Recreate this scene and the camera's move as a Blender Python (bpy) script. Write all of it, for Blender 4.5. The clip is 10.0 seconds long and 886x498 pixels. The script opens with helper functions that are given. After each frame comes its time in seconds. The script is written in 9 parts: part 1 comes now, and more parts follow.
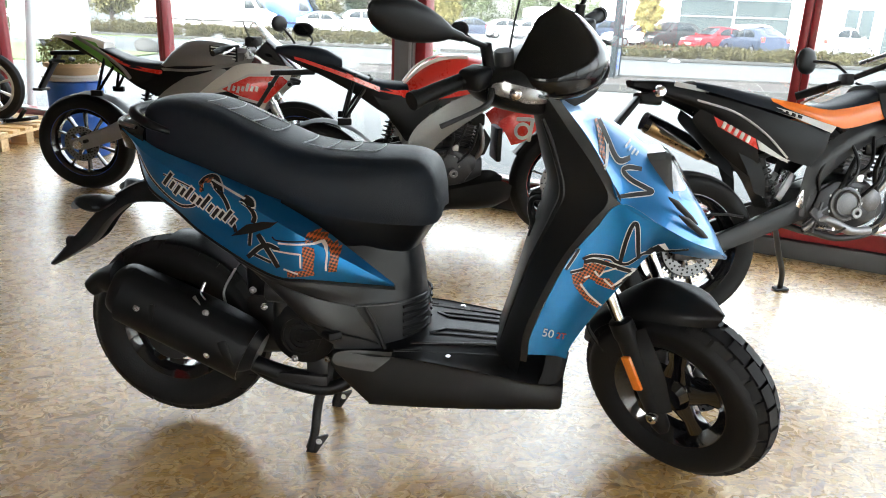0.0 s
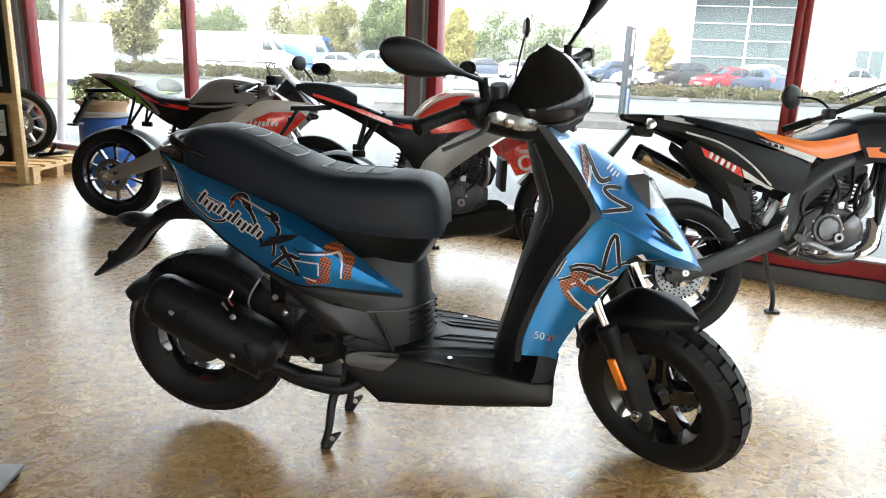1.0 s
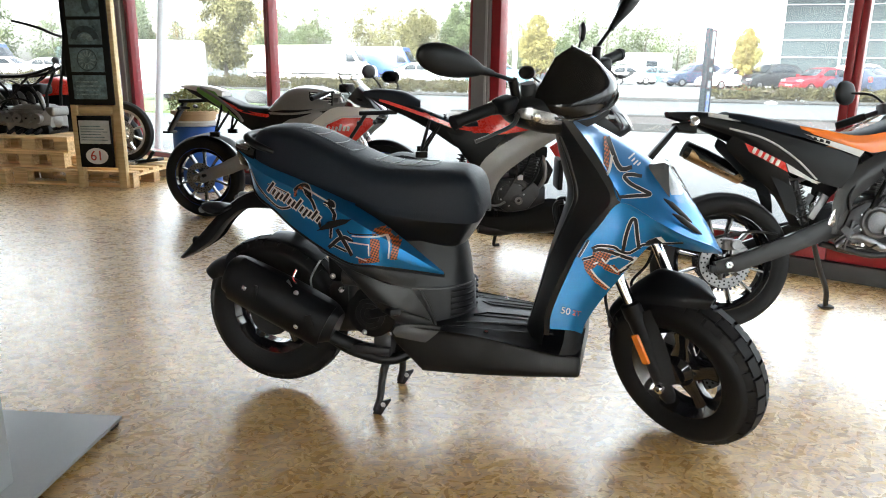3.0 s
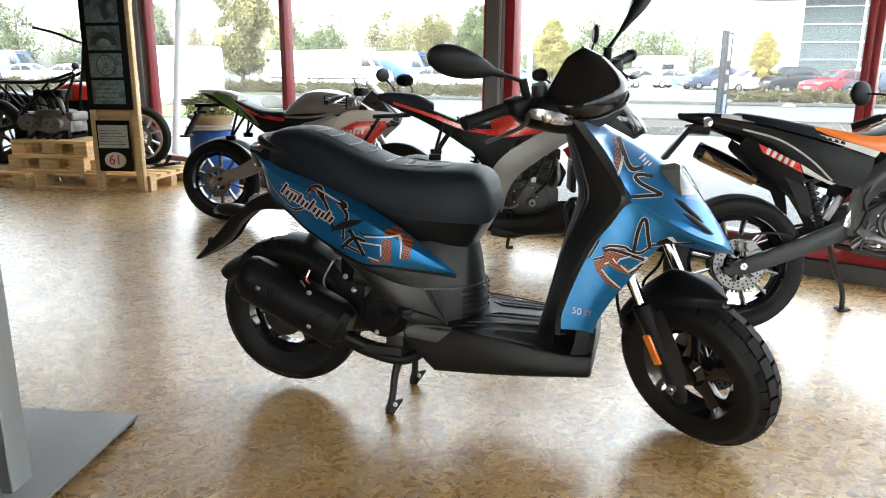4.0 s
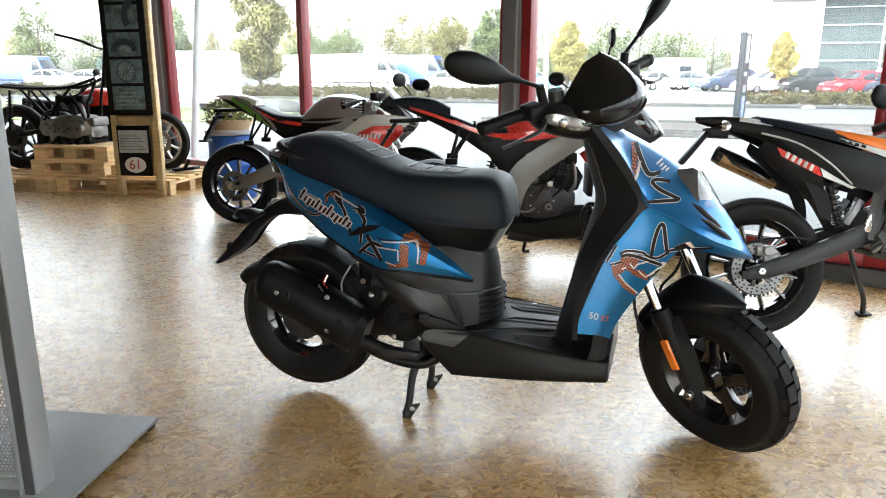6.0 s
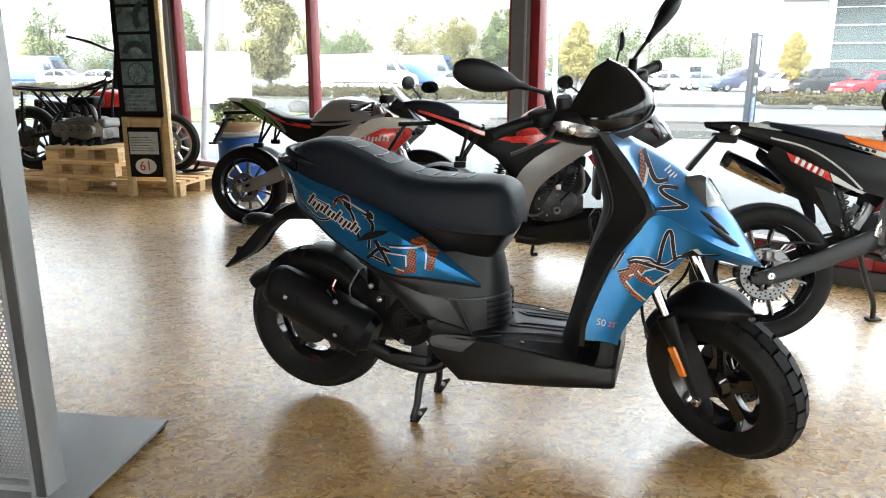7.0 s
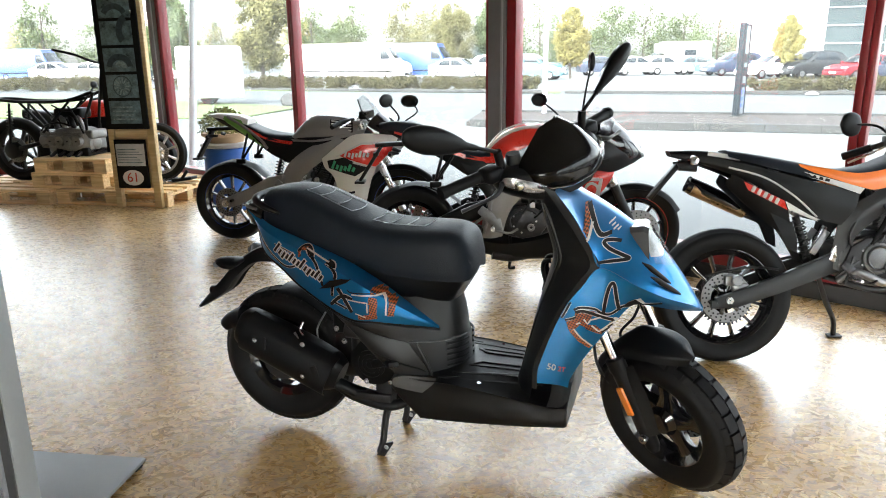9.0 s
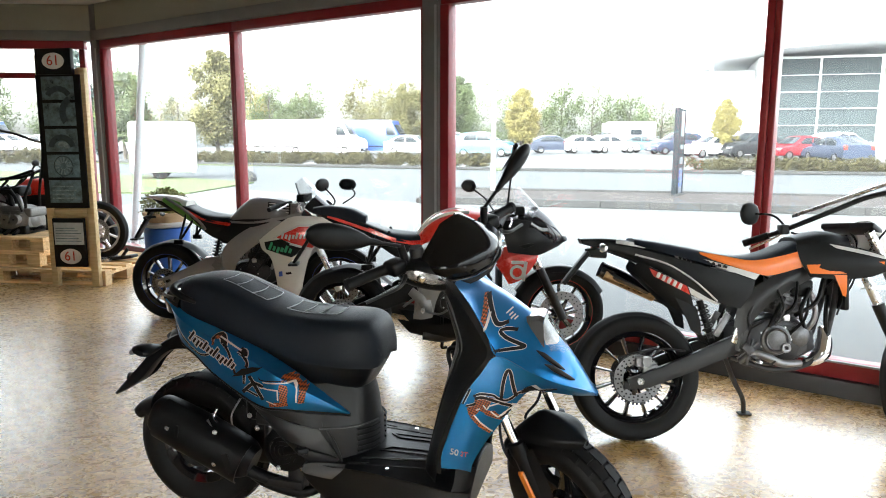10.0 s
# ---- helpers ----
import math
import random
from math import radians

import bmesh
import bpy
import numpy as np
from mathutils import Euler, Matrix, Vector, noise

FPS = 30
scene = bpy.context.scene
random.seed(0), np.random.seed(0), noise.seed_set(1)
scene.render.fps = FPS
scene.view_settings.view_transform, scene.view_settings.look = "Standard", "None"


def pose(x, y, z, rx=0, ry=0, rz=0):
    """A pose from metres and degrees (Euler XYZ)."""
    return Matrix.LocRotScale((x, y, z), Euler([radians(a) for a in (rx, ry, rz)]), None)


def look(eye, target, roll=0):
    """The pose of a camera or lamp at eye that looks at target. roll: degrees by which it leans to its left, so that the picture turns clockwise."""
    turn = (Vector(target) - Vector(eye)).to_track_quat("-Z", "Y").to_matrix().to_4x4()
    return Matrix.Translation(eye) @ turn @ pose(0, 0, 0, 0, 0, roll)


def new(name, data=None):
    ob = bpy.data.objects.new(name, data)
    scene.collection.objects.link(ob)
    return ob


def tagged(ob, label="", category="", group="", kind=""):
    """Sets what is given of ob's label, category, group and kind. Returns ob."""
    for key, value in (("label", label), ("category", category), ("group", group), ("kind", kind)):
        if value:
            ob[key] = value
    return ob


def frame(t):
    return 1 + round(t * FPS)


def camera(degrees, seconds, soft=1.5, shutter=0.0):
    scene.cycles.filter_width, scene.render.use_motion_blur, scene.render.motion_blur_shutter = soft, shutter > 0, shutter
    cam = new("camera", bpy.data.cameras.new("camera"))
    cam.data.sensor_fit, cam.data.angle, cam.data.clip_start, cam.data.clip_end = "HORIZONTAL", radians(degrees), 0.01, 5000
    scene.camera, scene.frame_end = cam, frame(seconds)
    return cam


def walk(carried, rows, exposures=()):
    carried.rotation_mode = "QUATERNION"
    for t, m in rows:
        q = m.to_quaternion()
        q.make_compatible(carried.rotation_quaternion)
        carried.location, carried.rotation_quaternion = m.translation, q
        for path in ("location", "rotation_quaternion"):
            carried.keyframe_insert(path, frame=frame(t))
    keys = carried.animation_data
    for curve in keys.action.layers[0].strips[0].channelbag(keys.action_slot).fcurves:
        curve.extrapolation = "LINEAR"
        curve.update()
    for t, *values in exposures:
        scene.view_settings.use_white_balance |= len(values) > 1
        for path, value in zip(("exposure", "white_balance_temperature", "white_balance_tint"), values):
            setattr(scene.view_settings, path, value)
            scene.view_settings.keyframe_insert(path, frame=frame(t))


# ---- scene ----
cam = camera(63.9, 10.0, soft=1.0)
PATH = [
    (0, (0.025, 0.057, 1.131), (0.013, 1.96, 0.517), 2.3),
    (0.5, (0.04, -0.025, 1.132), (0.025, 1.889, 0.553), 2.5),
    (1, (0.057, -0.152, 1.126), (0.004, 1.78, 0.612), 2.2),
    (1.5, (0.076, -0.223, 1.121), (-0.014, 1.709, 0.613), 1.9),
    (2, (0.11, -0.271, 1.115), (-0.045, 1.655, 0.6), 0.8),
    (2.5, (0.161, -0.333, 1.117), (-0.068, 1.588, 0.61), 0.8),
    (4, (0.206, -0.379, 1.107), (-0.114, 1.534, 0.62), 0.5),
    (4.5, (0.209, -0.376, 1.11), (-0.13, 1.534, 0.625), 0.6),
    (5, (0.207, -0.376, 1.115), (-0.143, 1.532, 0.63), 0.6),
    (5.5, (0.204, -0.383, 1.114), (-0.152, 1.526, 0.633), 0.4),
    (7, (0.207, -0.39, 1.133), (-0.181, 1.512, 0.654), 0.2),
    (7.5, (0.229, -0.403, 1.175), (-0.198, 1.489, 0.687), 0.7),
    (8, (0.249, -0.41, 1.225), (-0.226, 1.47, 0.738), -0.6),
    (8.5, (0.269, -0.4, 1.272), (-0.186, 1.48, 0.761), -0.5),
    (9, (0.338, -0.413, 1.342), (-0.043, 1.48, 0.824), -0.6),
    (9.5, (0.431, -0.447, 1.406), (0.1, 1.483, 1.001), -0.5),
    (10, (0.51, -0.486, 1.419), (0.242, 1.471, 1.1), 0.1),
]
walk(cam, [(t, look(eye, target, roll)) for t, eye, target, roll in PATH],
     exposures=((0, 3.92), (8.5, 3.92), (9.4, 3.92), (10, 3.80)))

from mathutils.bvhtree import BVHTree

# ---- light ----
world = bpy.data.worlds.new("world")
scene.world = world
world.use_nodes = True
_wn = world.node_tree.nodes
_sky = _wn.new("ShaderNodeTexSky")
_sky.sky_type = "NISHITA"
_sky.sun_disc = False
_sky.sun_elevation = radians(38)
_sky.sun_rotation = radians(200)
_sky.air_density, _sky.dust_density, _sky.ozone_density = 1.0, 4.0, 1.0
_haze = _wn.new("ShaderNodeHueSaturation")
_haze.inputs["Saturation"].default_value = 0.25
world.node_tree.links.new(_sky.outputs["Color"], _haze.inputs["Color"])
world.node_tree.links.new(_haze.outputs["Color"], _wn["Background"].inputs["Color"])
_wn["Background"].inputs["Strength"].default_value = 0.15
sun = new("sun", bpy.data.lights.new("sun", "SUN"))
sun.data.energy, sun.data.angle, sun.data.color = 0.12, radians(20), (1.0, 0.96, 0.90)
sun.matrix_world = look((-3, -9, 9), (0, 0, 0))


# ---- materials ----
def nodes_of(name):
    m = bpy.data.materials.new(name)
    m.use_nodes = True
    return m, m.node_tree.nodes, m.node_tree.links, m.node_tree.nodes["Principled BSDF"]


def mat(name, color, rough=0.5, metal=0.0, vary=0.12, scale=6.0, bump=0.0, bump_scale=80.0, coat=0.0, spec=0.5, rvary=0.1):
    """A painted, moulded or metal surface: colour and gloss vary at two sizes, with a fine relief."""
    m, n, l, p = nodes_of(name)
    tc = n.new("ShaderNodeTexCoord")
    big, fine = n.new("ShaderNodeTexNoise"), n.new("ShaderNodeTexNoise")
    big.inputs["Scale"].default_value, fine.inputs["Scale"].default_value = scale, scale * 14
    big.inputs["Detail"].default_value = 5
    l.new(tc.outputs["Object"], big.inputs["Vector"])
    l.new(tc.outputs["Object"], fine.inputs["Vector"])
    add = n.new("ShaderNodeMix")
    add.inputs[0].default_value = 0.35
    l.new(big.outputs["Fac"], add.inputs[2])
    l.new(fine.outputs["Fac"], add.inputs[3])
    ramp = n.new("ShaderNodeMapRange")
    ramp.inputs["From Min"].default_value, ramp.inputs["From Max"].default_value = 0.3, 0.7
    ramp.inputs["To Min"].default_value, ramp.inputs["To Max"].default_value = 1 - vary, 1 + vary
    l.new(add.outputs[0], ramp.inputs["Value"])
    mul = n.new("ShaderNodeVectorMath")
    mul.operation = "SCALE"
    mul.inputs[0].default_value = color[:3]
    l.new(ramp.outputs[0], mul.inputs["Scale"])
    l.new(mul.outputs[0], p.inputs["Base Color"])
    rr = n.new("ShaderNodeMapRange")
    rr.inputs["To Min"].default_value, rr.inputs["To Max"].default_value = max(0.02, rough - rvary), min(1, rough + rvary)
    l.new(add.outputs[0], rr.inputs["Value"])
    l.new(rr.outputs[0], p.inputs["Roughness"])
    p.inputs["Metallic"].default_value = metal
    p.inputs["Specular IOR Level"].default_value = spec
    if coat:
        p.inputs["Coat Weight"].default_value, p.inputs["Coat Roughness"].default_value = coat, 0.06
    if bump:
        grain, b = n.new("ShaderNodeTexNoise"), n.new("ShaderNodeBump")
        grain.inputs["Scale"].default_value, grain.inputs["Detail"].default_value = bump_scale, 6
        l.new(tc.outputs["Object"], grain.inputs["Vector"])
        b.inputs["Strength"].default_value, b.inputs["Distance"].default_value = bump, 0.002
        l.new(grain.outputs["Fac"], b.inputs["Height"])
        l.new(b.outputs[0], p.inputs["Normal"])
    return m


def clear(name, tint=(1, 1, 1), rough=0.0, thin=0.9, veil=0.0):
    """Window or lens glass: clear, with a gloss that grows at grazing angles."""
    m, n, l, p = nodes_of(name)
    n.remove(p)
    tr, gl, mix, lw = (n.new("ShaderNodeBsdfTransparent"), n.new("ShaderNodeBsdfGlossy"), n.new("ShaderNodeMixShader"), n.new("ShaderNodeLayerWeight"))
    tr.inputs["Color"].default_value = (*[c * thin for c in tint], 1)
    gl.inputs["Roughness"].default_value = rough
    lw.inputs["Blend"].default_value = 0.5
    pw, fr = n.new("ShaderNodeMath"), n.new("ShaderNodeMath")
    pw.operation, fr.operation = "POWER", "MULTIPLY_ADD"
    pw.inputs[1].default_value, fr.inputs[1].default_value, fr.inputs[2].default_value = 5.0, 0.75, 0.045
    l.new(lw.outputs["Facing"], pw.inputs[0])
    l.new(pw.outputs[0], fr.inputs[0])
    l.new(fr.outputs[0], mix.inputs[0])
    l.new(tr.outputs[0], mix.inputs[1])
    l.new(gl.outputs[0], mix.inputs[2])
    l.new(mix.outputs[0], n["Material Output"].inputs["Surface"])
    if veil:
        # a pale translucent veil, mixed in to imitate glare and haze
        tl, film = n.new("ShaderNodeBsdfTranslucent"), n.new("ShaderNodeMixShader")
        tc, no, mr = n.new("ShaderNodeTexCoord"), n.new("ShaderNodeTexNoise"), n.new("ShaderNodeMapRange")
        no.inputs["Scale"].default_value, no.inputs["Detail"].default_value = 2.5, 6
        mr.inputs["From Min"].default_value, mr.inputs["From Max"].default_value = 0.3, 0.7
        mr.inputs["To Min"].default_value, mr.inputs["To Max"].default_value = veil * 0.85, veil * 1.15
        l.new(tc.outputs["Object"], no.inputs["Vector"])
        l.new(no.outputs["Fac"], mr.inputs["Value"])
        l.new(mr.outputs[0], film.inputs[0])
        l.new(mix.outputs[0], film.inputs[1])
        l.new(tl.outputs[0], film.inputs[2])
        l.new(film.outputs[0], n["Material Output"].inputs["Surface"])
    return m


def wood(name, light, dark, scale=1.0, rough=0.6):
    m, n, l, p = nodes_of(name)
    tc, mp, no, ra = n.new("ShaderNodeTexCoord"), n.new("ShaderNodeMapping"), n.new("ShaderNodeTexNoise"), n.new("ShaderNodeValToRGB")
    mp.inputs["Scale"].default_value = (3 * scale, 40 * scale, 40 * scale)
    no.inputs["Scale"].default_value, no.inputs["Detail"].default_value = 1.0, 7
    ra.color_ramp.elements[0].color, ra.color_ramp.elements[1].color = (*dark, 1), (*light, 1)
    ra.color_ramp.elements[0].position, ra.color_ramp.elements[1].position = 0.3, 0.65
    oi = n.new("ShaderNodeObjectInfo")
    ad = n.new("ShaderNodeVectorMath")
    l.new(tc.outputs["Object"], ad.inputs[0])
    l.new(oi.outputs["Random"], ad.inputs[1])
    l.new(ad.outputs[0], mp.inputs["Vector"])
    l.new(mp.outputs[0], no.inputs["Vector"])
    l.new(no.outputs["Fac"], ra.inputs["Fac"])
    hs, mr = n.new("ShaderNodeHueSaturation"), n.new("ShaderNodeMapRange")
    mr.inputs["To Min"].default_value, mr.inputs["To Max"].default_value = 0.75, 1.15
    l.new(oi.outputs["Random"], mr.inputs["Value"])
    l.new(mr.outputs[0], hs.inputs["Value"])
    l.new(ra.outputs[0], hs.inputs["Color"])
    l.new(hs.outputs[0], p.inputs["Base Color"])
    b = n.new("ShaderNodeBump")
    b.inputs["Strength"].default_value, b.inputs["Distance"].default_value = 0.3, 0.003
    l.new(no.outputs["Fac"], b.inputs["Height"])
    l.new(b.outputs[0], p.inputs["Normal"])
    p.inputs["Roughness"].default_value = rough
    return m


def chipboard(name):
    """Varnished strand board: broad flakes lying in all directions under a clear gloss lacquer."""
    m, n, l, p = nodes_of(name)
    tc = n.new("ShaderNodeTexCoord")
    warp = n.new("ShaderNodeTexNoise")
    warp.inputs["Scale"].default_value = 6.0
    l.new(tc.outputs["Object"], warp.inputs["Vector"])
    layers = []
    for turn, sx, sy in ((15, 11, 52), (62, 13, 66), (-28, 12, 58), (118, 17, 80)):
        off = n.new("ShaderNodeVectorMath")
        off.operation = "MULTIPLY_ADD"
        off.inputs[1].default_value = (0.05, 0.05, 0)
        l.new(warp.outputs["Color"], off.inputs[0])
        l.new(tc.outputs["Object"], off.inputs[2])
        mp = n.new("ShaderNodeMapping")
        mp.vector_type = "TEXTURE"
        mp.inputs["Rotation"].default_value = (0, 0, radians(turn))
        mp.inputs["Scale"].default_value = (1 / sx, 1 / sy, 1)
        l.new(off.outputs[0], mp.inputs["Vector"])
        vo, fi = n.new("ShaderNodeTexVoronoi"), n.new("ShaderNodeTexNoise")
        vo.inputs["Scale"].default_value = 1.0
        vo.voronoi_dimensions = "2D"
        fi.inputs["Scale"].default_value, fi.inputs["Detail"].default_value = 1.6, 5
        l.new(mp.outputs[0], vo.inputs["Vector"])
        l.new(mp.outputs[0], fi.inputs["Vector"])
        bl = n.new("ShaderNodeMix")
        bl.data_type, bl.inputs[0].default_value = "RGBA", 0.45
        l.new(vo.outputs["Color"], bl.inputs[6])
        l.new(fi.outputs["Color"], bl.inputs[7])
        layers.append(bl.outputs[2])
    pick = n.new("ShaderNodeTexNoise")
    pick.inputs["Scale"].default_value, pick.inputs["Detail"].default_value = 22, 1
    l.new(tc.outputs["Object"], pick.inputs["Vector"])

    def mixed(a, b, lo, hi):
        mr, mx = n.new("ShaderNodeMapRange"), n.new("ShaderNodeMix")
        mx.data_type = "RGBA"
        mr.inputs["From Min"].default_value, mr.inputs["From Max"].default_value = lo, hi
        l.new(pick.outputs["Fac"], mr.inputs["Value"])
        l.new(mr.outputs[0], mx.inputs[0])
        l.new(a, mx.inputs[6])
        l.new(b, mx.inputs[7])
        return mx.outputs[2]

    c = mixed(layers[0], layers[1], 0.42, 0.48)
    c = mixed(c, layers[2], 0.50, 0.56)
    c = mixed(c, layers[3], 0.58, 0.63)
    bw = n.new("ShaderNodeSeparateColor")
    l.new(c, bw.inputs[0])
    ra = n.new("ShaderNodeValToRGB")
    e = ra.color_ramp.elements
    e[0].position, e[0].color = 0.20, (0.24, 0.115, 0.030, 1)
    e[1].position, e[1].color = 0.80, (0.90, 0.70, 0.40, 1)
    for pos, col in ((0.36, (0.45, 0.255, 0.075, 1)), (0.52, (0.58, 0.352, 0.105, 1)), (0.68, (0.72, 0.49, 0.185, 1))):
        x = e.new(pos)
        x.color = col
    l.new(bw.outputs[0], ra.inputs["Fac"])
    stain = n.new("ShaderNodeTexNoise")
    stain.inputs["Scale"].default_value, stain.inputs["Detail"].default_value = 1.1, 5
    l.new(tc.outputs["Object"], stain.inputs["Vector"])
    mr = n.new("ShaderNodeMapRange")
    mr.inputs["From Min"].default_value, mr.inputs["From Max"].default_value = 0.3, 0.7
    mr.inputs["To Min"].default_value, mr.inputs["To Max"].default_value = 0.78, 1.05
    l.new(stain.outputs["Fac"], mr.inputs["Value"])
    sc = n.new("ShaderNodeVectorMath")
    sc.operation = "SCALE"
    l.new(ra.outputs[0], sc.inputs[0])
    # short dark slivers between the flakes
    thin, cutoff, both = n.new("ShaderNodeTexNoise"), n.new("ShaderNodeMapRange"), n.new("ShaderNodeMath")
    lie = n.new("ShaderNodeMapping")
    lie.inputs["Rotation"].default_value, lie.inputs["Scale"].default_value = (0, 0, radians(20)), (42, 230, 1)
    l.new(warp.outputs["Color"], lie.inputs["Location"])
    l.new(tc.outputs["Object"], lie.inputs["Vector"])
    l.new(lie.outputs[0], thin.inputs["Vector"])
    thin.inputs["Scale"].default_value, thin.inputs["Detail"].default_value = 1.0, 3
    cutoff.inputs["From Min"].default_value, cutoff.inputs["From Max"].default_value = 0.58, 0.66
    cutoff.inputs["To Min"].default_value, cutoff.inputs["To Max"].default_value = 1.0, 0.40
    l.new(thin.outputs["Fac"], cutoff.inputs["Value"])
    both.operation = "MULTIPLY"
    l.new(cutoff.outputs[0], both.inputs[0])
    l.new(mr.outputs[0], both.inputs[1])
    l.new(both.outputs[0], sc.inputs["Scale"])
    l.new(sc.outputs[0], p.inputs["Base Color"])
    p.inputs["Roughness"].default_value = 0.5
    p.inputs["Coat IOR"].default_value = 2.3
    r2 = n.new("ShaderNodeMapRange")
    r2.inputs["To Min"].default_value, r2.inputs["To Max"].default_value = 0.17, 0.42
    l.new(bw.outputs[1], r2.inputs["Value"])
    l.new(r2.outputs[0], p.inputs["Coat Roughness"])
    b = n.new("ShaderNodeBump")
    b.inputs["Strength"].default_value, b.inputs["Distance"].default_value = 0.42, 0.0018
    rise = n.new("ShaderNodeMath")
    rise.operation = "MULTIPLY_ADD"
    rise.inputs[1].default_value = 0.7
    l.new(thin.outputs["Fac"], rise.inputs[0])
    l.new(bw.outputs[2], rise.inputs[2])
    l.new(rise.outputs[0], b.inputs["Height"])
    l.new(b.outputs[0], p.inputs["Normal"])
    l.new(b.outputs[0], p.inputs["Coat Normal"])
    p.inputs["Coat Weight"].default_value = 1.0
    return m


def checked(name, a, b, size=0.0052):
    """Fine two-colour squares of a printed foil, laid out on the side view."""
    m, n, l, p = nodes_of(name)
    tc, mp, ck = n.new("ShaderNodeTexCoord"), n.new("ShaderNodeMapping"), n.new("ShaderNodeTexChecker")
    mp.inputs["Scale"].default_value = (1 / size, 0.0, 1 / size)
    mp.inputs["Rotation"].default_value = (0, radians(20), 0)
    ck.inputs["Scale"].default_value = 1.0
    ck.inputs["Color1"].default_value, ck.inputs["Color2"].default_value = (*a, 1), (*b, 1)
    l.new(tc.outputs["Object"], mp.inputs["Vector"])
    l.new(mp.outputs[0], ck.inputs["Vector"])
    l.new(ck.outputs[0], p.inputs["Base Color"])
    p.inputs["Roughness"].default_value = 0.35
    return m


M = dict(
    board=chipboard("strand_board"),
    red=mat("red_frame_paint", (0.24, 0.012, 0.018), 0.38, vary=0.15),
    grey=mat("grey_column_paint", (0.16, 0.165, 0.17), 0.45),
    dark=mat("dark_plinth", (0.012, 0.010, 0.010), 0.5),
    fascia=mat("olive_grey_fascia", (0.26, 0.255, 0.20), 0.6, vary=0.06, scale=1.5),
    band=mat("grey_band", (0.17, 0.17, 0.165), 0.5),
    plaster=mat("grey_plaster", (0.26, 0.26, 0.25), 0.8, vary=0.05, scale=1.5, bump=0.2, bump_scale=60),
    ceiling=mat("ceiling_paint", (0.42, 0.42, 0.38), 0.8, vary=0.05, scale=1.5),
    # the pane's slight veil stands in for glare that pales the outdoors
    glass=clear("window_glass", (0.97, 1.0, 0.99), thin=0.96, veil=0.022),
    lens=clear("clear_lens", thin=0.85, rough=0.03),
    blue=mat("blue_metallic_paint", (0.004, 0.128, 0.315), 0.36, metal=0.85, vary=0.06, coat=0.45, bump=0.05, bump_scale=900, rvary=0.05),
    black=mat("satin_black_plastic", (0.0034, 0.0038, 0.0046), 0.42, vary=0.2, scale=9, bump=0.12, bump_scale=700, spec=0.2),
    anth=mat("anthracite_plastic", (0.0085, 0.0092, 0.0105), 0.40, vary=0.15, bump=0.15, bump_scale=650, spec=0.4),
    moulded=mat("grained_black_plastic", (0.0022, 0.0026, 0.0034), 0.36, vary=0.2, scale=9, bump=0.12, bump_scale=700, spec=0.30),
    shield=mat("satin_shield_plastic", (0.0036, 0.004, 0.0048), 0.40, vary=0.2, scale=9, bump=0.1, bump_scale=700, spec=0.55),
    trim=mat("grey_side_trim", (0.06, 0.06, 0.06), 0.40, bump=0.12, bump_scale=600),
    smoked=mat("smoky_clear_plastic", (0.055, 0.059, 0.064), 0.16, coat=0.5, vary=0.1, rvary=0.04),
    lampwell=mat("ribbed_lamp_well", (0.50, 0.50, 0.51), 0.25, metal=0.6, vary=0.8, scale=45, bump=1.0, bump_scale=38),
    gloss=mat("gloss_black", (0.004, 0.004, 0.005), 0.09, coat=0.6, rvary=0.03),
    visor=mat("dark_screen_plastic", (0.003, 0.003, 0.0032), 0.12, spec=0.25, vary=0.05, rvary=0.03),
    check=checked("orange_black_check", (0.34, 0.072, 0.010), (0.010, 0.006, 0.005)),
    seat=mat("seat_vinyl", (0.0050, 0.0082, 0.0138), 0.52, vary=0.2, bump=0.35, bump_scale=420, spec=0.22),
    pipe=mat("light_seat_piping", (0.30, 0.32, 0.34), 0.55),
    rubber=mat("tyre_rubber", (0.0048, 0.0049, 0.0053), 0.55, vary=0.25, scale=14, bump=0.3, bump_scale=200, spec=0.2),
    steel=mat("brushed_steel", (0.55, 0.55, 0.56), 0.28, metal=1.0, vary=0.15),
    chrome=mat("chrome", (0.75, 0.75, 0.77), 0.10, metal=1.0, rvary=0.05),
    alu=mat("cast_aluminium", (0.22, 0.22, 0.225), 0.42, metal=0.9, vary=0.2, bump=0.2, bump_scale=120),
    iron=mat("dark_engine_metal", (0.03, 0.03, 0.032), 0.45, metal=0.6, vary=0.3, bump=0.2, bump_scale=90),
    reflector=mat("faceted_lamp_reflector", (0.28, 0.29, 0.30), 0.30, metal=0.4, vary=0.6, scale=30, bump=0.9, bump_scale=55),
    smoke=mat("pale_lamp_glass", (0.17, 0.18, 0.19), 0.18, vary=0.5, scale=26, spec=0.5),
    rotor=mat("brake_disc_steel", (0.20, 0.20, 0.205), 0.38, metal=0.9, vary=0.15),
    orange=mat("orange_reflector", (0.75, 0.19, 0.015), 0.22, coat=0.5),
    line=mat("white_decal", (0.50, 0.50, 0.49), 0.35),
    ink=mat("black_decal", (0.006, 0.006, 0.006), 0.45, spec=0.18),
    plate=mat("grey_powder_coat", (0.27, 0.28, 0.29), 0.42, vary=0.06, bump=0.1, bump_scale=500),
    post=mat("light_grey_powder_coat", (0.32, 0.335, 0.34), 0.42, vary=0.06, bump=0.1, bump_scale=500),
)


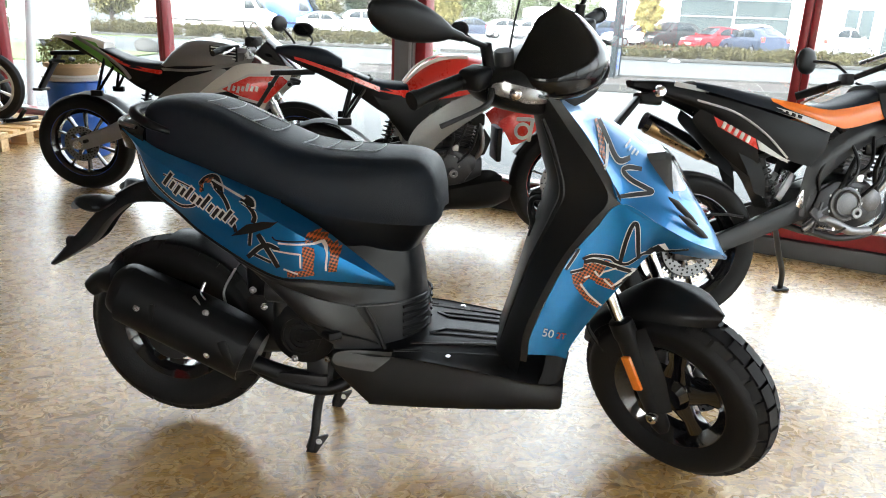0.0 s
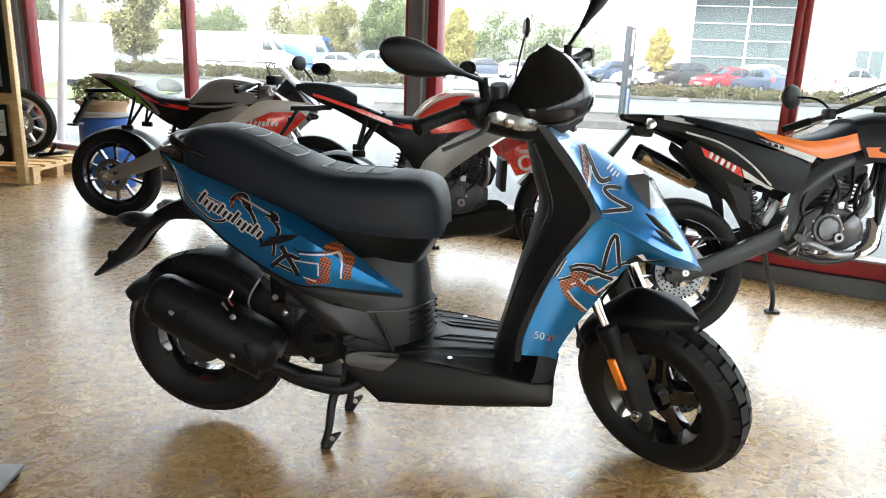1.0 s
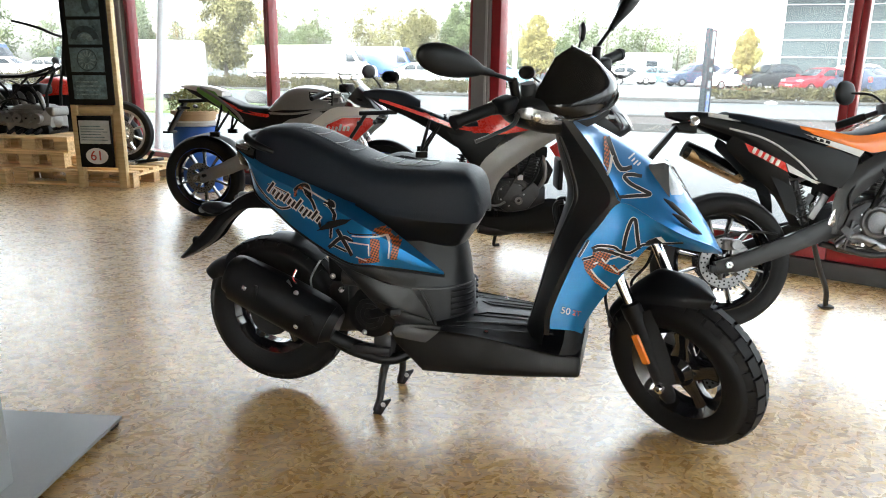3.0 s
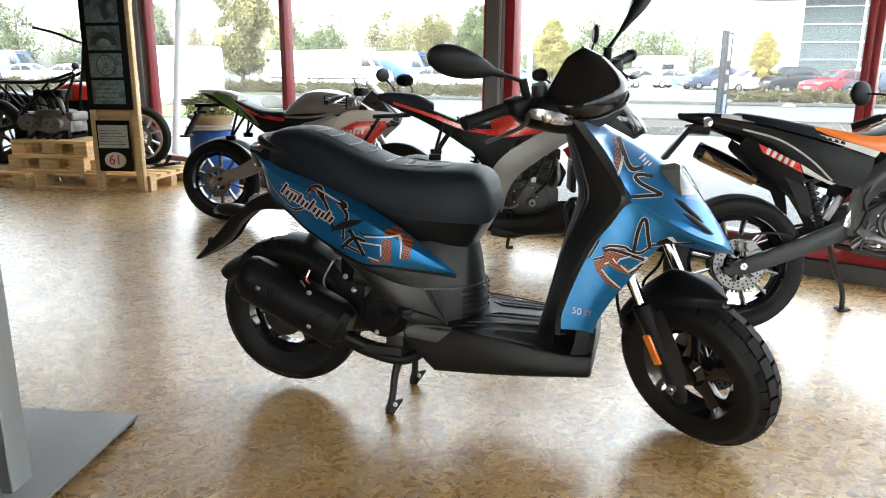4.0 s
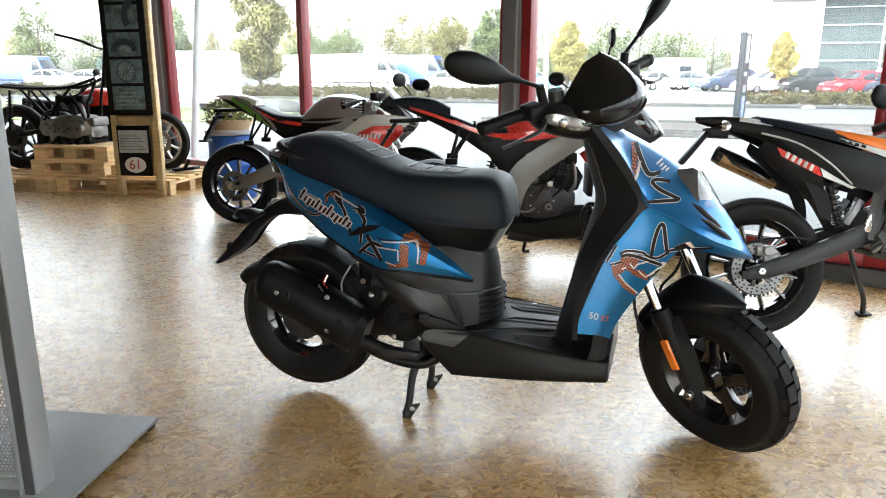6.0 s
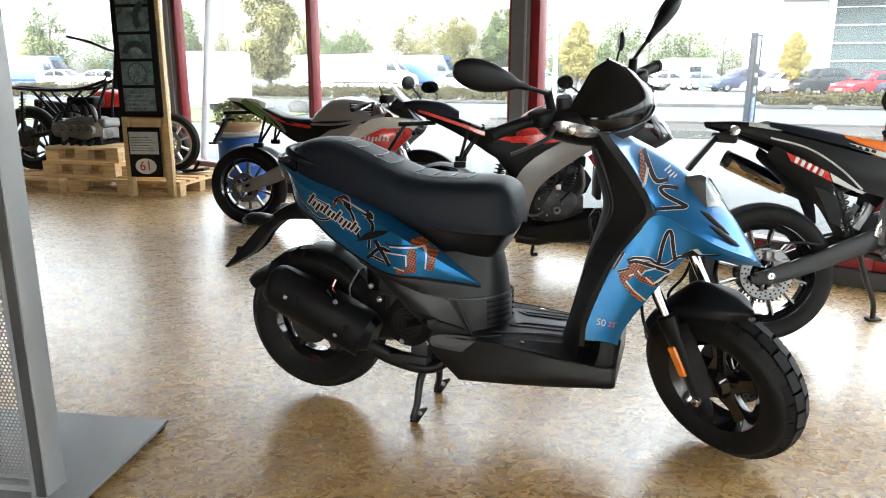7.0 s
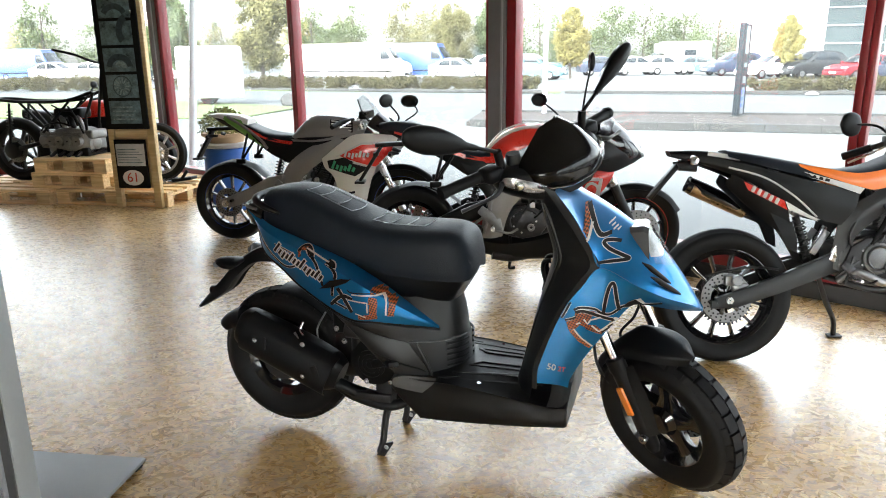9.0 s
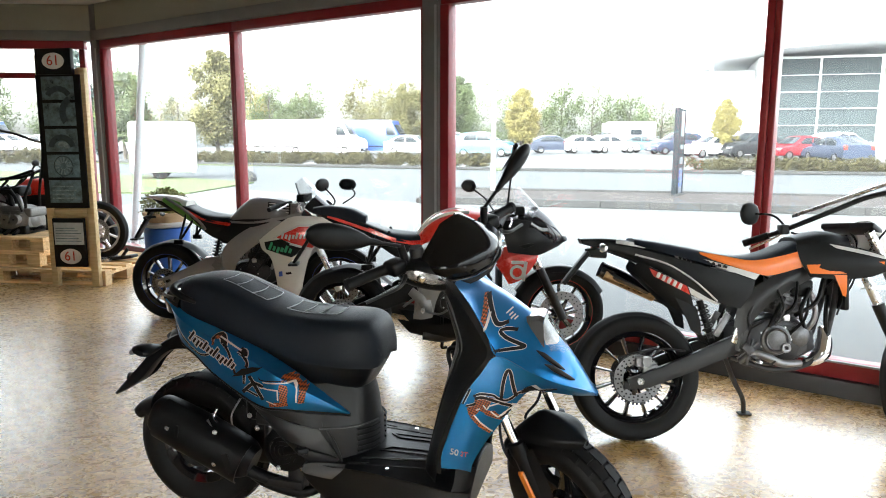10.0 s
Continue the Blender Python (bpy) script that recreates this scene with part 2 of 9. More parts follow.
# ---- mesh tools ----
def part(name, bm, material, parent=None, label="", smooth=40):
    """Links a bmesh as one mesh object, under a thing or a part."""
    me = bpy.data.meshes.new(name)
    bmesh.ops.recalc_face_normals(bm, faces=bm.faces)
    bm.to_mesh(me)
    bm.free()
    me.materials.append(M[material] if isinstance(material, str) else material)
    if smooth:
        me.shade_smooth()
        me.set_sharp_from_angle(angle=radians(smooth))
    ob = new(name, me)
    if parent:
        ob.parent = parent
    if label:
        ob["label"] = label
    return ob


def thing(name, m, label, category, group="", kind=""):
    ob = new(name)
    ob.empty_display_size = 0.1
    ob.matrix_world = m
    return tagged(ob, label, category, group, kind)


def joined(*bms):
    out = bms[0]
    for b in bms[1:]:
        me = bpy.data.meshes.new("t")
        b.to_mesh(me)
        b.free()
        out.from_mesh(me)
        bpy.data.meshes.remove(me)
    return out


def moved(bm, m):
    bm.transform(m)
    return bm


def box(x0, x1, y0, y1, z0, z1, bevel=0.0, seg=2):
    bm = bmesh.new()
    bmesh.ops.create_cube(bm, size=1, matrix=Matrix.LocRotScale(((x0 + x1) / 2, (y0 + y1) / 2, (z0 + z1) / 2), None, (abs(x1 - x0), abs(y1 - y0), abs(z1 - z0))))
    if bevel:
        bmesh.ops.bevel(bm, geom=bm.edges[:], offset=bevel, segments=seg, affect="EDGES", profile=0.5)
    return bm


def bar(a, b, w, h, bevel=0.003, up=(0, 0, 1)):
    """A square bar from a to b."""
    a, b = Vector(a), Vector(b)
    d = b - a
    z = d.normalized()
    x = Vector(up).cross(z)
    x = x.normalized() if x.length > 1e-4 else Vector((1, 0, 0))
    y = z.cross(x)
    m = Matrix((x, y, z)).transposed().to_4x4()
    m.translation = a
    return moved(box(-w / 2, w / 2, -h / 2, h / 2, 0, d.length, bevel), m)


def smooth_line(pts, n, closed=False):
    """n points along a Catmull-Rom line through pts."""
    p = [Vector(q) for q in pts]
    k = len(p)
    if k == 2:
        return [p[0].lerp(p[1], i / (n - 1)) for i in range(n)]
    out, spans = [], (k if closed else k - 1)
    for i in range(n):
        u = i / (n if closed else n - 1) * spans
        s = min(int(u), spans - 1)
        t = u - s
        g = (lambda j: p[j % k]) if closed else (lambda j: p[max(0, min(k - 1, j))] if 0 <= j < k else (2 * p[0] - p[1] if j < 0 else 2 * p[-1] - p[-2]))
        a, b, c, d = g(s - 1), g(s), g(s + 1), g(s + 2)
        out.append(0.5 * (2 * b + (c - a) * t + (2 * a - 5 * b + 4 * c - d) * t * t + (3 * b - a - 3 * c + d) * t * t * t))
    return out


def grid(rows, close_u=False, close_v=False, cap=False):
    """Faces between equal rows of points."""
    nv, nu = len(rows), len(rows[0])
    verts = [v for r in rows for v in r]
    faces = []
    for j in range(nv if close_v else nv - 1):
        for i in range(nu if close_u else nu - 1):
            a, b = j * nu + i, j * nu + (i + 1) % nu
            c, d = ((j + 1) % nv) * nu + (i + 1) % nu, ((j + 1) % nv) * nu + i
            faces.append((a, b, c, d))
    if cap:
        faces += [tuple(range(nu)), tuple((nv - 1) * nu + i for i in range(nu))]
    me = bpy.data.meshes.new("t")
    me.from_pydata([tuple(v) for v in verts], [], faces)
    bm = bmesh.new()
    bm.from_mesh(me)
    bpy.data.meshes.remove(me)
    bmesh.ops.remove_doubles(bm, verts=bm.verts, dist=1e-5)
    return bm


def skin(lines, nu=24, nv=16, close_u=False, close_v=False, cap=False):
    """A smooth sheet over lines of points that run side by side."""
    rows = [smooth_line(q, nu, close_u) for q in lines]
    cols = [smooth_line([r[i] for r in rows], nv, close_v) for i in range(nu)]
    return grid([[cols[i][j] for i in range(nu)] for j in range(nv)], close_u, close_v, cap)


def halves(stations, nu=32, nv=30, cap=True):
    """A body that is alike on both sides: every station is half a section, from its middle line to its foot."""
    full = [[(x, -y, z) for x, y, z in reversed(s)] + [q for q in s if abs(q[1]) > 1e-6] for s in stations]
    return skin(full, nu, nv, cap=cap)


def shell(bm, t):
    """Gives a sheet its thickness, inwards."""
    bmesh.ops.remove_doubles(bm, verts=bm.verts, dist=0.0003)
    bmesh.ops.recalc_face_normals(bm, faces=bm.faces)
    bm.normal_update()
    outer, rim = bm.faces[:], [e for e in bm.edges if e.is_boundary]
    inner = {v: bm.verts.new(v.co - v.normal * t) for v in bm.verts[:]}
    for f in outer:
        bm.faces.new([inner[v] for v in reversed(f.verts)])
    for e in rim:
        a, b = e.verts
        bm.faces.new((a, b, inner[b], inner[a]))
    return bm


def mirror_y(bm):
    me = bpy.data.meshes.new("t")
    bm.to_mesh(me)
    b = bmesh.new()
    b.from_mesh(me)
    bpy.data.meshes.remove(me)
    b.transform(Matrix.Diagonal((1, -1, 1, 1)))
    bmesh.ops.reverse_faces(b, faces=b.faces)
    return b


def loft(rings, cap=True):
    return grid(rings, close_u=True, cap=cap)


def oval(center, rx, ry, ax=(1, 0, 0), ay=(0, 1, 0), n=20, power=2.0):
    c, ax, ay = Vector(center), Vector(ax), Vector(ay)
    out = []
    for i in range(n):
        a = 2 * math.pi * i / n
        ca, sa = math.cos(a), math.sin(a)
        out.append(c + ax * (rx * math.copysign(abs(ca) ** (2 / power), ca)) + ay * (ry * math.copysign(abs(sa) ** (2 / power), sa)))
    return out


def tube(pts, r, n=10, samples=0, cap=True):
    """A round bar along pts; r is a radius or one for each point."""
    if samples:
        rr = [r] * len(pts) if not isinstance(r, (list, tuple)) else r
        line = smooth_line(pts, samples)
        k = len(rr) - 1
        radii = []
        for i in range(samples):
            u = i / (samples - 1) * k
            j = min(int(u), k - 1)
            radii.append(rr[j] + (rr[j + 1] - rr[j]) * (u - j))
    else:
        line = [Vector(p) for p in pts]
        radii = [r] * len(line) if not isinstance(r, (list, tuple)) else list(r)
    rings, side = [], None
    for i, p in enumerate(line):
        d = (line[min(i + 1, len(line) - 1)] - line[max(i - 1, 0)]).normalized()
        if side is None:
            side = d.orthogonal().normalized()
        side = (side - d * side.dot(d)).normalized()
        up = d.cross(side)
        rings.append(oval(p, radii[i], radii[i], side, up, n))
    return loft(rings, cap)


def turned(profile, n=48, axis="Y", cap=False):
    """Turns a profile of (radius, along) round an axis."""
    rings = []
    for k in range(n):
        a = 2 * math.pi * k / n
        c, s = math.cos(a), math.sin(a)
        rings.append([Vector((r * c, w, r * s)) if axis == "Y" else Vector((r * c, r * s, w)) for r, w in profile])
    return grid(rings, close_v=True)


def prism(outline, y0, y1, bevel=0.0, seg=2):
    """An outline of (x, z) drawn out from y0 to y1."""
    bm = bmesh.new()
    a = [bm.verts.new((x, y0, z)) for x, z in outline]
    b = [bm.verts.new((x, y1, z)) for x, z in outline]
    bm.faces.new(a)
    bm.faces.new(list(reversed(b)))
    for i in range(len(a)):
        j = (i + 1) % len(a)
        bm.faces.new((a[j], a[i], b[i], b[j]))
    bmesh.ops.recalc_face_normals(bm, faces=bm.faces)
    if bevel:
        bmesh.ops.bevel(bm, geom=bm.edges[:], offset=bevel, segments=seg, affect="EDGES", profile=0.5, clamp_overlap=True)
    return bm


def disc(r, y0, y1, hole=0.0, n=32, bevel=0.002):
    if hole:
        return turned([(hole, y0), (r - bevel, y0), (r, y0 + bevel), (r, y1 - bevel), (r - bevel, y1), (hole, y1), (hole, y0)], n)
    return turned([(0, y0), (r - bevel, y0), (r, y0 + bevel), (r, y1 - bevel), (r - bevel, y1), (0, y1)], n)


def at(x, y, z, rx=0, ry=0, rz=0):
    return pose(x, y, z, rx, ry, rz)


# ---- the showroom ----
CORNER, RIGHT_END = Vector((-4.38, 7.02)), Vector((4.6, 2.26))
WALL_DIR = (RIGHT_END - CORNER).normalized()
FRONT = Matrix.Translation((CORNER.x, CORNER.y, 0)) @ Matrix.Rotation(math.atan2(WALL_DIR.y, WALL_DIR.x), 4, "Z")
LEFT_END = CORNER + Vector((-0.978, -0.208)) * 5.0
LEFT_DIR = (CORNER - LEFT_END).normalized()
LEFT = Matrix.Translation((LEFT_END.x, LEFT_END.y, 0)) @ Matrix.Rotation(math.atan2(LEFT_DIR.y, LEFT_DIR.x), 4, "Z")
SILL, HEAD, TOP = 0.20, 2.335, 2.80


def window(name, base, u0, u1, frame_w, label, transom=None):
    w = thing(name, base, label, "window", kind="structure")
    l, r = frame_w
    if l:
        part("window_frame", box(u0, u0 + l, -0.05, 0.05, SILL, HEAD, 0.004), "red", w)
    if r:
        part("window_frame", box(u1 - r, u1, -0.05, 0.05, SILL, HEAD, 0.004), "red", w)
    part("window_frame", box(u0, u1, -0.045, 0.055, SILL - 0.10, SILL - 0.002, 0.004), "red", w)
    part("window_frame", box(u0, u1, -0.045, 0.055, HEAD + 0.002, HEAD + 0.085, 0.004), "red", w)
    part("window_sill", box(u0 + l, u1 - r, -0.062, -0.047, SILL - 0.012, SILL, 0.002), "post", w)
    spans = [(SILL, HEAD)]
    if transom:
        part("transom", box(u0 + l + 0.001, u1 - r - 0.001, -0.045, 0.045, transom - 0.03, transom + 0.03, 0.004), "red", w)
        spans = [(SILL, transom - 0.03), (transom + 0.03, HEAD)]
    for a, b in spans:
        g = part("pane", box(u0 + l, u1 - r, -0.004, 0.004, a, b), "glass", w, smooth=0)
        g.visible_shadow = False
    return w


window("window_1", FRONT, 0.13, 2.375, (0.07, 0.034), "tall shopfront window with red metal frame")
window("window_2", FRONT, 2.377, 4.575, (0.034, 0.035), "tall shopfront window with red metal frame")
window("window_3", FRONT, 4.72, 6.96, (0.075, 0.042), "tall shopfront window with red metal frame")
window("window_4", FRONT, 6.962, 9.2, (0.034, 0.06), "tall shopfront window with red metal frame")
for i, (a, b) in enumerate(((0.05, 1.4), (1.402, 2.75), (2.752, 4.88))):
    window("window_%d" % (5 + i), LEFT, a, b, (0.06, 0.06), "shopfront window with a red transom bar", transom=2.05)
for base, u, w in ((FRONT, 4.648, 0.143), (FRONT, 0.06, 0.13)):
    c = thing("column", base @ pose(u, 0, 0), "dark grey steel column beside red window frames", "column", kind="structure")
    part("column_face", box(-w / 2, w / 2, -0.075, 0.075, 0, TOP, 0.004), "grey", c)
    part("column_edge", box(w / 2 - 0.03, w / 2 - 0.012, -0.084, -0.076, 0, HEAD, 0.002), "post", c)
LEN_F, LEN_L = (RIGHT_END - CORNER).length, 5.0
for nm, base, ln in (("front", FRONT, LEN_F), ("left", LEFT, LEN_L)):
    b = thing("wall_" + nm, base, "low dark plinth and olive-grey fascia round the glazing", "wall", kind="structure")
    part("plinth", box(0, ln, -0.07, 0.12, -0.15, SILL - 0.104, 0.003), "dark", b)
    part("band", box(0, ln, -0.09, 0.10, HEAD + 0.088, HEAD + 0.19, 0.004), "band", b)
    part("fascia", box(0, ln, -0.07, 0.10, HEAD + 0.192, TOP, 0.003), "fascia", b)
# plain walls that close the room, the right one glazed like the front
RIGHT = Matrix.Translation((4.6, 2.26, 0)) @ Matrix.Rotation(radians(-90), 4, "Z")
# unseen windows, added on the right to let fill light into the room
for i in range(3):
    window("window_%d" % (8 + i), RIGHT, 0.05 + 2.2 * i, 2.2 + 2.2 * i, (0.06, 0.06), "tall shopfront window with red metal frame")
b = thing("wall_right", RIGHT, "low dark plinth and olive-grey fascia round the glazing", "wall", kind="structure")
part("plinth", box(0, 6.7, -0.07, 0.12, -0.15, SILL - 0.104, 0.003), "dark", b)
part("fascia", box(0, 6.7, -0.07, 0.10, HEAD + 0.088, TOP, 0.003), "fascia", b)
# back wall out of view, with an opening added to brighten the near side
bw = thing("wall_back", Matrix(), "grey plastered back wall with one window", "wall", kind="structure")
part("lower_wall", box(-9.4, 4.7, -4.75, -4.5, -0.15, 0.9), "plaster", bw)
part("upper_wall", box(-9.4, 4.7, -4.75, -4.5, HEAD, TOP), "plaster", bw)
for x0, x1 in ((-9.4, -1.2), (1.2, 4.7)):
    part("pier", box(x0, x1, -4.745, -4.505, 0.9, HEAD), "plaster", bw)
# made-up window that fills the added opening behind the camera
wb = thing("window_11", Matrix.Translation((0, -4.62, 0)), "wide window with red metal frame in the back wall", "window", kind="structure")
for x0, x1, z0, z1 in ((-1.198, -1.13, 0.902, HEAD - 0.002), (1.13, 1.198, 0.902, HEAD - 0.002), (-1.129, 1.129, 0.902, 0.97), (-1.129, 1.129, HEAD - 0.07, HEAD - 0.002), (-0.03, 0.03, 0.971, HEAD - 0.071)):
    part("window_frame", box(x0, x1, -0.05, 0.05, z0, z1, 0.004), "red", wb)
for x0, x1 in ((-1.13, -0.03), (0.03, 1.13)):
    part("pane", box(x0, x1, -0.004, 0.004, 0.97, HEAD - 0.07), "glass", wb, smooth=0).visible_shadow = False
tagged(part("wall_west", box(-9.5, -9.28, -4.5, 5.98, -0.15, TOP), "plaster"), "plain grey plastered side wall", "wall", kind="structure")


def slab(z0, z1, grow):
    pts = [(-9.4, 5.98 + grow), (CORNER.x, CORNER.y + grow), (4.65 + grow, 2.26 + grow), (4.65 + grow, -4.7), (-9.4, -4.7)]
    bm = bmesh.new()
    lo, hi = [bm.verts.new((x, y, z0)) for x, y in pts], [bm.verts.new((x, y, z1)) for x, y in pts]
    bm.faces.new(lo), bm.faces.new(hi)
    for i in range(5):
        j = (i + 1) % 5
        bm.faces.new((lo[i], lo[j], hi[j], hi[i]))
    return bm


tagged(part("ceiling", slab(TOP, TOP + 0.2, 0.35), "ceiling", smooth=0), "plain pale ceiling over the showroom", "ceiling", kind="structure")
floor = thing("floor", Matrix(), "varnished strand board floor with faint panel joints", "floor", kind="structure")
part("subfloor", slab(-0.15, -0.022, 0.0), "dark", floor, smooth=0)
FLOOR_TURN = Matrix.Rotation(radians(-12), 4, "Z")


def floor_board(i, j):
    bm = box(-1.2499, 1.2499, -0.6249, 0.6249, -0.021, 0.0, 0.0001, 1)
    m = FLOOR_TURN @ Matrix.Translation((i * 2.5 + (1.25 if j % 2 else 0) + 0.35, j * 1.25 + 0.2, 0))
    bm.transform(m)
    for base in (FRONT, LEFT):
        n = base.to_3x3() @ Vector((0, 1, 0))
        bmesh.ops.bisect_plane(bm, geom=bm.verts[:] + bm.edges[:] + bm.faces[:], plane_co=base.translation, plane_no=n, clear_outer=True)
        bmesh.ops.holes_fill(bm, edges=bm.edges[:])
    for co, n in (((4.6, 0, 0), (1, 0, 0)), ((-9.3, 0, 0), (-1, 0, 0)), ((0, -4.5, 0), (0, -1, 0))):
        bmesh.ops.bisect_plane(bm, geom=bm.verts[:] + bm.edges[:] + bm.faces[:], plane_co=co, plane_no=n, clear_outer=True)
        bmesh.ops.holes_fill(bm, edges=bm.edges[:])
    if bm.faces:
        part("panel", bm, "board", floor, smooth=0)


for i in range(-5, 4):
    for j in range(-5, 8):
        floor_board(i, j)


# ---- foils that follow a panel ----
def tree_of(*obs):
    vs, fs = [], []
    for o in obs:
        n = len(vs)
        vs += [tuple(v.co) for v in o.data.vertices]
        fs += [tuple(n + i for i in p.vertices) for p in o.data.polygons]
    return BVHTree.FromPolygons(vs, fs)


def laid(tree_, x, z, lift):
    """The point of the panel at (x, z), seen from the right side, lifted off it."""
    hit, nrm, _, _ = tree_.ray_cast(Vector((x, -1.0, z)), Vector((0, 1, 0)))
    if hit is None or hit.y > -0.02:
        hit, nrm, _, _ = tree_.find_nearest(Vector((x, -0.2, z)))
    if nrm.y > 0:
        nrm = -nrm
    return hit + nrm * lift


def foil(tree_, pts, w, material, parent, lift, ends=(0.35, 0.35), flat=False):
    """A brush stroke of a foil, swelling in its middle, that follows the panel's shape."""
    n = max(8, int(sum((Vector(a) - Vector(b)).length for a, b in zip(pts, pts[1:])) / 0.005))
    if flat:
        line = []
        for a, b in zip(pts, pts[1:]):
            k = max(2, int((Vector(a) - Vector(b)).length / 0.005))
            line += [Vector((a[0], a[1], 0)).lerp(Vector((b[0], b[1], 0)), i / k) for i in range(k)]
        line.append(Vector((*pts[-1], 0)))
    else:
        line = smooth_line([(x, z, 0) for x, z in pts], n)
    n = len(line)
    bm = bmesh.new()
    rows = []
    for i, p in enumerate(line):
        d = (line[min(i + 1, n - 1)] - line[max(i - 1, 0)]).normalized()
        t = i / (n - 1)
        k = 1.0 if w[0] == 0 else min(1.0, ends[0] + t * 6, ends[1] + (1 - t) * 6)
        h = w[0] + w[1] * k
        q = Vector((-d.y, d.x, 0)) * h / 2
        rows.append([bm.verts.new(laid(tree_, p.x + q.x * f, p.y + q.y * f, lift)) for f in (-1, -0.33, 0.33, 1)])
    for a, b in zip(rows, rows[1:]):
        for j in range(3):
            bm.faces.new((a[j], a[j + 1], b[j + 1], b[j]))
    part("decal", bm, material, parent)


def field(tree_, pts, material, parent, lift):
    """A filled foil shape on the panel."""
    bm = bmesh.new()
    vs = [bm.verts.new((x, 0, z)) for x, z in pts]
    bm.faces.new(vs)
    bmesh.ops.triangulate(bm, faces=bm.faces[:])
    bmesh.ops.subdivide_edges(bm, edges=bm.edges[:], cuts=5, use_grid_fill=True)
    for v in bm.verts:
        v.co = laid(tree_, v.co.x, v.co.z, lift)
    part("decal", bm, material, parent)


def stroke(tree_, pts, w, parent, flat=False):
    foil(tree_, pts, (0.0035, w), "line", parent, 0.0012, flat=flat)
    foil(tree_, pts, (0.0, w), "ink", parent, 0.0019, flat=flat)


def word(tree_, a, b, h, n, parent, w=0.0085, ink="ink", rim="line"):
    """A slanted row of plain bars of uneven height, the size of a printed name, with a pale rim where rim is given."""
    a, b = Vector(a), Vector(b)
    ahead = (b - a).normalized()
    up = Vector((-ahead.y, ahead.x))
    for k in range(n):
        tall = (1.25, 0.72, 0.95, 0.70, 1.10, 0.74, 0.72)[k % 7]
        c = a.lerp(b, (k + 0.5) / n) + up * h * (tall / 2 - (0.25 if k % 7 == 2 else 0.0))
        q = (up + ahead * 0.32) * h * tall / 2
        if rim:
            q2 = q * (1 + 0.007 / (h * tall))
            foil(tree_, [tuple(c - q2), tuple(c + q2)], (0.0, w + 0.0065), rim, parent, 0.0022 + 0.00004 * k, ends=(0.8, 0.8))
        foil(tree_, [tuple(c - q), tuple(c + q)], (0.0, w), ink, parent, 0.0030, ends=(0.75, 0.75))


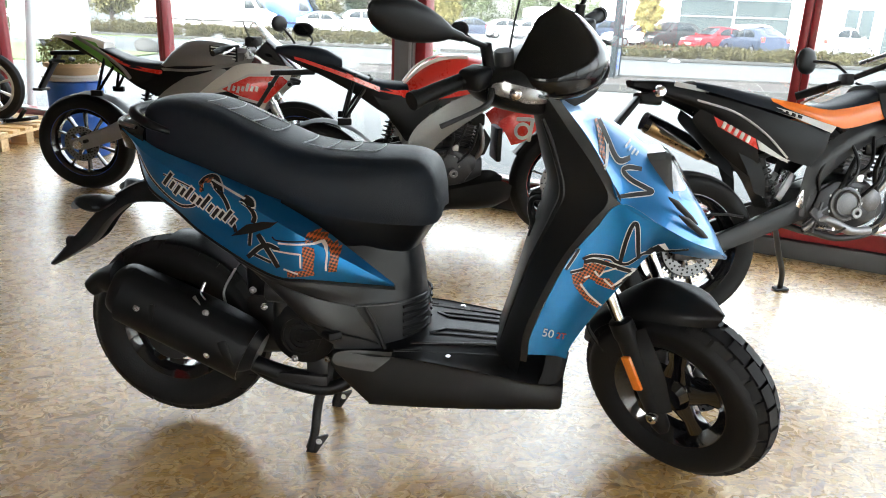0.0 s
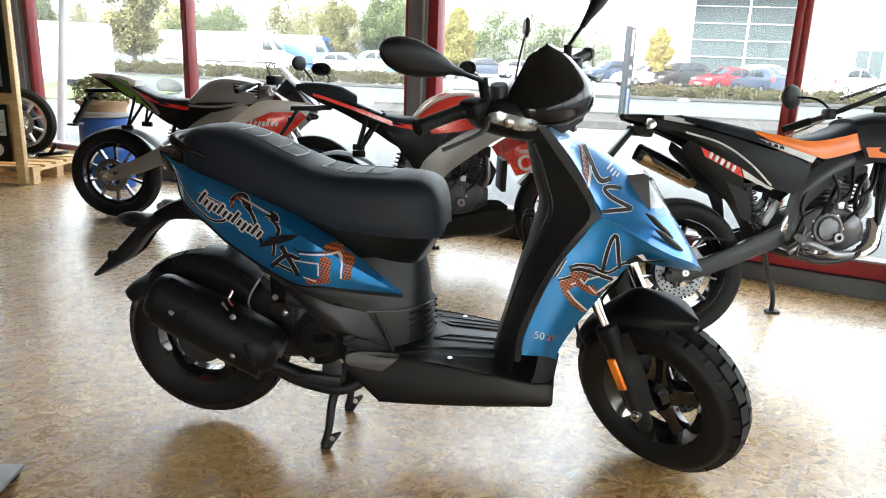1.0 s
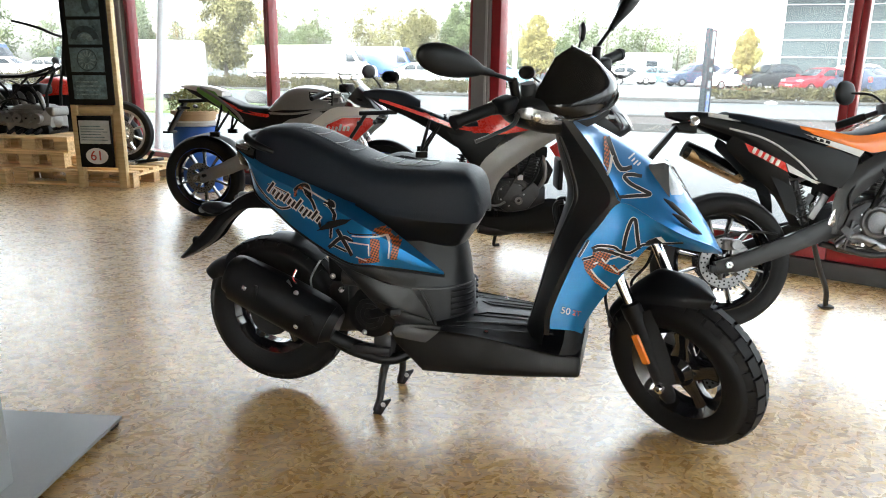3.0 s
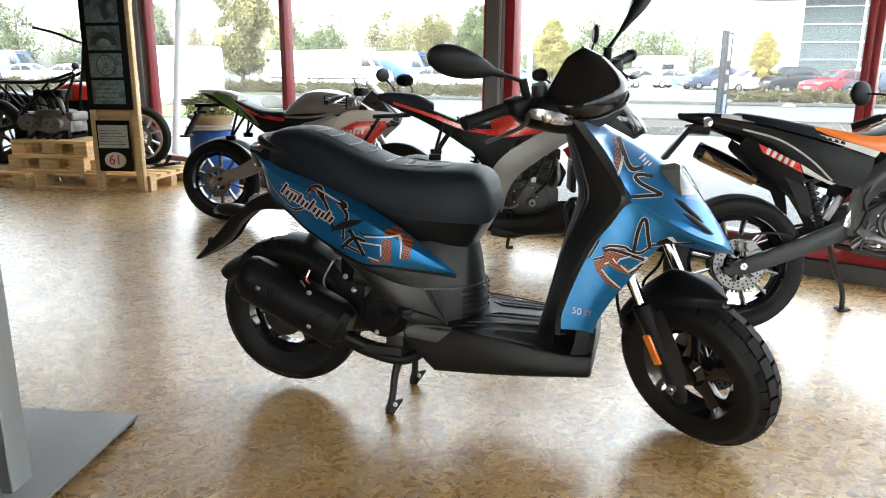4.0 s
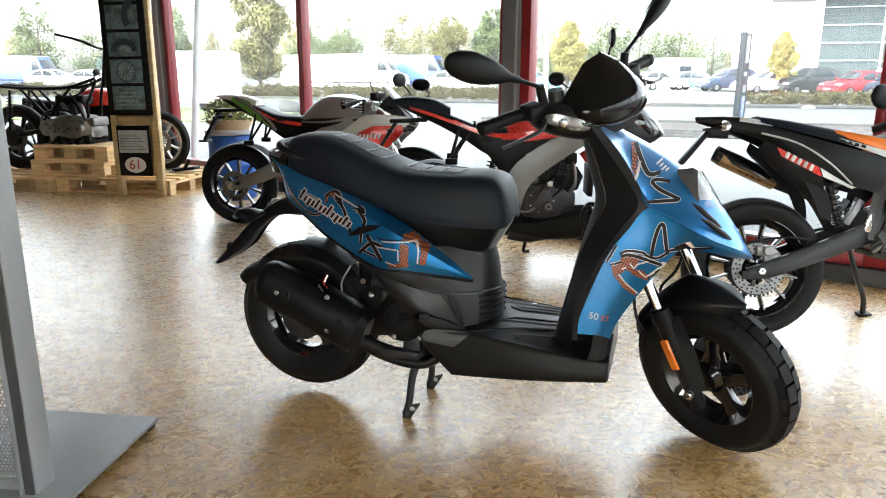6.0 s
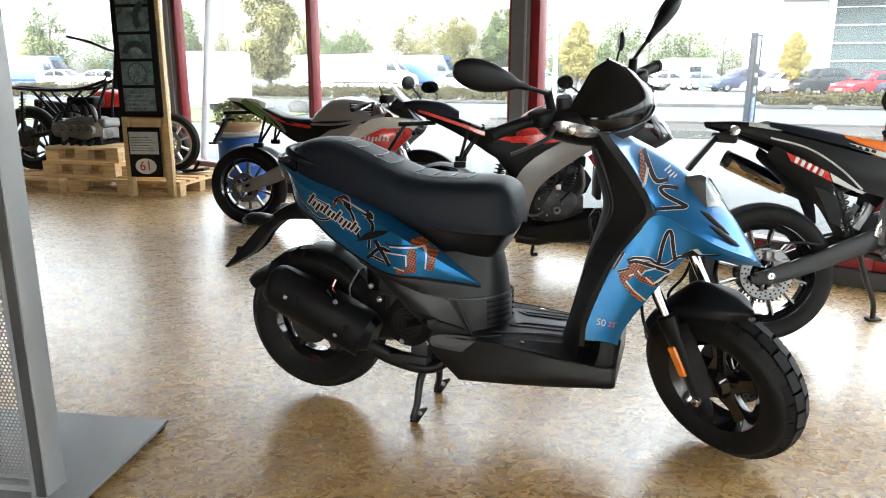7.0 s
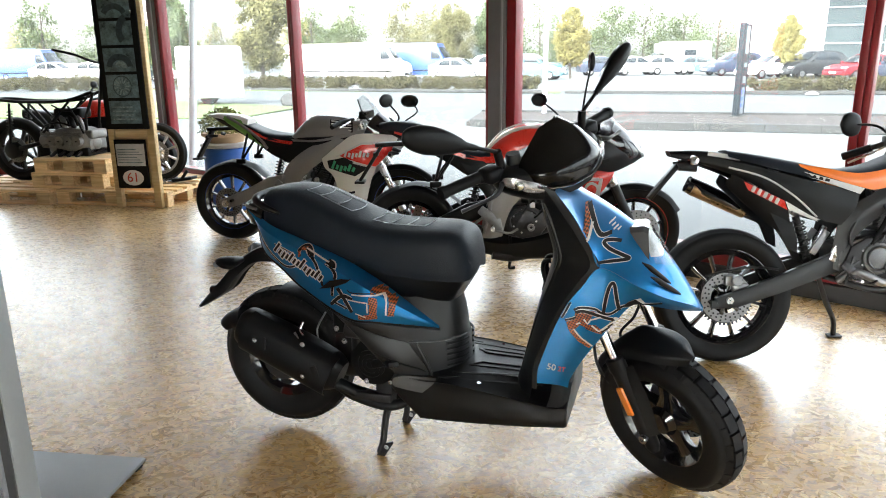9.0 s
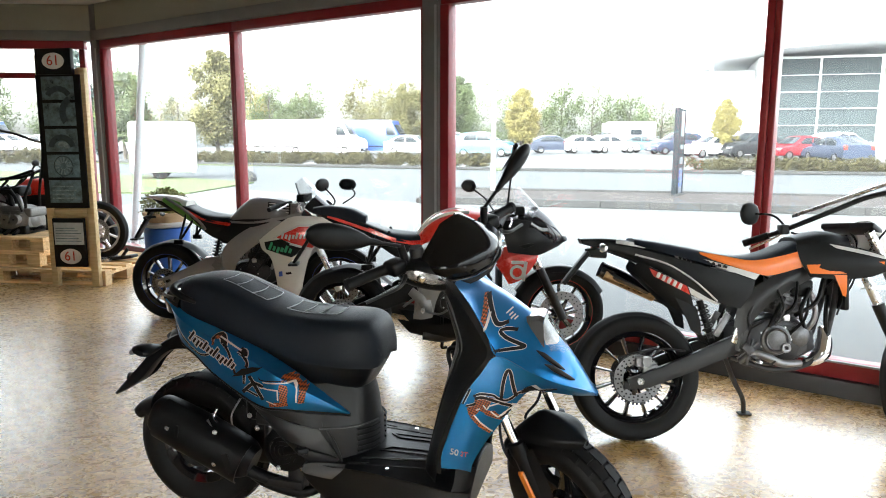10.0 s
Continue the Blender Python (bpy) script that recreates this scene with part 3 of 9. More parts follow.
# ---- wheels ----
def wheel(parent, m, R, rim, width, spokes, rim_mat="gloss", disc_r=0.0, disc_y=-0.05, blocks=0, spoke_w=0.022, fork_spokes=False, hub=0.035, lip=""):
    """A tyre on a cast rim, turning about its own y axis."""
    w = new("wheel")
    w.parent, w.matrix_local = parent, m
    h = width / 2
    wall = R - rim
    R, full_r = (R - 0.010 if blocks else R), R
    prof = [(rim, -h * 0.72), (rim + wall * 0.25, -h * 0.93), (rim + wall * 0.55, -h), (R - wall * 0.22, -h * 0.88), (R - 0.012, -h * 0.62), (R - 0.003, -h * 0.3),
            (R, 0), (R - 0.003, h * 0.3), (R - 0.012, h * 0.62), (R - wall * 0.22, h * 0.88), (rim + wall * 0.55, h), (rim + wall * 0.25, h * 0.93), (rim, h * 0.72)]
    prof = [(p.x, p.y) for p in smooth_line([(a, b, 0) for a, b in prof], 31)]
    ty = turned(prof, 72)
    part("tyre", ty, "rubber", w)
    R = full_r
    if blocks:
        bm = bmesh.new()
        for k in range(blocks):
            for row, (y0, y1, drop) in enumerate(((-1.0, -0.54, 0.012), (-0.47, -0.03, 0.001), (0.03, 0.47, 0.001), (0.54, 1.0, 0.012))):
                a0 = 2 * math.pi * (k + (0.5 if row % 2 else 0) + 0.06) / blocks
                a1 = a0 + 2 * math.pi / blocks * 0.84
                vs = []
                for a in (a0, a1):
                    for yy in (y0, y1):
                        e = abs(yy)
                        top = R + 0.001 - (0.046 if e > 0.9 else 0.009 if e > 0.5 else 0.006 if e > 0.4 else 0.0)
                        for r in (top - 0.02, top):
                            vs.append(bm.verts.new((r * math.cos(a), yy * h * (0.97 if e > 0.9 else 1), r * math.sin(a))))
                for f in ((1, 3, 7, 5), (0, 1, 5, 4), (2, 6, 7, 3), (0, 2, 3, 1), (4, 5, 7, 6)):
                    bm.faces.new([vs[q] for q in f])
        part("tread", bm, "rubber", w, smooth=0)
    rp = [(rim + 0.008, -h * 0.70), (rim + 0.008, -h * 0.62), (rim - 0.006, -h * 0.58), (rim - 0.022, -h * 0.30), (rim - 0.022, h * 0.30), (rim - 0.006, h * 0.58), (rim + 0.008, h * 0.62), (rim + 0.008, h * 0.70), (rim - 0.002, h * 0.72), (rim - 0.012, h * 0.58)]
    rp = rp + [(rim - 0.03, h * 0.28), (rim - 0.03, -h * 0.28), (rim - 0.012, -h * 0.58), (rim - 0.002, -h * 0.72), (rim + 0.008, -h * 0.70)]
    part("rim", turned(rp, 56), rim_mat, w)
    if lip:
        part("rim_stripe", turned([(rim + 0.001, -h * 0.735), (rim + 0.009, -h * 0.72), (rim + 0.009, -h * 0.70), (rim - 0.001, -h * 0.725), (rim + 0.001, -h * 0.735)], 56), lip, w)
    part("hub", turned([(0.0, -h * 0.75), (hub * 0.7, -h * 0.75), (hub, -h * 0.45), (hub * 0.85, 0), (hub, h * 0.45), (hub * 0.7, h * 0.75), (0, h * 0.75)], 24), rim_mat, w)
    for k in range(spokes):
        a = 2 * math.pi * k / spokes + 0.3
        rot = Matrix.Rotation(-a, 4, "Y")
        r0, r1 = hub * 0.8, rim - 0.012
        if fork_spokes:
            bms = [loft([oval((r0, 0, 0), spoke_w * 0.6, h * 0.4, (0, 0, 1), (0, 1, 0), 10, 3), oval((r1 * 0.6, 0, s * 0.018), spoke_w * 0.4, h * 0.3, (0, 0, 1), (0, 1, 0), 10, 3),
                         oval((r1, 0, s * 0.045), spoke_w * 0.4, h * 0.3, (0, 0, 1), (0, 1, 0), 10, 3)]) for s in (-1, 1)]
            bm = joined(*bms)
        else:
            bm = loft([oval((r0, 0, 0), spoke_w * 0.75, h * 0.45, (0, 0, 1), (0, 1, 0), 10, 3), oval(((r0 + r1) / 2, 0, 0.0), spoke_w * 0.45, h * 0.34, (0, 0, 1), (0, 1, 0), 10, 3),
                       oval((r1, 0, 0), spoke_w * 0.7, h * 0.42, (0, 0, 1), (0, 1, 0), 10, 3)])
        part("spoke", moved(bm, rot), rim_mat, w)
    if disc_r:
        bm = disc(disc_r, disc_y - 0.002, disc_y + 0.002, disc_r * 0.62, 48, 0.0005)
        part("brake_disc", bm, "rotor", w)
        bm = bmesh.new()
        for k in range(28):
            a = 2 * math.pi * k / 28
            for rr in ((0.72, 0.86) if k % 2 else (0.79, 0.93)):
                b2 = disc(0.0045, disc_y - 0.0031, disc_y + 0.0031, 0, 8, 0.0002)
                b2.transform(Matrix.Translation((disc_r * rr * math.cos(a), 0, disc_r * rr * math.sin(a))))
                bm = joined(bm, b2)
        part("disc_holes", bm, "ink", w)
        for k in range(6):
            part("carrier_arm", moved(bar((0.01, disc_y, 0), (disc_r * 0.68, disc_y, 0.02), 0.006, 0.02, 0.001), Matrix.Rotation(k * math.pi * 2 / 6, 4, "Y")), rim_mat, w)
    return w


# ---- the blue scooter ----
SCOOTER = Matrix.Translation((-0.309, 1.84, 0)) @ Matrix.Rotation(radians(-7), 4, "Z")
sc = thing("motor_scooter", SCOOTER, "blue and black motor scooter on its centre stand", "scooter")

wheel(sc, at(-0.403, 0, 0.287), 0.262, 0.152, 0.125, 5, "gloss", blocks=26, spoke_w=0.04, hub=0.05)


def seat_section(x, zt, zb, w):
    h = zt - zb
    return [(x, 0, zt), (x, w * 0.40, zt - 0.003), (x, w * 0.68, zt - 0.010), (x, w * 0.82, zt - 0.022), (x, w * 0.90, zt - 0.040), (x, w * 0.955, zt - h * 0.45), (x, w, zt - h * 0.78), (x, w * 0.985, zb + h * 0.06), (x, w * 0.93, zb), (x, w * 0.5, zb + 0.008), (x, 0, zb + 0.010)]


SEAT = [(-0.432, 0.872, 0.835, 0.045), (-0.424, 0.897, 0.825, 0.085), (-0.395, 0.920, 0.805, 0.118), (-0.312, 0.929, 0.772, 0.138), (-0.231, 0.912, 0.752, 0.150), (-0.132, 0.872, 0.730, 0.157), (-0.035, 0.836, 0.705, 0.162),
        (0.042, 0.824, 0.682, 0.162), (0.155, 0.823, 0.668, 0.156), (0.235, 0.824, 0.664, 0.146), (0.280, 0.815, 0.662, 0.132), (0.305, 0.795, 0.662, 0.116), (0.320, 0.755, 0.665, 0.096), (0.327, 0.715, 0.675, 0.070)]
seat = part("seat", halves([seat_section(*s) for s in SEAT], 40, 60), "seat", sc, "black textured vinyl seat with pale ribs")


def seat_top(x, f):
    for a, b in zip(SEAT, SEAT[1:]):
        if a[0] <= x <= b[0]:
            t = (x - a[0]) / (b[0] - a[0])
            zt, w = a[1] + (b[1] - a[1]) * t, a[3] + (b[3] - a[3]) * t
            return zt + 0.0008 - 0.009 * (f / 0.68) ** 2.4, w * f
    return 0.82, 0.1


# two stitched pads: pale cross seams that bow towards the front, tied by a seam along each edge
for x in (-0.255, -0.203, -0.141, -0.086, -0.011, 0.047, 0.106, 0.168):
    pts = []
    for k in range(13):
        f = abs(k - 6) / 6 * 0.38
        xx = x - 0.010 * (f / 0.38) ** 2.2
        z, y = seat_top(xx, f)
        pts.append((xx, math.copysign(y, k - 6) if k != 6 else 0, z))
    part("rib", tube(pts, 0.0017, 6, 25), "pipe", seat)
for s in (-1, 1):
    for x0, x1 in ((-0.264, -0.096), (-0.021, 0.158)):
        pts = []
        for k in range(9):
            x = x0 + (x1 - x0) * k / 8
            z, y = seat_top(x, 0.38)
            pts.append((x, s * y, z))
        part("seam", tube(pts, 0.0014, 6, 24), "pipe", seat)

# under-seat cowl: the dark apron that closes the seat below
APRON = [[(0.318, 0.0, 0.671), (0.312, 0.055, 0.669), (0.290, 0.112, 0.667), (0.15, 0.148, 0.669), (-0.05, 0.150, 0.71)],
         [(0.312, 0.0, 0.655), (0.304, 0.055, 0.654), (0.278, 0.106, 0.652), (0.14, 0.143, 0.650), (-0.05, 0.148, 0.68)],
         [(0.272, 0.0, 0.590), (0.264, 0.05, 0.589), (0.236, 0.086, 0.590), (0.12, 0.125, 0.604), (-0.05, 0.142, 0.62)],
         [(0.252, 0.0, 0.572), (0.246, 0.045, 0.572), (0.220, 0.075, 0.574), (0.11, 0.115, 0.592), (-0.05, 0.138, 0.60)]]
part("seat_apron", halves(APRON, 28, 16, cap=False), "moulded", sc)

# centre column and side covers
COLUMN = [[(0.262, 0, 0.60), (0.245, 0.055, 0.60), (0.19, 0.095, 0.60), (0.12, 0.130, 0.60), (0.06, 0.15, 0.60)],
          [(0.278, 0, 0.53), (0.26, 0.065, 0.53), (0.205, 0.11, 0.52), (0.13, 0.160, 0.53), (0.06, 0.19, 0.535)],
          [(0.288, 0, 0.46), (0.268, 0.07, 0.46), (0.215, 0.122, 0.46), (0.14, 0.167, 0.463), (0.08, 0.19, 0.468)],
          [(0.292, 0, 0.455), (0.272, 0.074, 0.455), (0.22, 0.127, 0.452), (0.14, 0.172, 0.454), (0.08, 0.194, 0.46)],
          [(0.296, 0, 0.40), (0.275, 0.078, 0.40), (0.215, 0.135, 0.40), (0.14, 0.175, 0.40), (0.08, 0.192, 0.405)],
          [(0.300, 0, 0.345), (0.275, 0.08, 0.345), (0.205, 0.145, 0.345), (0.14, 0.178, 0.345), (0.09, 0.188, 0.35)]]
part("column_cover", halves(COLUMN, 44, 30, cap=False), "anth", sc, "charcoal moulded centre cover")
for i in range(5):
    z = 0.445 - 0.019 * i
    pts = [(0.296, -0.030, z), (0.288, -0.060, z), (0.270, -0.088, z), (0.247, -0.112, z - 0.001)]
    part("vent_slot", tube(pts, 0.0042, 6, 12), "ink", sc)
    part("vent_slot", tube([(a, -b, c) for a, b, c in pts], 0.0042, 6, 12), "ink", sc)
part("joint_line", tube([(0.293, -0.03, 0.458), (0.274, -0.075, 0.459), (0.222, -0.128, 0.458), (0.14, -0.176, 0.463)], 0.0028, 6, 24), "trim", sc)
# side covers that run back under the tail: an upper and a lower moulding with a step between
for s in (-1, 1):
    part("upper_cover", shell(skin([[(-0.175, s * 0.170, 0.572), (-0.06, s * 0.203, 0.553), (0.06, s * 0.205, 0.541), (0.135, s * 0.152, 0.537)],
                                    [(-0.150, s * 0.186, 0.556), (-0.05, s * 0.214, 0.533), (0.06, s * 0.206, 0.510), (0.145, s * 0.166, 0.500)],
                                    [(-0.135, s * 0.180, 0.545), (-0.045, s * 0.208, 0.516), (0.06, s * 0.200, 0.485), (0.150, s * 0.170, 0.466)]], 24, 10), 0.004), "anth", sc)
    part("lower_cover", shell(skin([[(-0.130, s * 0.178, 0.541), (-0.042, s * 0.203, 0.512), (0.06, s * 0.198, 0.480), (0.14, s * 0.178, 0.461)],
                                    [(-0.100, s * 0.182, 0.520), (-0.02, s * 0.204, 0.478), (0.08, s * 0.203, 0.432), (0.165, s * 0.176, 0.425)],
                                    [(-0.080, s * 0.172, 0.495), (0.01, s * 0.196, 0.430), (0.10, s * 0.201, 0.386), (0.190, s * 0.170, 0.385)],
                                    [(-0.060, s * 0.160, 0.470), (0.03, s * 0.184, 0.398), (0.11, s * 0.192, 0.357), (0.205, s * 0.166, 0.352)]], 24, 18), 0.004), "anth", sc)
    part("swage", tube([(0.165, s * 0.171, 0.458), (0.190, s * 0.168, 0.410), (0.212, s * 0.164, 0.352)], [0.004, 0.0065, 0.005], 8, 14), "anth", sc)
    part("cover_groove", tube([(0.03, s * 0.200, 0.423), (0.10, s * 0.205, 0.402), (0.170, s * 0.185, 0.380), (0.195, s * 0.172, 0.366)], 0.0032, 6, 18), "ink", sc)

# blue tail panels: a crease runs from the tail down to the front tip
for s in (-1, 1):
    top = [(-0.47, 0.085, 0.855), (-0.36, 0.142, 0.812), (-0.226, 0.158, 0.772), (-0.072, 0.166, 0.718), (0.04, 0.165, 0.66), (0.102, 0.155, 0.614), (0.222, 0.113, 0.505)]
    crease = [(-0.470, 0.100, 0.845), (-0.36, 0.168, 0.792), (-0.226, 0.203, 0.752), (-0.134, 0.221, 0.722), (-0.039, 0.233, 0.682), (0.05, 0.226, 0.634), (0.223, 0.116, 0.500)]
    mid = [(-0.446, 0.105, 0.83), (-0.375, 0.163, 0.765), (-0.28, 0.192, 0.715), (-0.18, 0.212, 0.665), (-0.05, 0.233, 0.615), (0.06, 0.226, 0.585), (0.222, 0.114, 0.499)]
    low = [(-0.432, 0.105, 0.812), (-0.385, 0.150, 0.724), (-0.308, 0.172, 0.676), (-0.221, 0.192, 0.619), (-0.055, 0.222, 0.546), (0.055, 0.222, 0.540), (0.221, 0.112, 0.497)]
    up = skin([[(x, s * y, z) for x, y, z in q] for q in (top, crease)], 36, 4)
    dn = skin([[(x, s * y, z) for x, y, z in q] for q in (crease, mid, low)], 36, 12)
    bm = joined(up, dn)
    bmesh.ops.remove_doubles(bm, verts=bm.verts, dist=0.0008)
    pan = part("tail_panel", shell(bm, 0.004), "blue", sc, "blue painted tail panel with a graffiti-style decal", smooth=22)
    if s < 0:
        tail_panel = pan
    edge = [(x, s * (y - 0.006), z - 0.004) for x, y, z in low]
    part("panel_edge", tube(edge, 0.007, 8, 30), "black", sc)
# tail end and grab handle
part("tail_cap", halves([[(-0.40, 0, 0.875), (-0.40, 0.08, 0.872), (-0.40, 0.125, 0.845), (-0.40, 0.13, 0.80)], [(-0.445, 0, 0.873), (-0.445, 0.075, 0.869), (-0.445, 0.108, 0.845), (-0.445, 0.112, 0.80)],
                         [(-0.492, 0, 0.865), (-0.490, 0.06, 0.863), (-0.486, 0.088, 0.855), (-0.472, 0.09, 0.80)]], 20, 10), "gloss", sc)
part("tail_lip", tube([(-0.43, -0.108, 0.853), (-0.478, -0.092, 0.862), (-0.494, 0, 0.868), (-0.478, 0.092, 0.862), (-0.43, 0.108, 0.853)], 0.006, 8, 30), "trim", sc)
part("grab_handle", tube([(-0.33, -0.125, 0.848), (-0.385, -0.13, 0.868), (-0.435, -0.10, 0.888), (-0.45, 0, 0.892), (-0.435, 0.10, 0.888), (-0.385, 0.13, 0.868), (-0.33, 0.125, 0.848)], [0.008, 0.012, 0.013, 0.013, 0.013, 0.012, 0.008], 10, 40), "black", sc)
part("tail_lamp", halves([[(-0.475, 0, 0.84), (-0.475, 0.06, 0.835), (-0.47, 0.07, 0.80)], [(-0.485, 0, 0.82), (-0.485, 0.05, 0.815), (-0.48, 0.06, 0.79)]], 10, 4), mat("red_lamp_plastic", (0.3, 0.01, 0.01), 0.2, coat=0.5), sc)
# underside of the tail, plate holder and rear lamps
part("tail_underside", halves([[(-0.44, 0, 0.77), (-0.44, 0.09, 0.78)], [(-0.36, 0, 0.70), (-0.36, 0.14, 0.705)], [(-0.2, 0, 0.62), (-0.2, 0.17, 0.62)], [(0.0, 0, 0.56), (0.0, 0.19, 0.56)]], 12, 14, cap=False), "black", sc)
arm = part("plate_holder", halves([[(-0.40, 0, 0.725), (-0.40, 0.05, 0.72), (-0.395, 0.055, 0.655), (-0.395, 0, 0.65)], [(-0.50, 0, 0.690), (-0.50, 0.04, 0.686), (-0.50, 0.042, 0.642), (-0.50, 0, 0.638)],
                                   [(-0.585, 0, 0.632), (-0.585, 0.036, 0.628), (-0.575, 0.038, 0.59), (-0.572, 0, 0.588)], [(-0.66, 0, 0.553), (-0.66, 0.045, 0.55), (-0.64, 0.048, 0.515), (-0.638, 0, 0.513)],
                                   [(-0.75, 0, 0.458), (-0.75, 0.05, 0.458), (-0.742, 0.05, 0.450), (-0.742, 0, 0.448)]], 16, 24), "black", sc, "black plastic number plate holder")
part("reflector", moved(disc(0.016, -0.012, 0.004, 0, 16), at(-0.722, 0, 0.505, 0, 0, 90)), "ink", arm)
for s in (-1, 1):
    stalk = part("indicator", skin([oval((-0.555, s * 0.04, 0.648), 0.014, 0.010, (1, 0, 0), (0, 0, 1), 12), oval((-0.565, s * 0.085, 0.652), 0.030, 0.018, (1, 0, -0.2), (0, 0, 1), 12),
                                    oval((-0.575, s * 0.115, 0.650), 0.036, 0.019, (1, 0, -0.2), (0, 0, 1), 12), oval((-0.575, s * 0.132, 0.650), 0.022, 0.010, (1, 0, -0.2), (0, 0, 1), 12)], 14, 10, close_u=True, cap=True), "black", sc)
    part("indicator_lens", moved(loft([oval((0, 0, 0), 0.030, 0.014, (0, 1, 0), (0, 0, 1), 12), oval((-0.008, 0, 0), 0.02, 0.009, (0, 1, 0), (0, 0, 1), 12)]), at(-0.606, s * 0.108, 0.648)), "smoke", stalk)
# rear mudguard
rows = []
for k in range(6):
    a = radians(48 + 8.5 * k)
    rows.append([(-0.40 + 0.272 * math.cos(a), y, 0.288 + (0.272 - 0.012 * (abs(y) / 0.07) ** 2) * math.sin(a)) for y in (-0.07, -0.05, 0, 0.05, 0.07)])
part("rear_mudguard", shell(skin(rows, 14, 24), 0.004), "black", sc)

# footboard and skirts
FOOT = [[(0.085, 0, 0.345), (0.085, 0.1, 0.345), (0.085, 0.189, 0.338), (0.085, 0.196, 0.331), (0.085, 0.199, 0.31), (0.085, 0.17, 0.3)],
        [(0.105, 0, 0.355), (0.105, 0.1, 0.355), (0.105, 0.192, 0.348), (0.105, 0.199, 0.341), (0.105, 0.201, 0.288), (0.105, 0.17, 0.283)],
        [(0.140, 0, 0.357), (0.140, 0.1, 0.356), (0.140, 0.193, 0.348), (0.140, 0.2, 0.341), (0.140, 0.2, 0.256), (0.140, 0.17, 0.252)],
        [(0.178, 0, 0.358), (0.178, 0.1, 0.357), (0.178, 0.194, 0.348), (0.178, 0.201, 0.341), (0.178, 0.199, 0.222), (0.178, 0.16, 0.219)],
        [(0.192, 0, 0.358), (0.192, 0.1, 0.357), (0.192, 0.194, 0.348), (0.192, 0.201, 0.341), (0.192, 0.199, 0.218), (0.192, 0.16, 0.215)],
        [(0.320, 0, 0.362), (0.320, 0.1, 0.36), (0.320, 0.193, 0.344), (0.320, 0.2, 0.337), (0.320, 0.196, 0.222), (0.320, 0.15, 0.22)],
        [(0.480, 0, 0.362), (0.480, 0.1, 0.358), (0.480, 0.191, 0.328), (0.480, 0.198, 0.321), (0.480, 0.193, 0.232), (0.480, 0.14, 0.228)],
        [(0.580, 0, 0.362), (0.580, 0.1, 0.352), (0.580, 0.186, 0.314), (0.580, 0.193, 0.307), (0.580, 0.19, 0.241), (0.580, 0.13, 0.236)],
        [(0.640, 0, 0.362), (0.640, 0.1, 0.35), (0.640, 0.184, 0.314), (0.640, 0.191, 0.307), (0.640, 0.188, 0.246), (0.640, 0.12, 0.242)],
        [(0.652, 0, 0.36), (0.652, 0.1, 0.346), (0.652, 0.177, 0.308), (0.652, 0.184, 0.301), (0.652, 0.181, 0.25), (0.652, 0.12, 0.246)]]
part("footboard", halves(FOOT, 48, 64), "moulded", sc, "black moulded footboard with rubber strips")
for s in (-1, 1):
    for a, b in (((0.235, 0.168), (0.565, 0.118)), ((0.235, 0.168), (0.30, 0.146)), ((0.27, 0.128), (0.40, 0.108)), ((0.40, 0.108), (0.56, 0.086)), ((0.31, 0.070), (0.345, 0.040)), ((0.345, 0.040), (0.56, 0.034)), ((0.31, 0.070), (0.55, 0.062))):
        zz = lambda q: 0.3635 - 0.012 * (q[1] / 0.15) ** 2 - (0.012 if q[1] > 0.115 and q[0] > 0.5 else 0)
        part("footboard_strip", bar((a[0], s * a[1], zz(a)), (b[0], s * b[1], zz(b)), 0.010, 0.009, 0.002), "moulded", sc)
    part("footboard_screw", moved(disc(0.008, -0.002, 0.002, 0, 12), at(0.37, s * 0.165, 0.3475, 90, 0, 0)), "chrome", sc)
    part("step_trim", skin([[(0.095, s * 0.200, 0.345), (0.14, s * 0.199, 0.356), (0.235, s * 0.186, 0.355)], [(0.090, s * 0.207, 0.328), (0.15, s * 0.208, 0.328), (0.232, s * 0.204, 0.344)], [(0.098, s * 0.204, 0.314), (0.15, s * 0.205, 0.309), (0.192, s * 0.204, 0.306)]], 14, 8), "trim", sc)
    part("skirt_front", skin([[(0.585, s * 0.193, 0.295), (0.60, s * 0.192, 0.345), (0.605, s * 0.190, 0.395)], [(0.63, s * 0.183, 0.27), (0.635, s * 0.185, 0.33), (0.64, s * 0.182, 0.392)], [(0.648, s * 0.15, 0.27), (0.653, s * 0.155, 0.33), (0.66, s * 0.16, 0.39)]], 12, 12), "black", sc)
    part("passenger_peg", joined(bar((0.05, s * 0.16, 0.385), (0.105, s * 0.225, 0.40), 0.035, 0.02, 0.005), bar((0.0, s * 0.15, 0.36), (0.06, s * 0.17, 0.385), 0.03, 0.03, 0.005)), "black", sc)

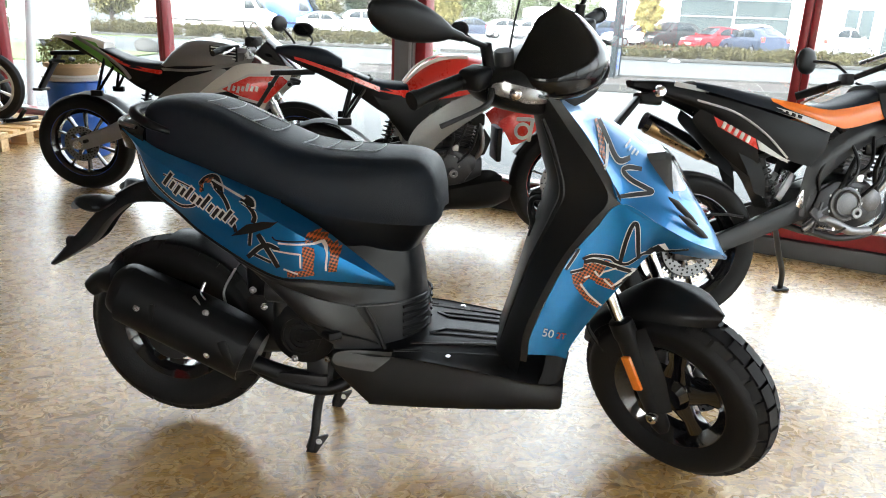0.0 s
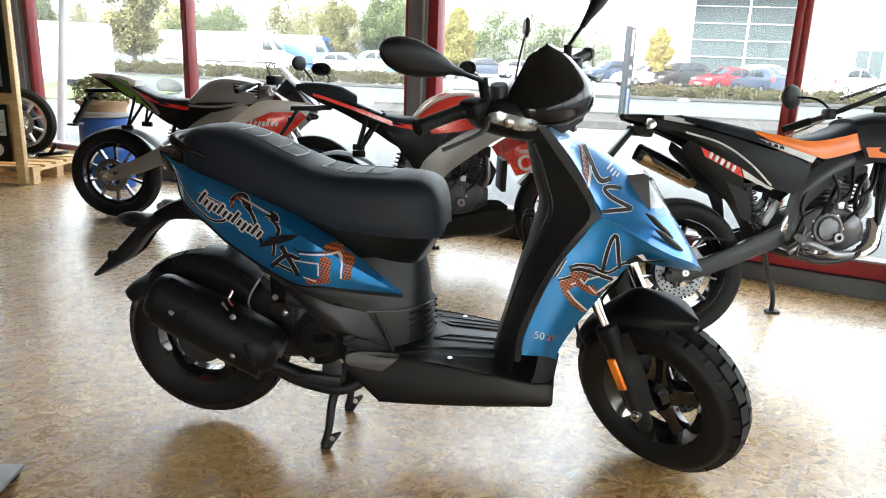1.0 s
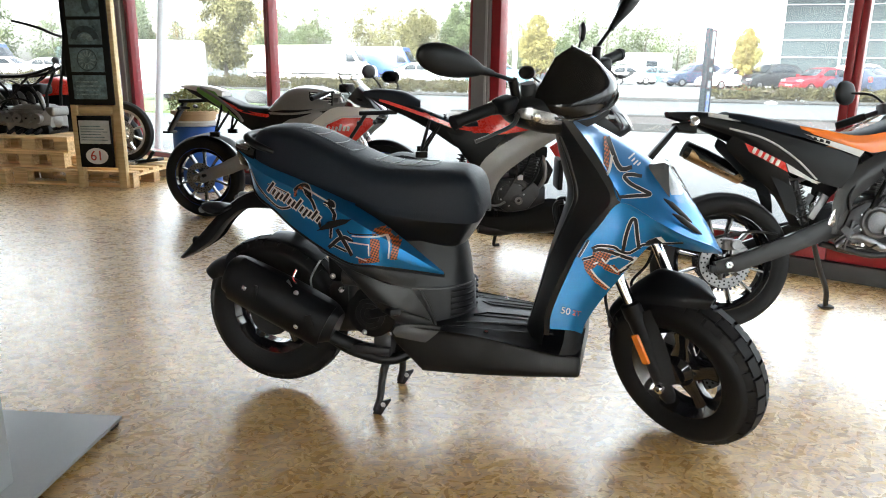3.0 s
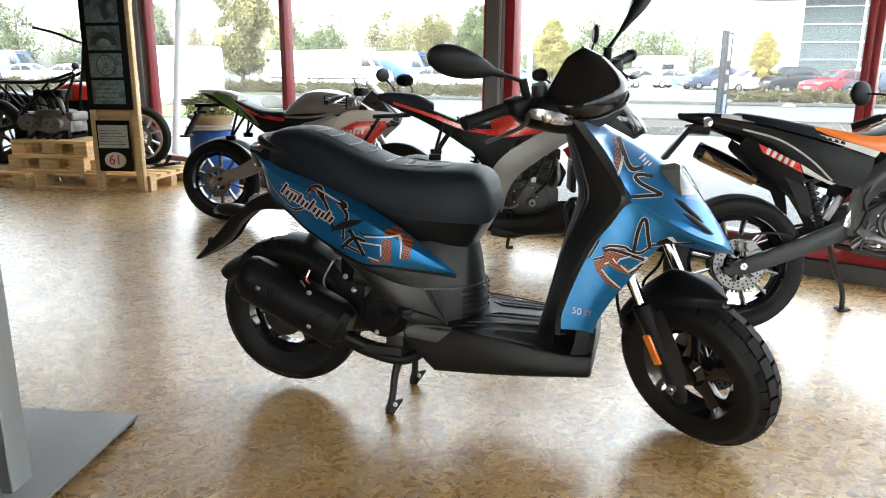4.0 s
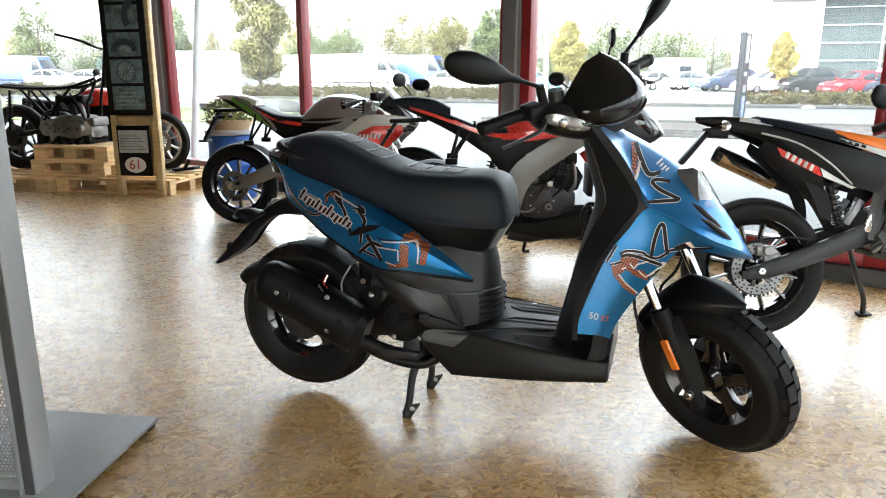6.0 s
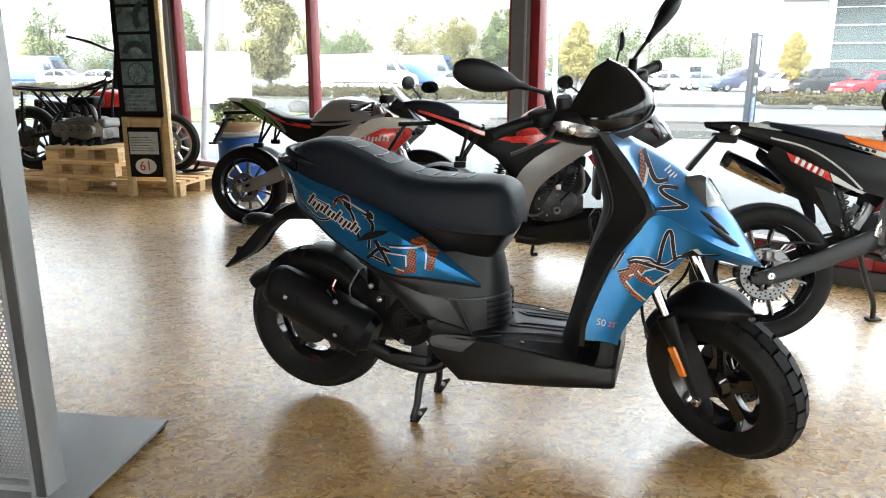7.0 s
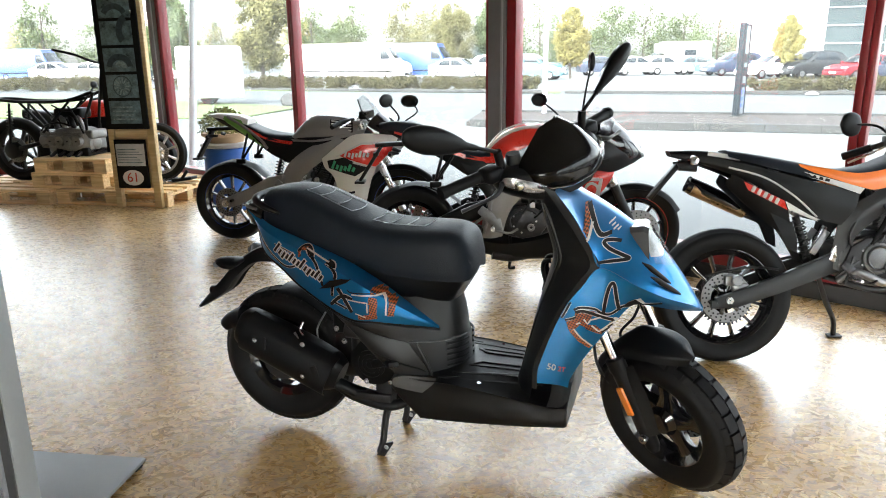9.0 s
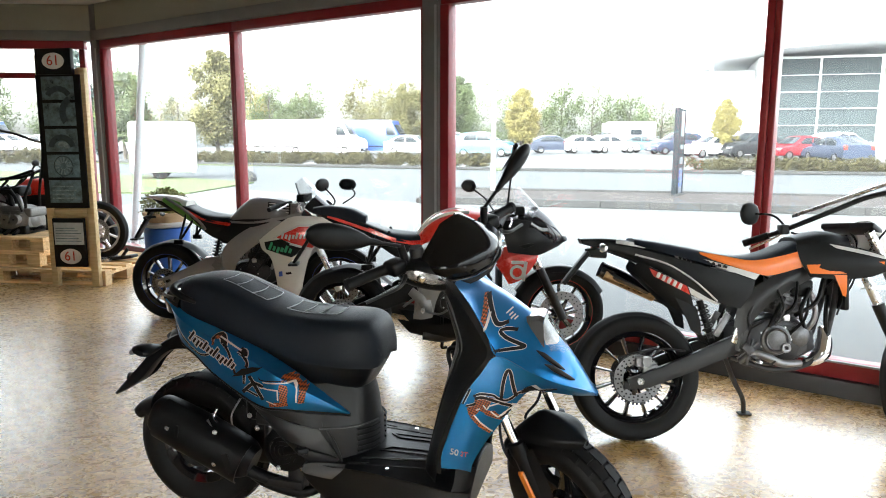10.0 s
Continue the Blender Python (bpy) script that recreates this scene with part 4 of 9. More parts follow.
# leg shield: black inner face, blue nose and sides
INNER = [[(0.515, 0, 1.0), (0.52, 0.09, 0.995), (0.555, 0.152, 0.985)],
         [(0.53, 0, 0.93), (0.545, 0.10, 0.92), (0.610, 0.168, 0.915)],
         [(0.555, 0, 0.84), (0.575, 0.12, 0.84), (0.675, 0.198, 0.835)],
         [(0.575, 0, 0.775), (0.595, 0.13, 0.775), (0.705, 0.208, 0.775)],
         [(0.565, 0, 0.71), (0.58, 0.125, 0.71), (0.668, 0.206, 0.715)],
         [(0.535, 0, 0.60), (0.545, 0.115, 0.60), (0.612, 0.203, 0.62)],
         [(0.505, 0, 0.46), (0.51, 0.11, 0.46), (0.552, 0.198, 0.46)],
         [(0.485, 0, 0.37), (0.488, 0.11, 0.37), (0.545, 0.196, 0.37)],
         [(0.478, 0, 0.345), (0.48, 0.11, 0.345), (0.54, 0.195, 0.335)]]
for s in (-1, 1):
    part("shield_crease", tube([(0.553, s * 0.128, 0.93), (0.590, s * 0.135, 0.85), (0.612, s * 0.143, 0.775), (0.594, s * 0.136, 0.71), (0.552, s * 0.122, 0.60), (0.514, s * 0.114, 0.46), (0.494, s * 0.112, 0.38)], [0.004, 0.009, 0.011, 0.010, 0.008, 0.006, 0.003], 8, 36), "shield", sc)
part("inner_leg_shield", halves(INNER, 32, 40, cap=False), "shield", sc, "black moulded inner leg shield")
for s in (-1, 1):
    part("shield_return", skin([[(0.555, s * 0.152, 0.985), (0.610, s * 0.168, 0.915), (0.675, s * 0.198, 0.835), (0.705, s * 0.208, 0.775), (0.668, s * 0.206, 0.715), (0.612, s * 0.203, 0.62), (0.552, s * 0.198, 0.46), (0.545, s * 0.196, 0.37)],
                                [(0.590, s * 0.156, 0.972), (0.648, s * 0.178, 0.905), (0.706, s * 0.207, 0.822), (0.731, s * 0.212, 0.772), (0.684, s * 0.211, 0.712), (0.628, s * 0.207, 0.625), (0.568, s * 0.202, 0.455), (0.560, s * 0.199, 0.37)]], 40, 5), "shield", sc)
    part("bag_hook", tube([(0.565, s * 0.03, 0.73), (0.545, s * 0.03, 0.725), (0.54, s * 0.03, 0.70), (0.55, s * 0.03, 0.66), (0.545, s * 0.03, 0.63)], 0.008, 8, 14), "black", sc)
NOSE = [[(0.585, 0, 0.985), (0.588, 0.08, 0.982), (0.592, 0.155, 0.970)],
        [(0.640, 0, 0.958), (0.640, 0.095, 0.940), (0.652, 0.178, 0.903)],
        [(0.730, 0, 0.912), (0.722, 0.10, 0.885), (0.706, 0.207, 0.824)],
        [(0.830, 0, 0.845), (0.815, 0.11, 0.800), (0.735, 0.212, 0.770)],
        [(0.900, 0, 0.785), (0.880, 0.10, 0.745), (0.830, 0.182, 0.720)],
        [(0.965, 0, 0.700), (0.945, 0.075, 0.682), (0.910, 0.130, 0.674)],
        [(1.012, 0, 0.622), (1.002, 0.035, 0.626), (0.988, 0.060, 0.636)],
        [(1.022, 0, 0.600), (1.020, 0.008, 0.606), (1.016, 0.014, 0.612)]]
nose = part("nose_panel", shell(halves(NOSE, 36, 48, cap=False), 0.004), "blue", sc, "blue painted pointed nose panel with decals")
for s in (-1, 1):
    a = [(1.016, s * 0.014, 0.612), (0.988, s * 0.060, 0.636), (0.910, s * 0.130, 0.674), (0.830, s * 0.182, 0.720), (0.735, s * 0.212, 0.770), (0.684, s * 0.213, 0.710), (0.628, s * 0.211, 0.622), (0.568, s * 0.206, 0.455), (0.562, s * 0.203, 0.392)]
    b = [(1.016, s * 0.010, 0.606), (0.975, s * 0.065, 0.626), (0.895, s * 0.132, 0.662), (0.825, s * 0.172, 0.690), (0.775, s * 0.198, 0.69), (0.735, s * 0.203, 0.64), (0.690, s * 0.203, 0.57), (0.632, s * 0.200, 0.44), (0.622, s * 0.197, 0.392)]
    c = [(1.014, s * 0.008, 0.602), (0.955, s * 0.066, 0.618), (0.880, s * 0.118, 0.640), (0.825, s * 0.150, 0.650), (0.780, s * 0.170, 0.602), (0.735, s * 0.178, 0.54), (0.692, s * 0.182, 0.475), (0.660, s * 0.184, 0.415), (0.652, s * 0.182, 0.380)]
    sp = part("side_panel", shell(skin([a, b, c], 44, 12), 0.004), "blue", sc, "blue painted shield side with decals")
    if s < 0:
        side_panel = sp
part("shield_core", halves([[(0.62, 0, 0.93), (0.62, 0.13, 0.92)], [(0.72, 0, 0.76), (0.70, 0.17, 0.76)], [(0.66, 0, 0.60), (0.64, 0.16, 0.60)], [(0.60, 0, 0.40), (0.60, 0.15, 0.40)]], 10, 12, cap=False), "ink", sc)
part("nose_underside", halves([[(0.99, 0, 0.618), (0.985, 0.03, 0.624)], [(0.90, 0, 0.665), (0.88, 0.11, 0.655)], [(0.82, 0, 0.70), (0.81, 0.15, 0.68)], [(0.74, 0, 0.70), (0.74, 0.16, 0.68)]], 10, 12, cap=False), "ink", sc)
# headlamp, standing proud of the nose
HOOD = [[(0.768, 0, 0.852), (0.768, 0.048, 0.850), (0.772, 0.066, 0.838), (0.790, 0.092, 0.790)], [(0.838, 0, 0.866), (0.838, 0.050, 0.863), (0.838, 0.066, 0.848), (0.850, 0.100, 0.764)],
        [(0.852, 0, 0.860), (0.852, 0.050, 0.857), (0.852, 0.066, 0.842), (0.862, 0.098, 0.758)], [(0.850, 0, 0.846), (0.850, 0.048, 0.843), (0.850, 0.062, 0.830), (0.862, 0.090, 0.756)]]
hl = part("headlamp", grid([[(x, -y, z) for x, y, z in reversed(r)] + r[1:] for r in HOOD]), "smoked", sc, "clear twin headlamp under a smoky hood", smooth=20)
part("lamp_bowl", halves([[(0.852, 0, 0.850), (0.852, 0.045, 0.845), (0.850, 0.070, 0.815)], [(0.885, 0, 0.805), (0.882, 0.045, 0.796), (0.868, 0.082, 0.768)], [(0.925, 0, 0.745), (0.918, 0.035, 0.737), (0.898, 0.062, 0.716)], [(0.948, 0, 0.705), (0.944, 0.015, 0.703), (0.936, 0.030, 0.695)]], 20, 18, cap=False), "reflector", hl, "bright headlamp reflector")
part("headlamp_lens", halves([[(0.860, 0, 0.852), (0.860, 0.048, 0.846), (0.857, 0.074, 0.816)], [(0.893, 0, 0.808), (0.890, 0.048, 0.799), (0.875, 0.087, 0.769)], [(0.931, 0, 0.747), (0.924, 0.038, 0.739), (0.904, 0.066, 0.716)], [(0.953, 0, 0.705), (0.949, 0.016, 0.703), (0.941, 0.032, 0.695)]], 20, 18, cap=False), "lens", hl, "clear headlamp lens")
part("lamp_divider", bar((0.862, 0, 0.846), (0.950, 0, 0.702), 0.012, 0.010, 0.003), "black", hl)
for s in (-1, 1):
    for (x0, y0, z0), (x1, y1, z1) in (((0.842, 0.140, 0.776), (0.925, 0.088, 0.706)), ((0.868, 0.148, 0.738), (0.955, 0.076, 0.672))):
        part("nose_slot", loft([oval((x0, s * y0, z0), 0.002, 0.002, (0, 0, 1), (0, 1, 0), 10), oval((x0 * 0.7 + x1 * 0.3, s * (y0 * 0.7 + y1 * 0.3 + 0.004), z0 * 0.7 + z1 * 0.3 + 0.002), 0.010, 0.006, (0, 0, 1), (0, 1, 0), 10),
                                oval((x0 * 0.2 + x1 * 0.8, s * (y0 * 0.2 + y1 * 0.8 + 0.004), z0 * 0.2 + z1 * 0.8), 0.008, 0.006, (0, 0, 1), (0, 1, 0), 10), oval((x1, s * y1, z1), 0.002, 0.002, (0, 0, 1), (0, 1, 0), 10)]), "ink", sc)

# exhaust on the right side
ex = new("exhaust")
ex.parent = sc
E0, E1 = Vector((-0.475, -0.165, 0.455)), Vector((-0.125, -0.165, 0.305))
ed = (E1 - E0).normalized()
eu = Vector((0.0, 1.0, 0.0)).cross(ed).normalized() * -1
if eu.z < 0:
    eu = -eu
rings = []
for t, ry, rz, oy in ((-0.02, 0.035, 0.045, 0), (0.0, 0.055, 0.062, 0), (0.06, 0.062, 0.070, 0), (0.25, 0.066, 0.077, 0), (0.40, 0.064, 0.076, 0.002), (0.49, 0.058, 0.070, 0.006), (0.54, 0.04, 0.05, 0.012)):
    rings.append(oval(E0 + ed * (t * 0.72) + Vector((0, oy, 0)), ry, rz, (0, 1, 0), eu, 28, 2.6))
cols = [smooth_line([r[i] for r in rings], 26) for i in range(28)]
part("silencer", loft([[cols[i][j] for i in range(28)] for j in range(26)]), "black", ex, "matt black exhaust silencer with heat shield")
sh_rows = []
for t in (0.03, 0.1, 0.2, 0.3, 0.37):
    c = E0 + ed * t
    sh_rows.append([c + eu * (0.080 * math.sin(radians(a))) + Vector((0, -0.072 * math.cos(radians(a)) - 0.008, 0)) for a in (-62, -35, 0, 35, 62, 80)])
part("heat_shield", shell(skin(sh_rows, 18, 20), 0.004), "black", ex)
for x, y, z in ((-0.391, -0.243, 0.434), (-0.228, -0.212, 0.424), (-0.218, -0.240, 0.325)):
    part("bolt", moved(joined(disc(0.0085, -0.004, 0.004, 0, 14), disc(0.0045, -0.007, -0.003, 0, 6)), Matrix.Translation((x, y, z))), "steel", ex)
part("shield_vent", moved(box(-0.006, 0.006, -0.003, 0.003, -0.022, 0.022, 0.002), Matrix.Translation((-0.352, -0.2435, 0.425)) @ Matrix.Rotation(radians(12), 4, "Y")), "ink", ex)
part("shield_bracket", joined(bar((-0.268, -0.19, 0.455), (-0.245, -0.20, 0.425), 0.004, 0.014, 0.001), bar((-0.245, -0.20, 0.425), (-0.215, -0.20, 0.415), 0.004, 0.014, 0.001)), "steel", ex)
part("hanger_arm", tube([(-0.255, -0.15, 0.48), (-0.262, -0.16, 0.455), (-0.245, -0.17, 0.44)], 0.004, 6, 8), "chrome", ex)
part("recess", moved(box(-0.012, 0.012, -0.003, 0.003, -0.035, 0.035, 0.003), Matrix.Translation(E0 + ed * 0.335 + Vector((0, -0.077, 0.01))) @ Matrix.Rotation(radians(-18), 4, "Y")), "ink", ex)
part("tail_pipe", tube([E0 + Vector((0.0, 0.0, 0.02)), E0 + Vector((-0.045, -0.005, 0.012)), E0 + Vector((-0.075, -0.012, -0.008))], [0.048, 0.030, 0.022], 14, 10), "black", ex)
part("header_pipe", tube([E1 + Vector((-0.02, 0.01, -0.03)), (-0.06, -0.13, 0.235), (0.02, -0.10, 0.215), (0.10, -0.05, 0.24)], 0.022, 12, 20), "black", ex)
# engine, final drive and small metal parts
eng = new("engine")
eng.parent = sc
part("crankcase", halves([[(-0.42, 0, 0.37), (-0.42, 0.10, 0.36), (-0.42, 0.11, 0.24), (-0.42, 0, 0.22)], [(-0.2, 0, 0.42), (-0.2, 0.12, 0.40), (-0.2, 0.13, 0.25), (-0.2, 0, 0.23)], [(0.0, 0, 0.46), (0.0, 0.13, 0.45), (0.0, 0.14, 0.28), (0, 0, 0.26)], [(0.09, 0, 0.40), (0.09, 0.10, 0.40), (0.09, 0.11, 0.29), (0.09, 0, 0.28)]], 20, 16), "iron", eng)
eng.children[0].matrix_local = Matrix.Translation((0, 0.05, 0)) @ Matrix.Diagonal((1, 0.75, 1, 1))
part("fan_cover", moved(turned([(0, -0.03), (0.045, -0.03), (0.06, -0.025), (0.082, -0.01), (0.088, 0.03), (0.088, 0.06)], 36), at(-0.005, -0.13, 0.36)), "black", eng)
part("fan_grille", moved(joined(*[turned([(r, -0.004), (r + 0.006, -0.004), (r + 0.006, 0.004), (r, 0.004), (r, -0.004)], 28) for r in (0.015, 0.03, 0.045)]), at(-0.005, -0.16, 0.36)), "ink", eng)
part("air_box", box(-0.16, 0.02, -0.13, 0.0, 0.44, 0.545, 0.02, 3), "black", eng)
part("carburettor", joined(moved(disc(0.03, -0.04, 0.04, 0, 18), at(-0.05, -0.15, 0.475, 0, 0, 90)), box(-0.075, -0.03, -0.17, -0.13, 0.45, 0.5, 0.006)), "iron", eng)
part("starter", moved(disc(0.024, -0.05, 0.05, 0, 18), at(-0.065, -0.12, 0.41, 90, 0, 20)), "iron", eng)
part("brake_plate", moved(disc(0.075, -0.075, -0.055, 0, 28), at(-0.40, 0, 0.288)), "iron", eng)
part("shock_absorber", joined(tube([(-0.36, 0.07, 0.36), (-0.33, 0.08, 0.62)], 0.016, 10), tube([(-0.355, 0.07, 0.42), (-0.335, 0.08, 0.58)], 0.03, 10)), "iron", eng)
for k, (x, y, z) in enumerate(((-0.10, -0.155, 0.43), (-0.02, -0.165, 0.30), (0.06, -0.15, 0.30), (-0.13, -0.15, 0.47), (0.02, -0.17, 0.455))):
    part("bolt", moved(joined(disc(0.009, -0.004, 0.004, 0, 12), disc(0.005, -0.010, -0.002, 0, 6)), at(x, y, z)), "steel", eng)
part("hose", tube([(-0.16, -0.13, 0.60), (-0.12, -0.16, 0.55), (-0.05, -0.165, 0.53), (0.02, -0.15, 0.50)], 0.008, 8, 16), "ink", eng)
part("fuel_hose", tube([(-0.2, -0.09, 0.50), (-0.23, -0.10, 0.44), (-0.215, -0.12, 0.40)], 0.0035, 8, 12), "alu", eng)
# centre stand
st = new("centre_stand")
st.parent = sc
for s in (-1, 1):
    part("stand_leg", tube([(0.045, s * 0.085, 0.225), (0.02, s * 0.10, 0.15), (0.012, s * 0.115, 0.06), (0.0, s * 0.122, 0.012)], [0.015, 0.013, 0.012, 0.012], 10, 14), "iron", st)
    foot = prism([(-0.012, 0.0), (0.018, 0.0), (0.052, 0.055), (0.05, 0.062), (0.008, 0.045)], s * 0.122 - 0.004, s * 0.122 + 0.004, 0.002)
    part("stand_foot", foot, "iron", st)
    part("foot_hole", moved(disc(0.009, -0.006, 0.006, 0, 12), at(0.026, s * 0.122, 0.038)), "line", st)
part("crossbar", tube([(0.045, -0.11, 0.225), (0.045, 0.11, 0.225)], 0.016, 10), "iron", st)
part("side_tube", tube([(-0.16, -0.12, 0.255), (-0.08, -0.135, 0.225), (0.03, -0.135, 0.205), (0.09, -0.12, 0.215), (0.13, -0.10, 0.25)], 0.019, 10, 24), "black", st)
part("bracket", joined(box(-0.085, 0.06, -0.155, -0.12, 0.222, 0.25, 0.004), box(0.0, 0.06, -0.14, -0.06, 0.20, 0.30, 0.006)), "iron", st)
part("spring", tube([(0.05, -0.07, 0.22), (0.085, -0.07, 0.25), (0.10, -0.07, 0.29)], 0.010, 8, 8), "steel", st)
part("engine_link", box(0.06, 0.12, -0.10, 0.10, 0.24, 0.30, 0.01), "iron", st)

# front end, turned to the right lock
RAKE, LOCK = radians(25.5), radians(-38)
HEADP = Vector((0.915, 0, 0.245))
AX = Vector((-math.sin(RAKE), 0, math.cos(RAKE)))
STEER = Matrix.Translation(HEADP) @ Matrix.Rotation(LOCK, 4, AX) @ Matrix.Translation(-HEADP)
fr = new("front_fork")
fr.parent, fr.matrix_local = sc, STEER
wheel(sc, STEER @ at(0.955, 0, 0.255), 0.255, 0.152, 0.125, 5, "gloss", disc_r=0.105, disc_y=0.05, blocks=26, spoke_w=0.05, hub=0.05)
for s in (-1, 1):
    p0, p1 = Vector((0.955, s * 0.098, 0.24)), Vector((0.955, s * 0.098, 0.24)) + AX * 0.46
    part("slider", loft([oval(p0 + AX * t, r, r * 1.1, (0, 1, 0), Vector((0, 1, 0)).cross(AX), 16) for t, r in ((-0.05, 0.014), (-0.03, 0.022), (0.06, 0.024), (0.22, 0.024), (0.235, 0.028), (0.27, 0.028), (0.275, 0.022))]), "black", fr)
    part("fork_tube", tube([p0 + AX * 0.25, p1], 0.016, 14), "chrome", fr)
    refl = part("side_reflector", moved(box(-0.013, 0.013, -0.006, 0.006, -0.048, 0.048, 0.005), Matrix.Translation(p0 + AX * 0.135 + Vector((-0.004, s * 0.026, 0))) @ Matrix.Rotation(-RAKE, 4, "Y")), "orange", fr)
    part("axle_nut", moved(disc(0.014, -0.01, 0.01, 0.006, 14), Matrix.Translation((0.955, s * 0.122, 0.248))), "steel", fr)
    part("fork_guard", skin([[p0 + AX * 0.02 + Vector((0.02, s * 0.015, 0)), p0 + AX * 0.15 + Vector((0.03, s * 0.01, 0)), p0 + AX * 0.25 + Vector((0.025, 0, 0))], [p0 + AX * 0.03 + Vector((0.05, s * -0.005, 0)), p0 + AX * 0.15 + Vector((0.065, s * -0.01, 0)), p0 + AX * 0.27 + Vector((0.06, s * -0.01, 0))]], 10, 5), "black", fr)
part("yoke", box(0.70, 0.80, -0.12, 0.12, 0.62, 0.66, 0.015), "black", fr)
# mudguard over the front wheel
FEND = []
for deg, w, lift in ((172, 0.008, 0.0), (160, 0.036, 0.002), (145, 0.062, 0.004), (130, 0.080, 0.008), (117, 0.088, 0.012), (104, 0.086, 0.016), (92, 0.078, 0.020), (82, 0.058, 0.022), (72, 0.014, 0.020)):
    a = radians(deg)
    rr = 0.272 + lift
    c, s_ = math.cos(a), math.sin(a)
    peak = 0.008 + 0.034 * math.exp(-((deg - 104) / 13) ** 2)
    FEND.append([(0.955 + (rr + peak) * c, 0, 0.248 + (rr + peak) * s_), (0.955 + (rr + peak * 0.4) * c, w * 0.5, 0.248 + (rr + peak * 0.4) * s_), (0.955 + (rr - 0.004) * c, w * 0.85, 0.248 + (rr - 0.004) * s_), (0.955 + (rr - 0.028) * c, w, 0.248 + (rr - 0.028) * s_)])
part("front_mudguard", shell(halves(FEND, 26, 40, cap=False), 0.004), "black", fr, "matt black pointed front mudguard")
part("brake_hose", tube([(0.80, 0.11, 0.62), (0.76, 0.10, 0.50), (0.72, 0.07, 0.42), (0.78, 0.11, 0.33), (0.90, 0.115, 0.28)], 0.005, 6, 24), "ink", fr)
part("brake_hose", tube([(0.735, -0.02, 0.60), (0.70, -0.03, 0.47), (0.72, -0.05, 0.38), (0.775, -0.06, 0.33)], 0.005, 6, 24), "ink", fr)
part("caliper", joined(box(0.86, 0.92, 0.055, 0.105, 0.26, 0.34, 0.012), box(0.87, 0.905, 0.035, 0.075, 0.27, 0.33, 0.006)), "alu", fr)

# handlebars and cowl (same turn)
hb = new("handlebar")
hb.parent, hb.matrix_local = sc, STEER
COWL = [[(0.45, 0, 1.065), (0.45, 0.10, 1.062), (0.455, 0.16, 1.055), (0.46, 0.17, 1.015), (0.47, 0.12, 0.975), (0.47, 0, 0.96)],
        [(0.52, 0, 1.085), (0.52, 0.11, 1.080), (0.52, 0.185, 1.070), (0.525, 0.198, 1.02), (0.53, 0.13, 0.975), (0.53, 0, 0.955)],
        [(0.585, 0, 1.090), (0.585, 0.11, 1.080), (0.58, 0.175, 1.065), (0.58, 0.188, 1.015), (0.585, 0.12, 0.97), (0.585, 0, 0.955)],
        [(0.635, 0, 1.07), (0.635, 0.085, 1.060), (0.625, 0.13, 1.04), (0.62, 0.138, 0.995), (0.625, 0.09, 0.965), (0.63, 0, 0.962)],
        [(0.66, 0, 1.03), (0.66, 0.05, 1.02), (0.652, 0.08, 1.01), (0.65, 0.08, 0.985), (0.655, 0.06, 0.975), (0.66, 0, 0.972)]]
part("cowl", halves(COWL, 40, 26), "black", hb, "black handlebar cowl")
SCREEN = [[(0.680, 0, 1.012), (0.672, 0.06, 1.012), (0.640, 0.122, 1.022), (0.586, 0.152, 1.044)],
          [(0.684, 0, 1.050), (0.676, 0.067, 1.050), (0.640, 0.125, 1.056), (0.578, 0.153, 1.068)],
          [(0.667, 0, 1.09), (0.657, 0.065, 1.090), (0.620, 0.112, 1.09), (0.566, 0.132, 1.09)],
          [(0.624, 0, 1.150), (0.617, 0.040, 1.148), (0.600, 0.074, 1.138), (0.564, 0.096, 1.120)],
          [(0.586, 0, 1.182), (0.585, 0.012, 1.180), (0.578, 0.028, 1.174), (0.564, 0.044, 1.163)]]
part("fly_screen", shell(halves(SCREEN, 32, 28, cap=False), 0.004), "visor", hb, "dark glossy fly screen")
part("screen_rim", tube([(0.588, -0.154, 1.042), (0.642, -0.124, 1.020), (0.674, -0.061, 1.009), (0.682, 0, 1.009), (0.674, 0.061, 1.009), (0.642, 0.124, 1.020), (0.588, 0.154, 1.042)], 0.0045, 8, 36), "gloss", hb)
part("screen_edge", tube([(0.586, 0.153, 1.050), (0.568, 0.134, 1.090), (0.566, 0.097, 1.121), (0.566, 0.045, 1.164), (0.588, 0, 1.183)], 0.004, 8, 24), "gloss", hb)
part("screen_back", halves([[(0.575, 0, 1.165), (0.57, 0.05, 1.15)], [(0.59, 0, 1.12), (0.562, 0.10, 1.11)], [(0.58, 0, 1.06), (0.56, 0.14, 1.06)]], 12, 10, cap=False), "black", hb)
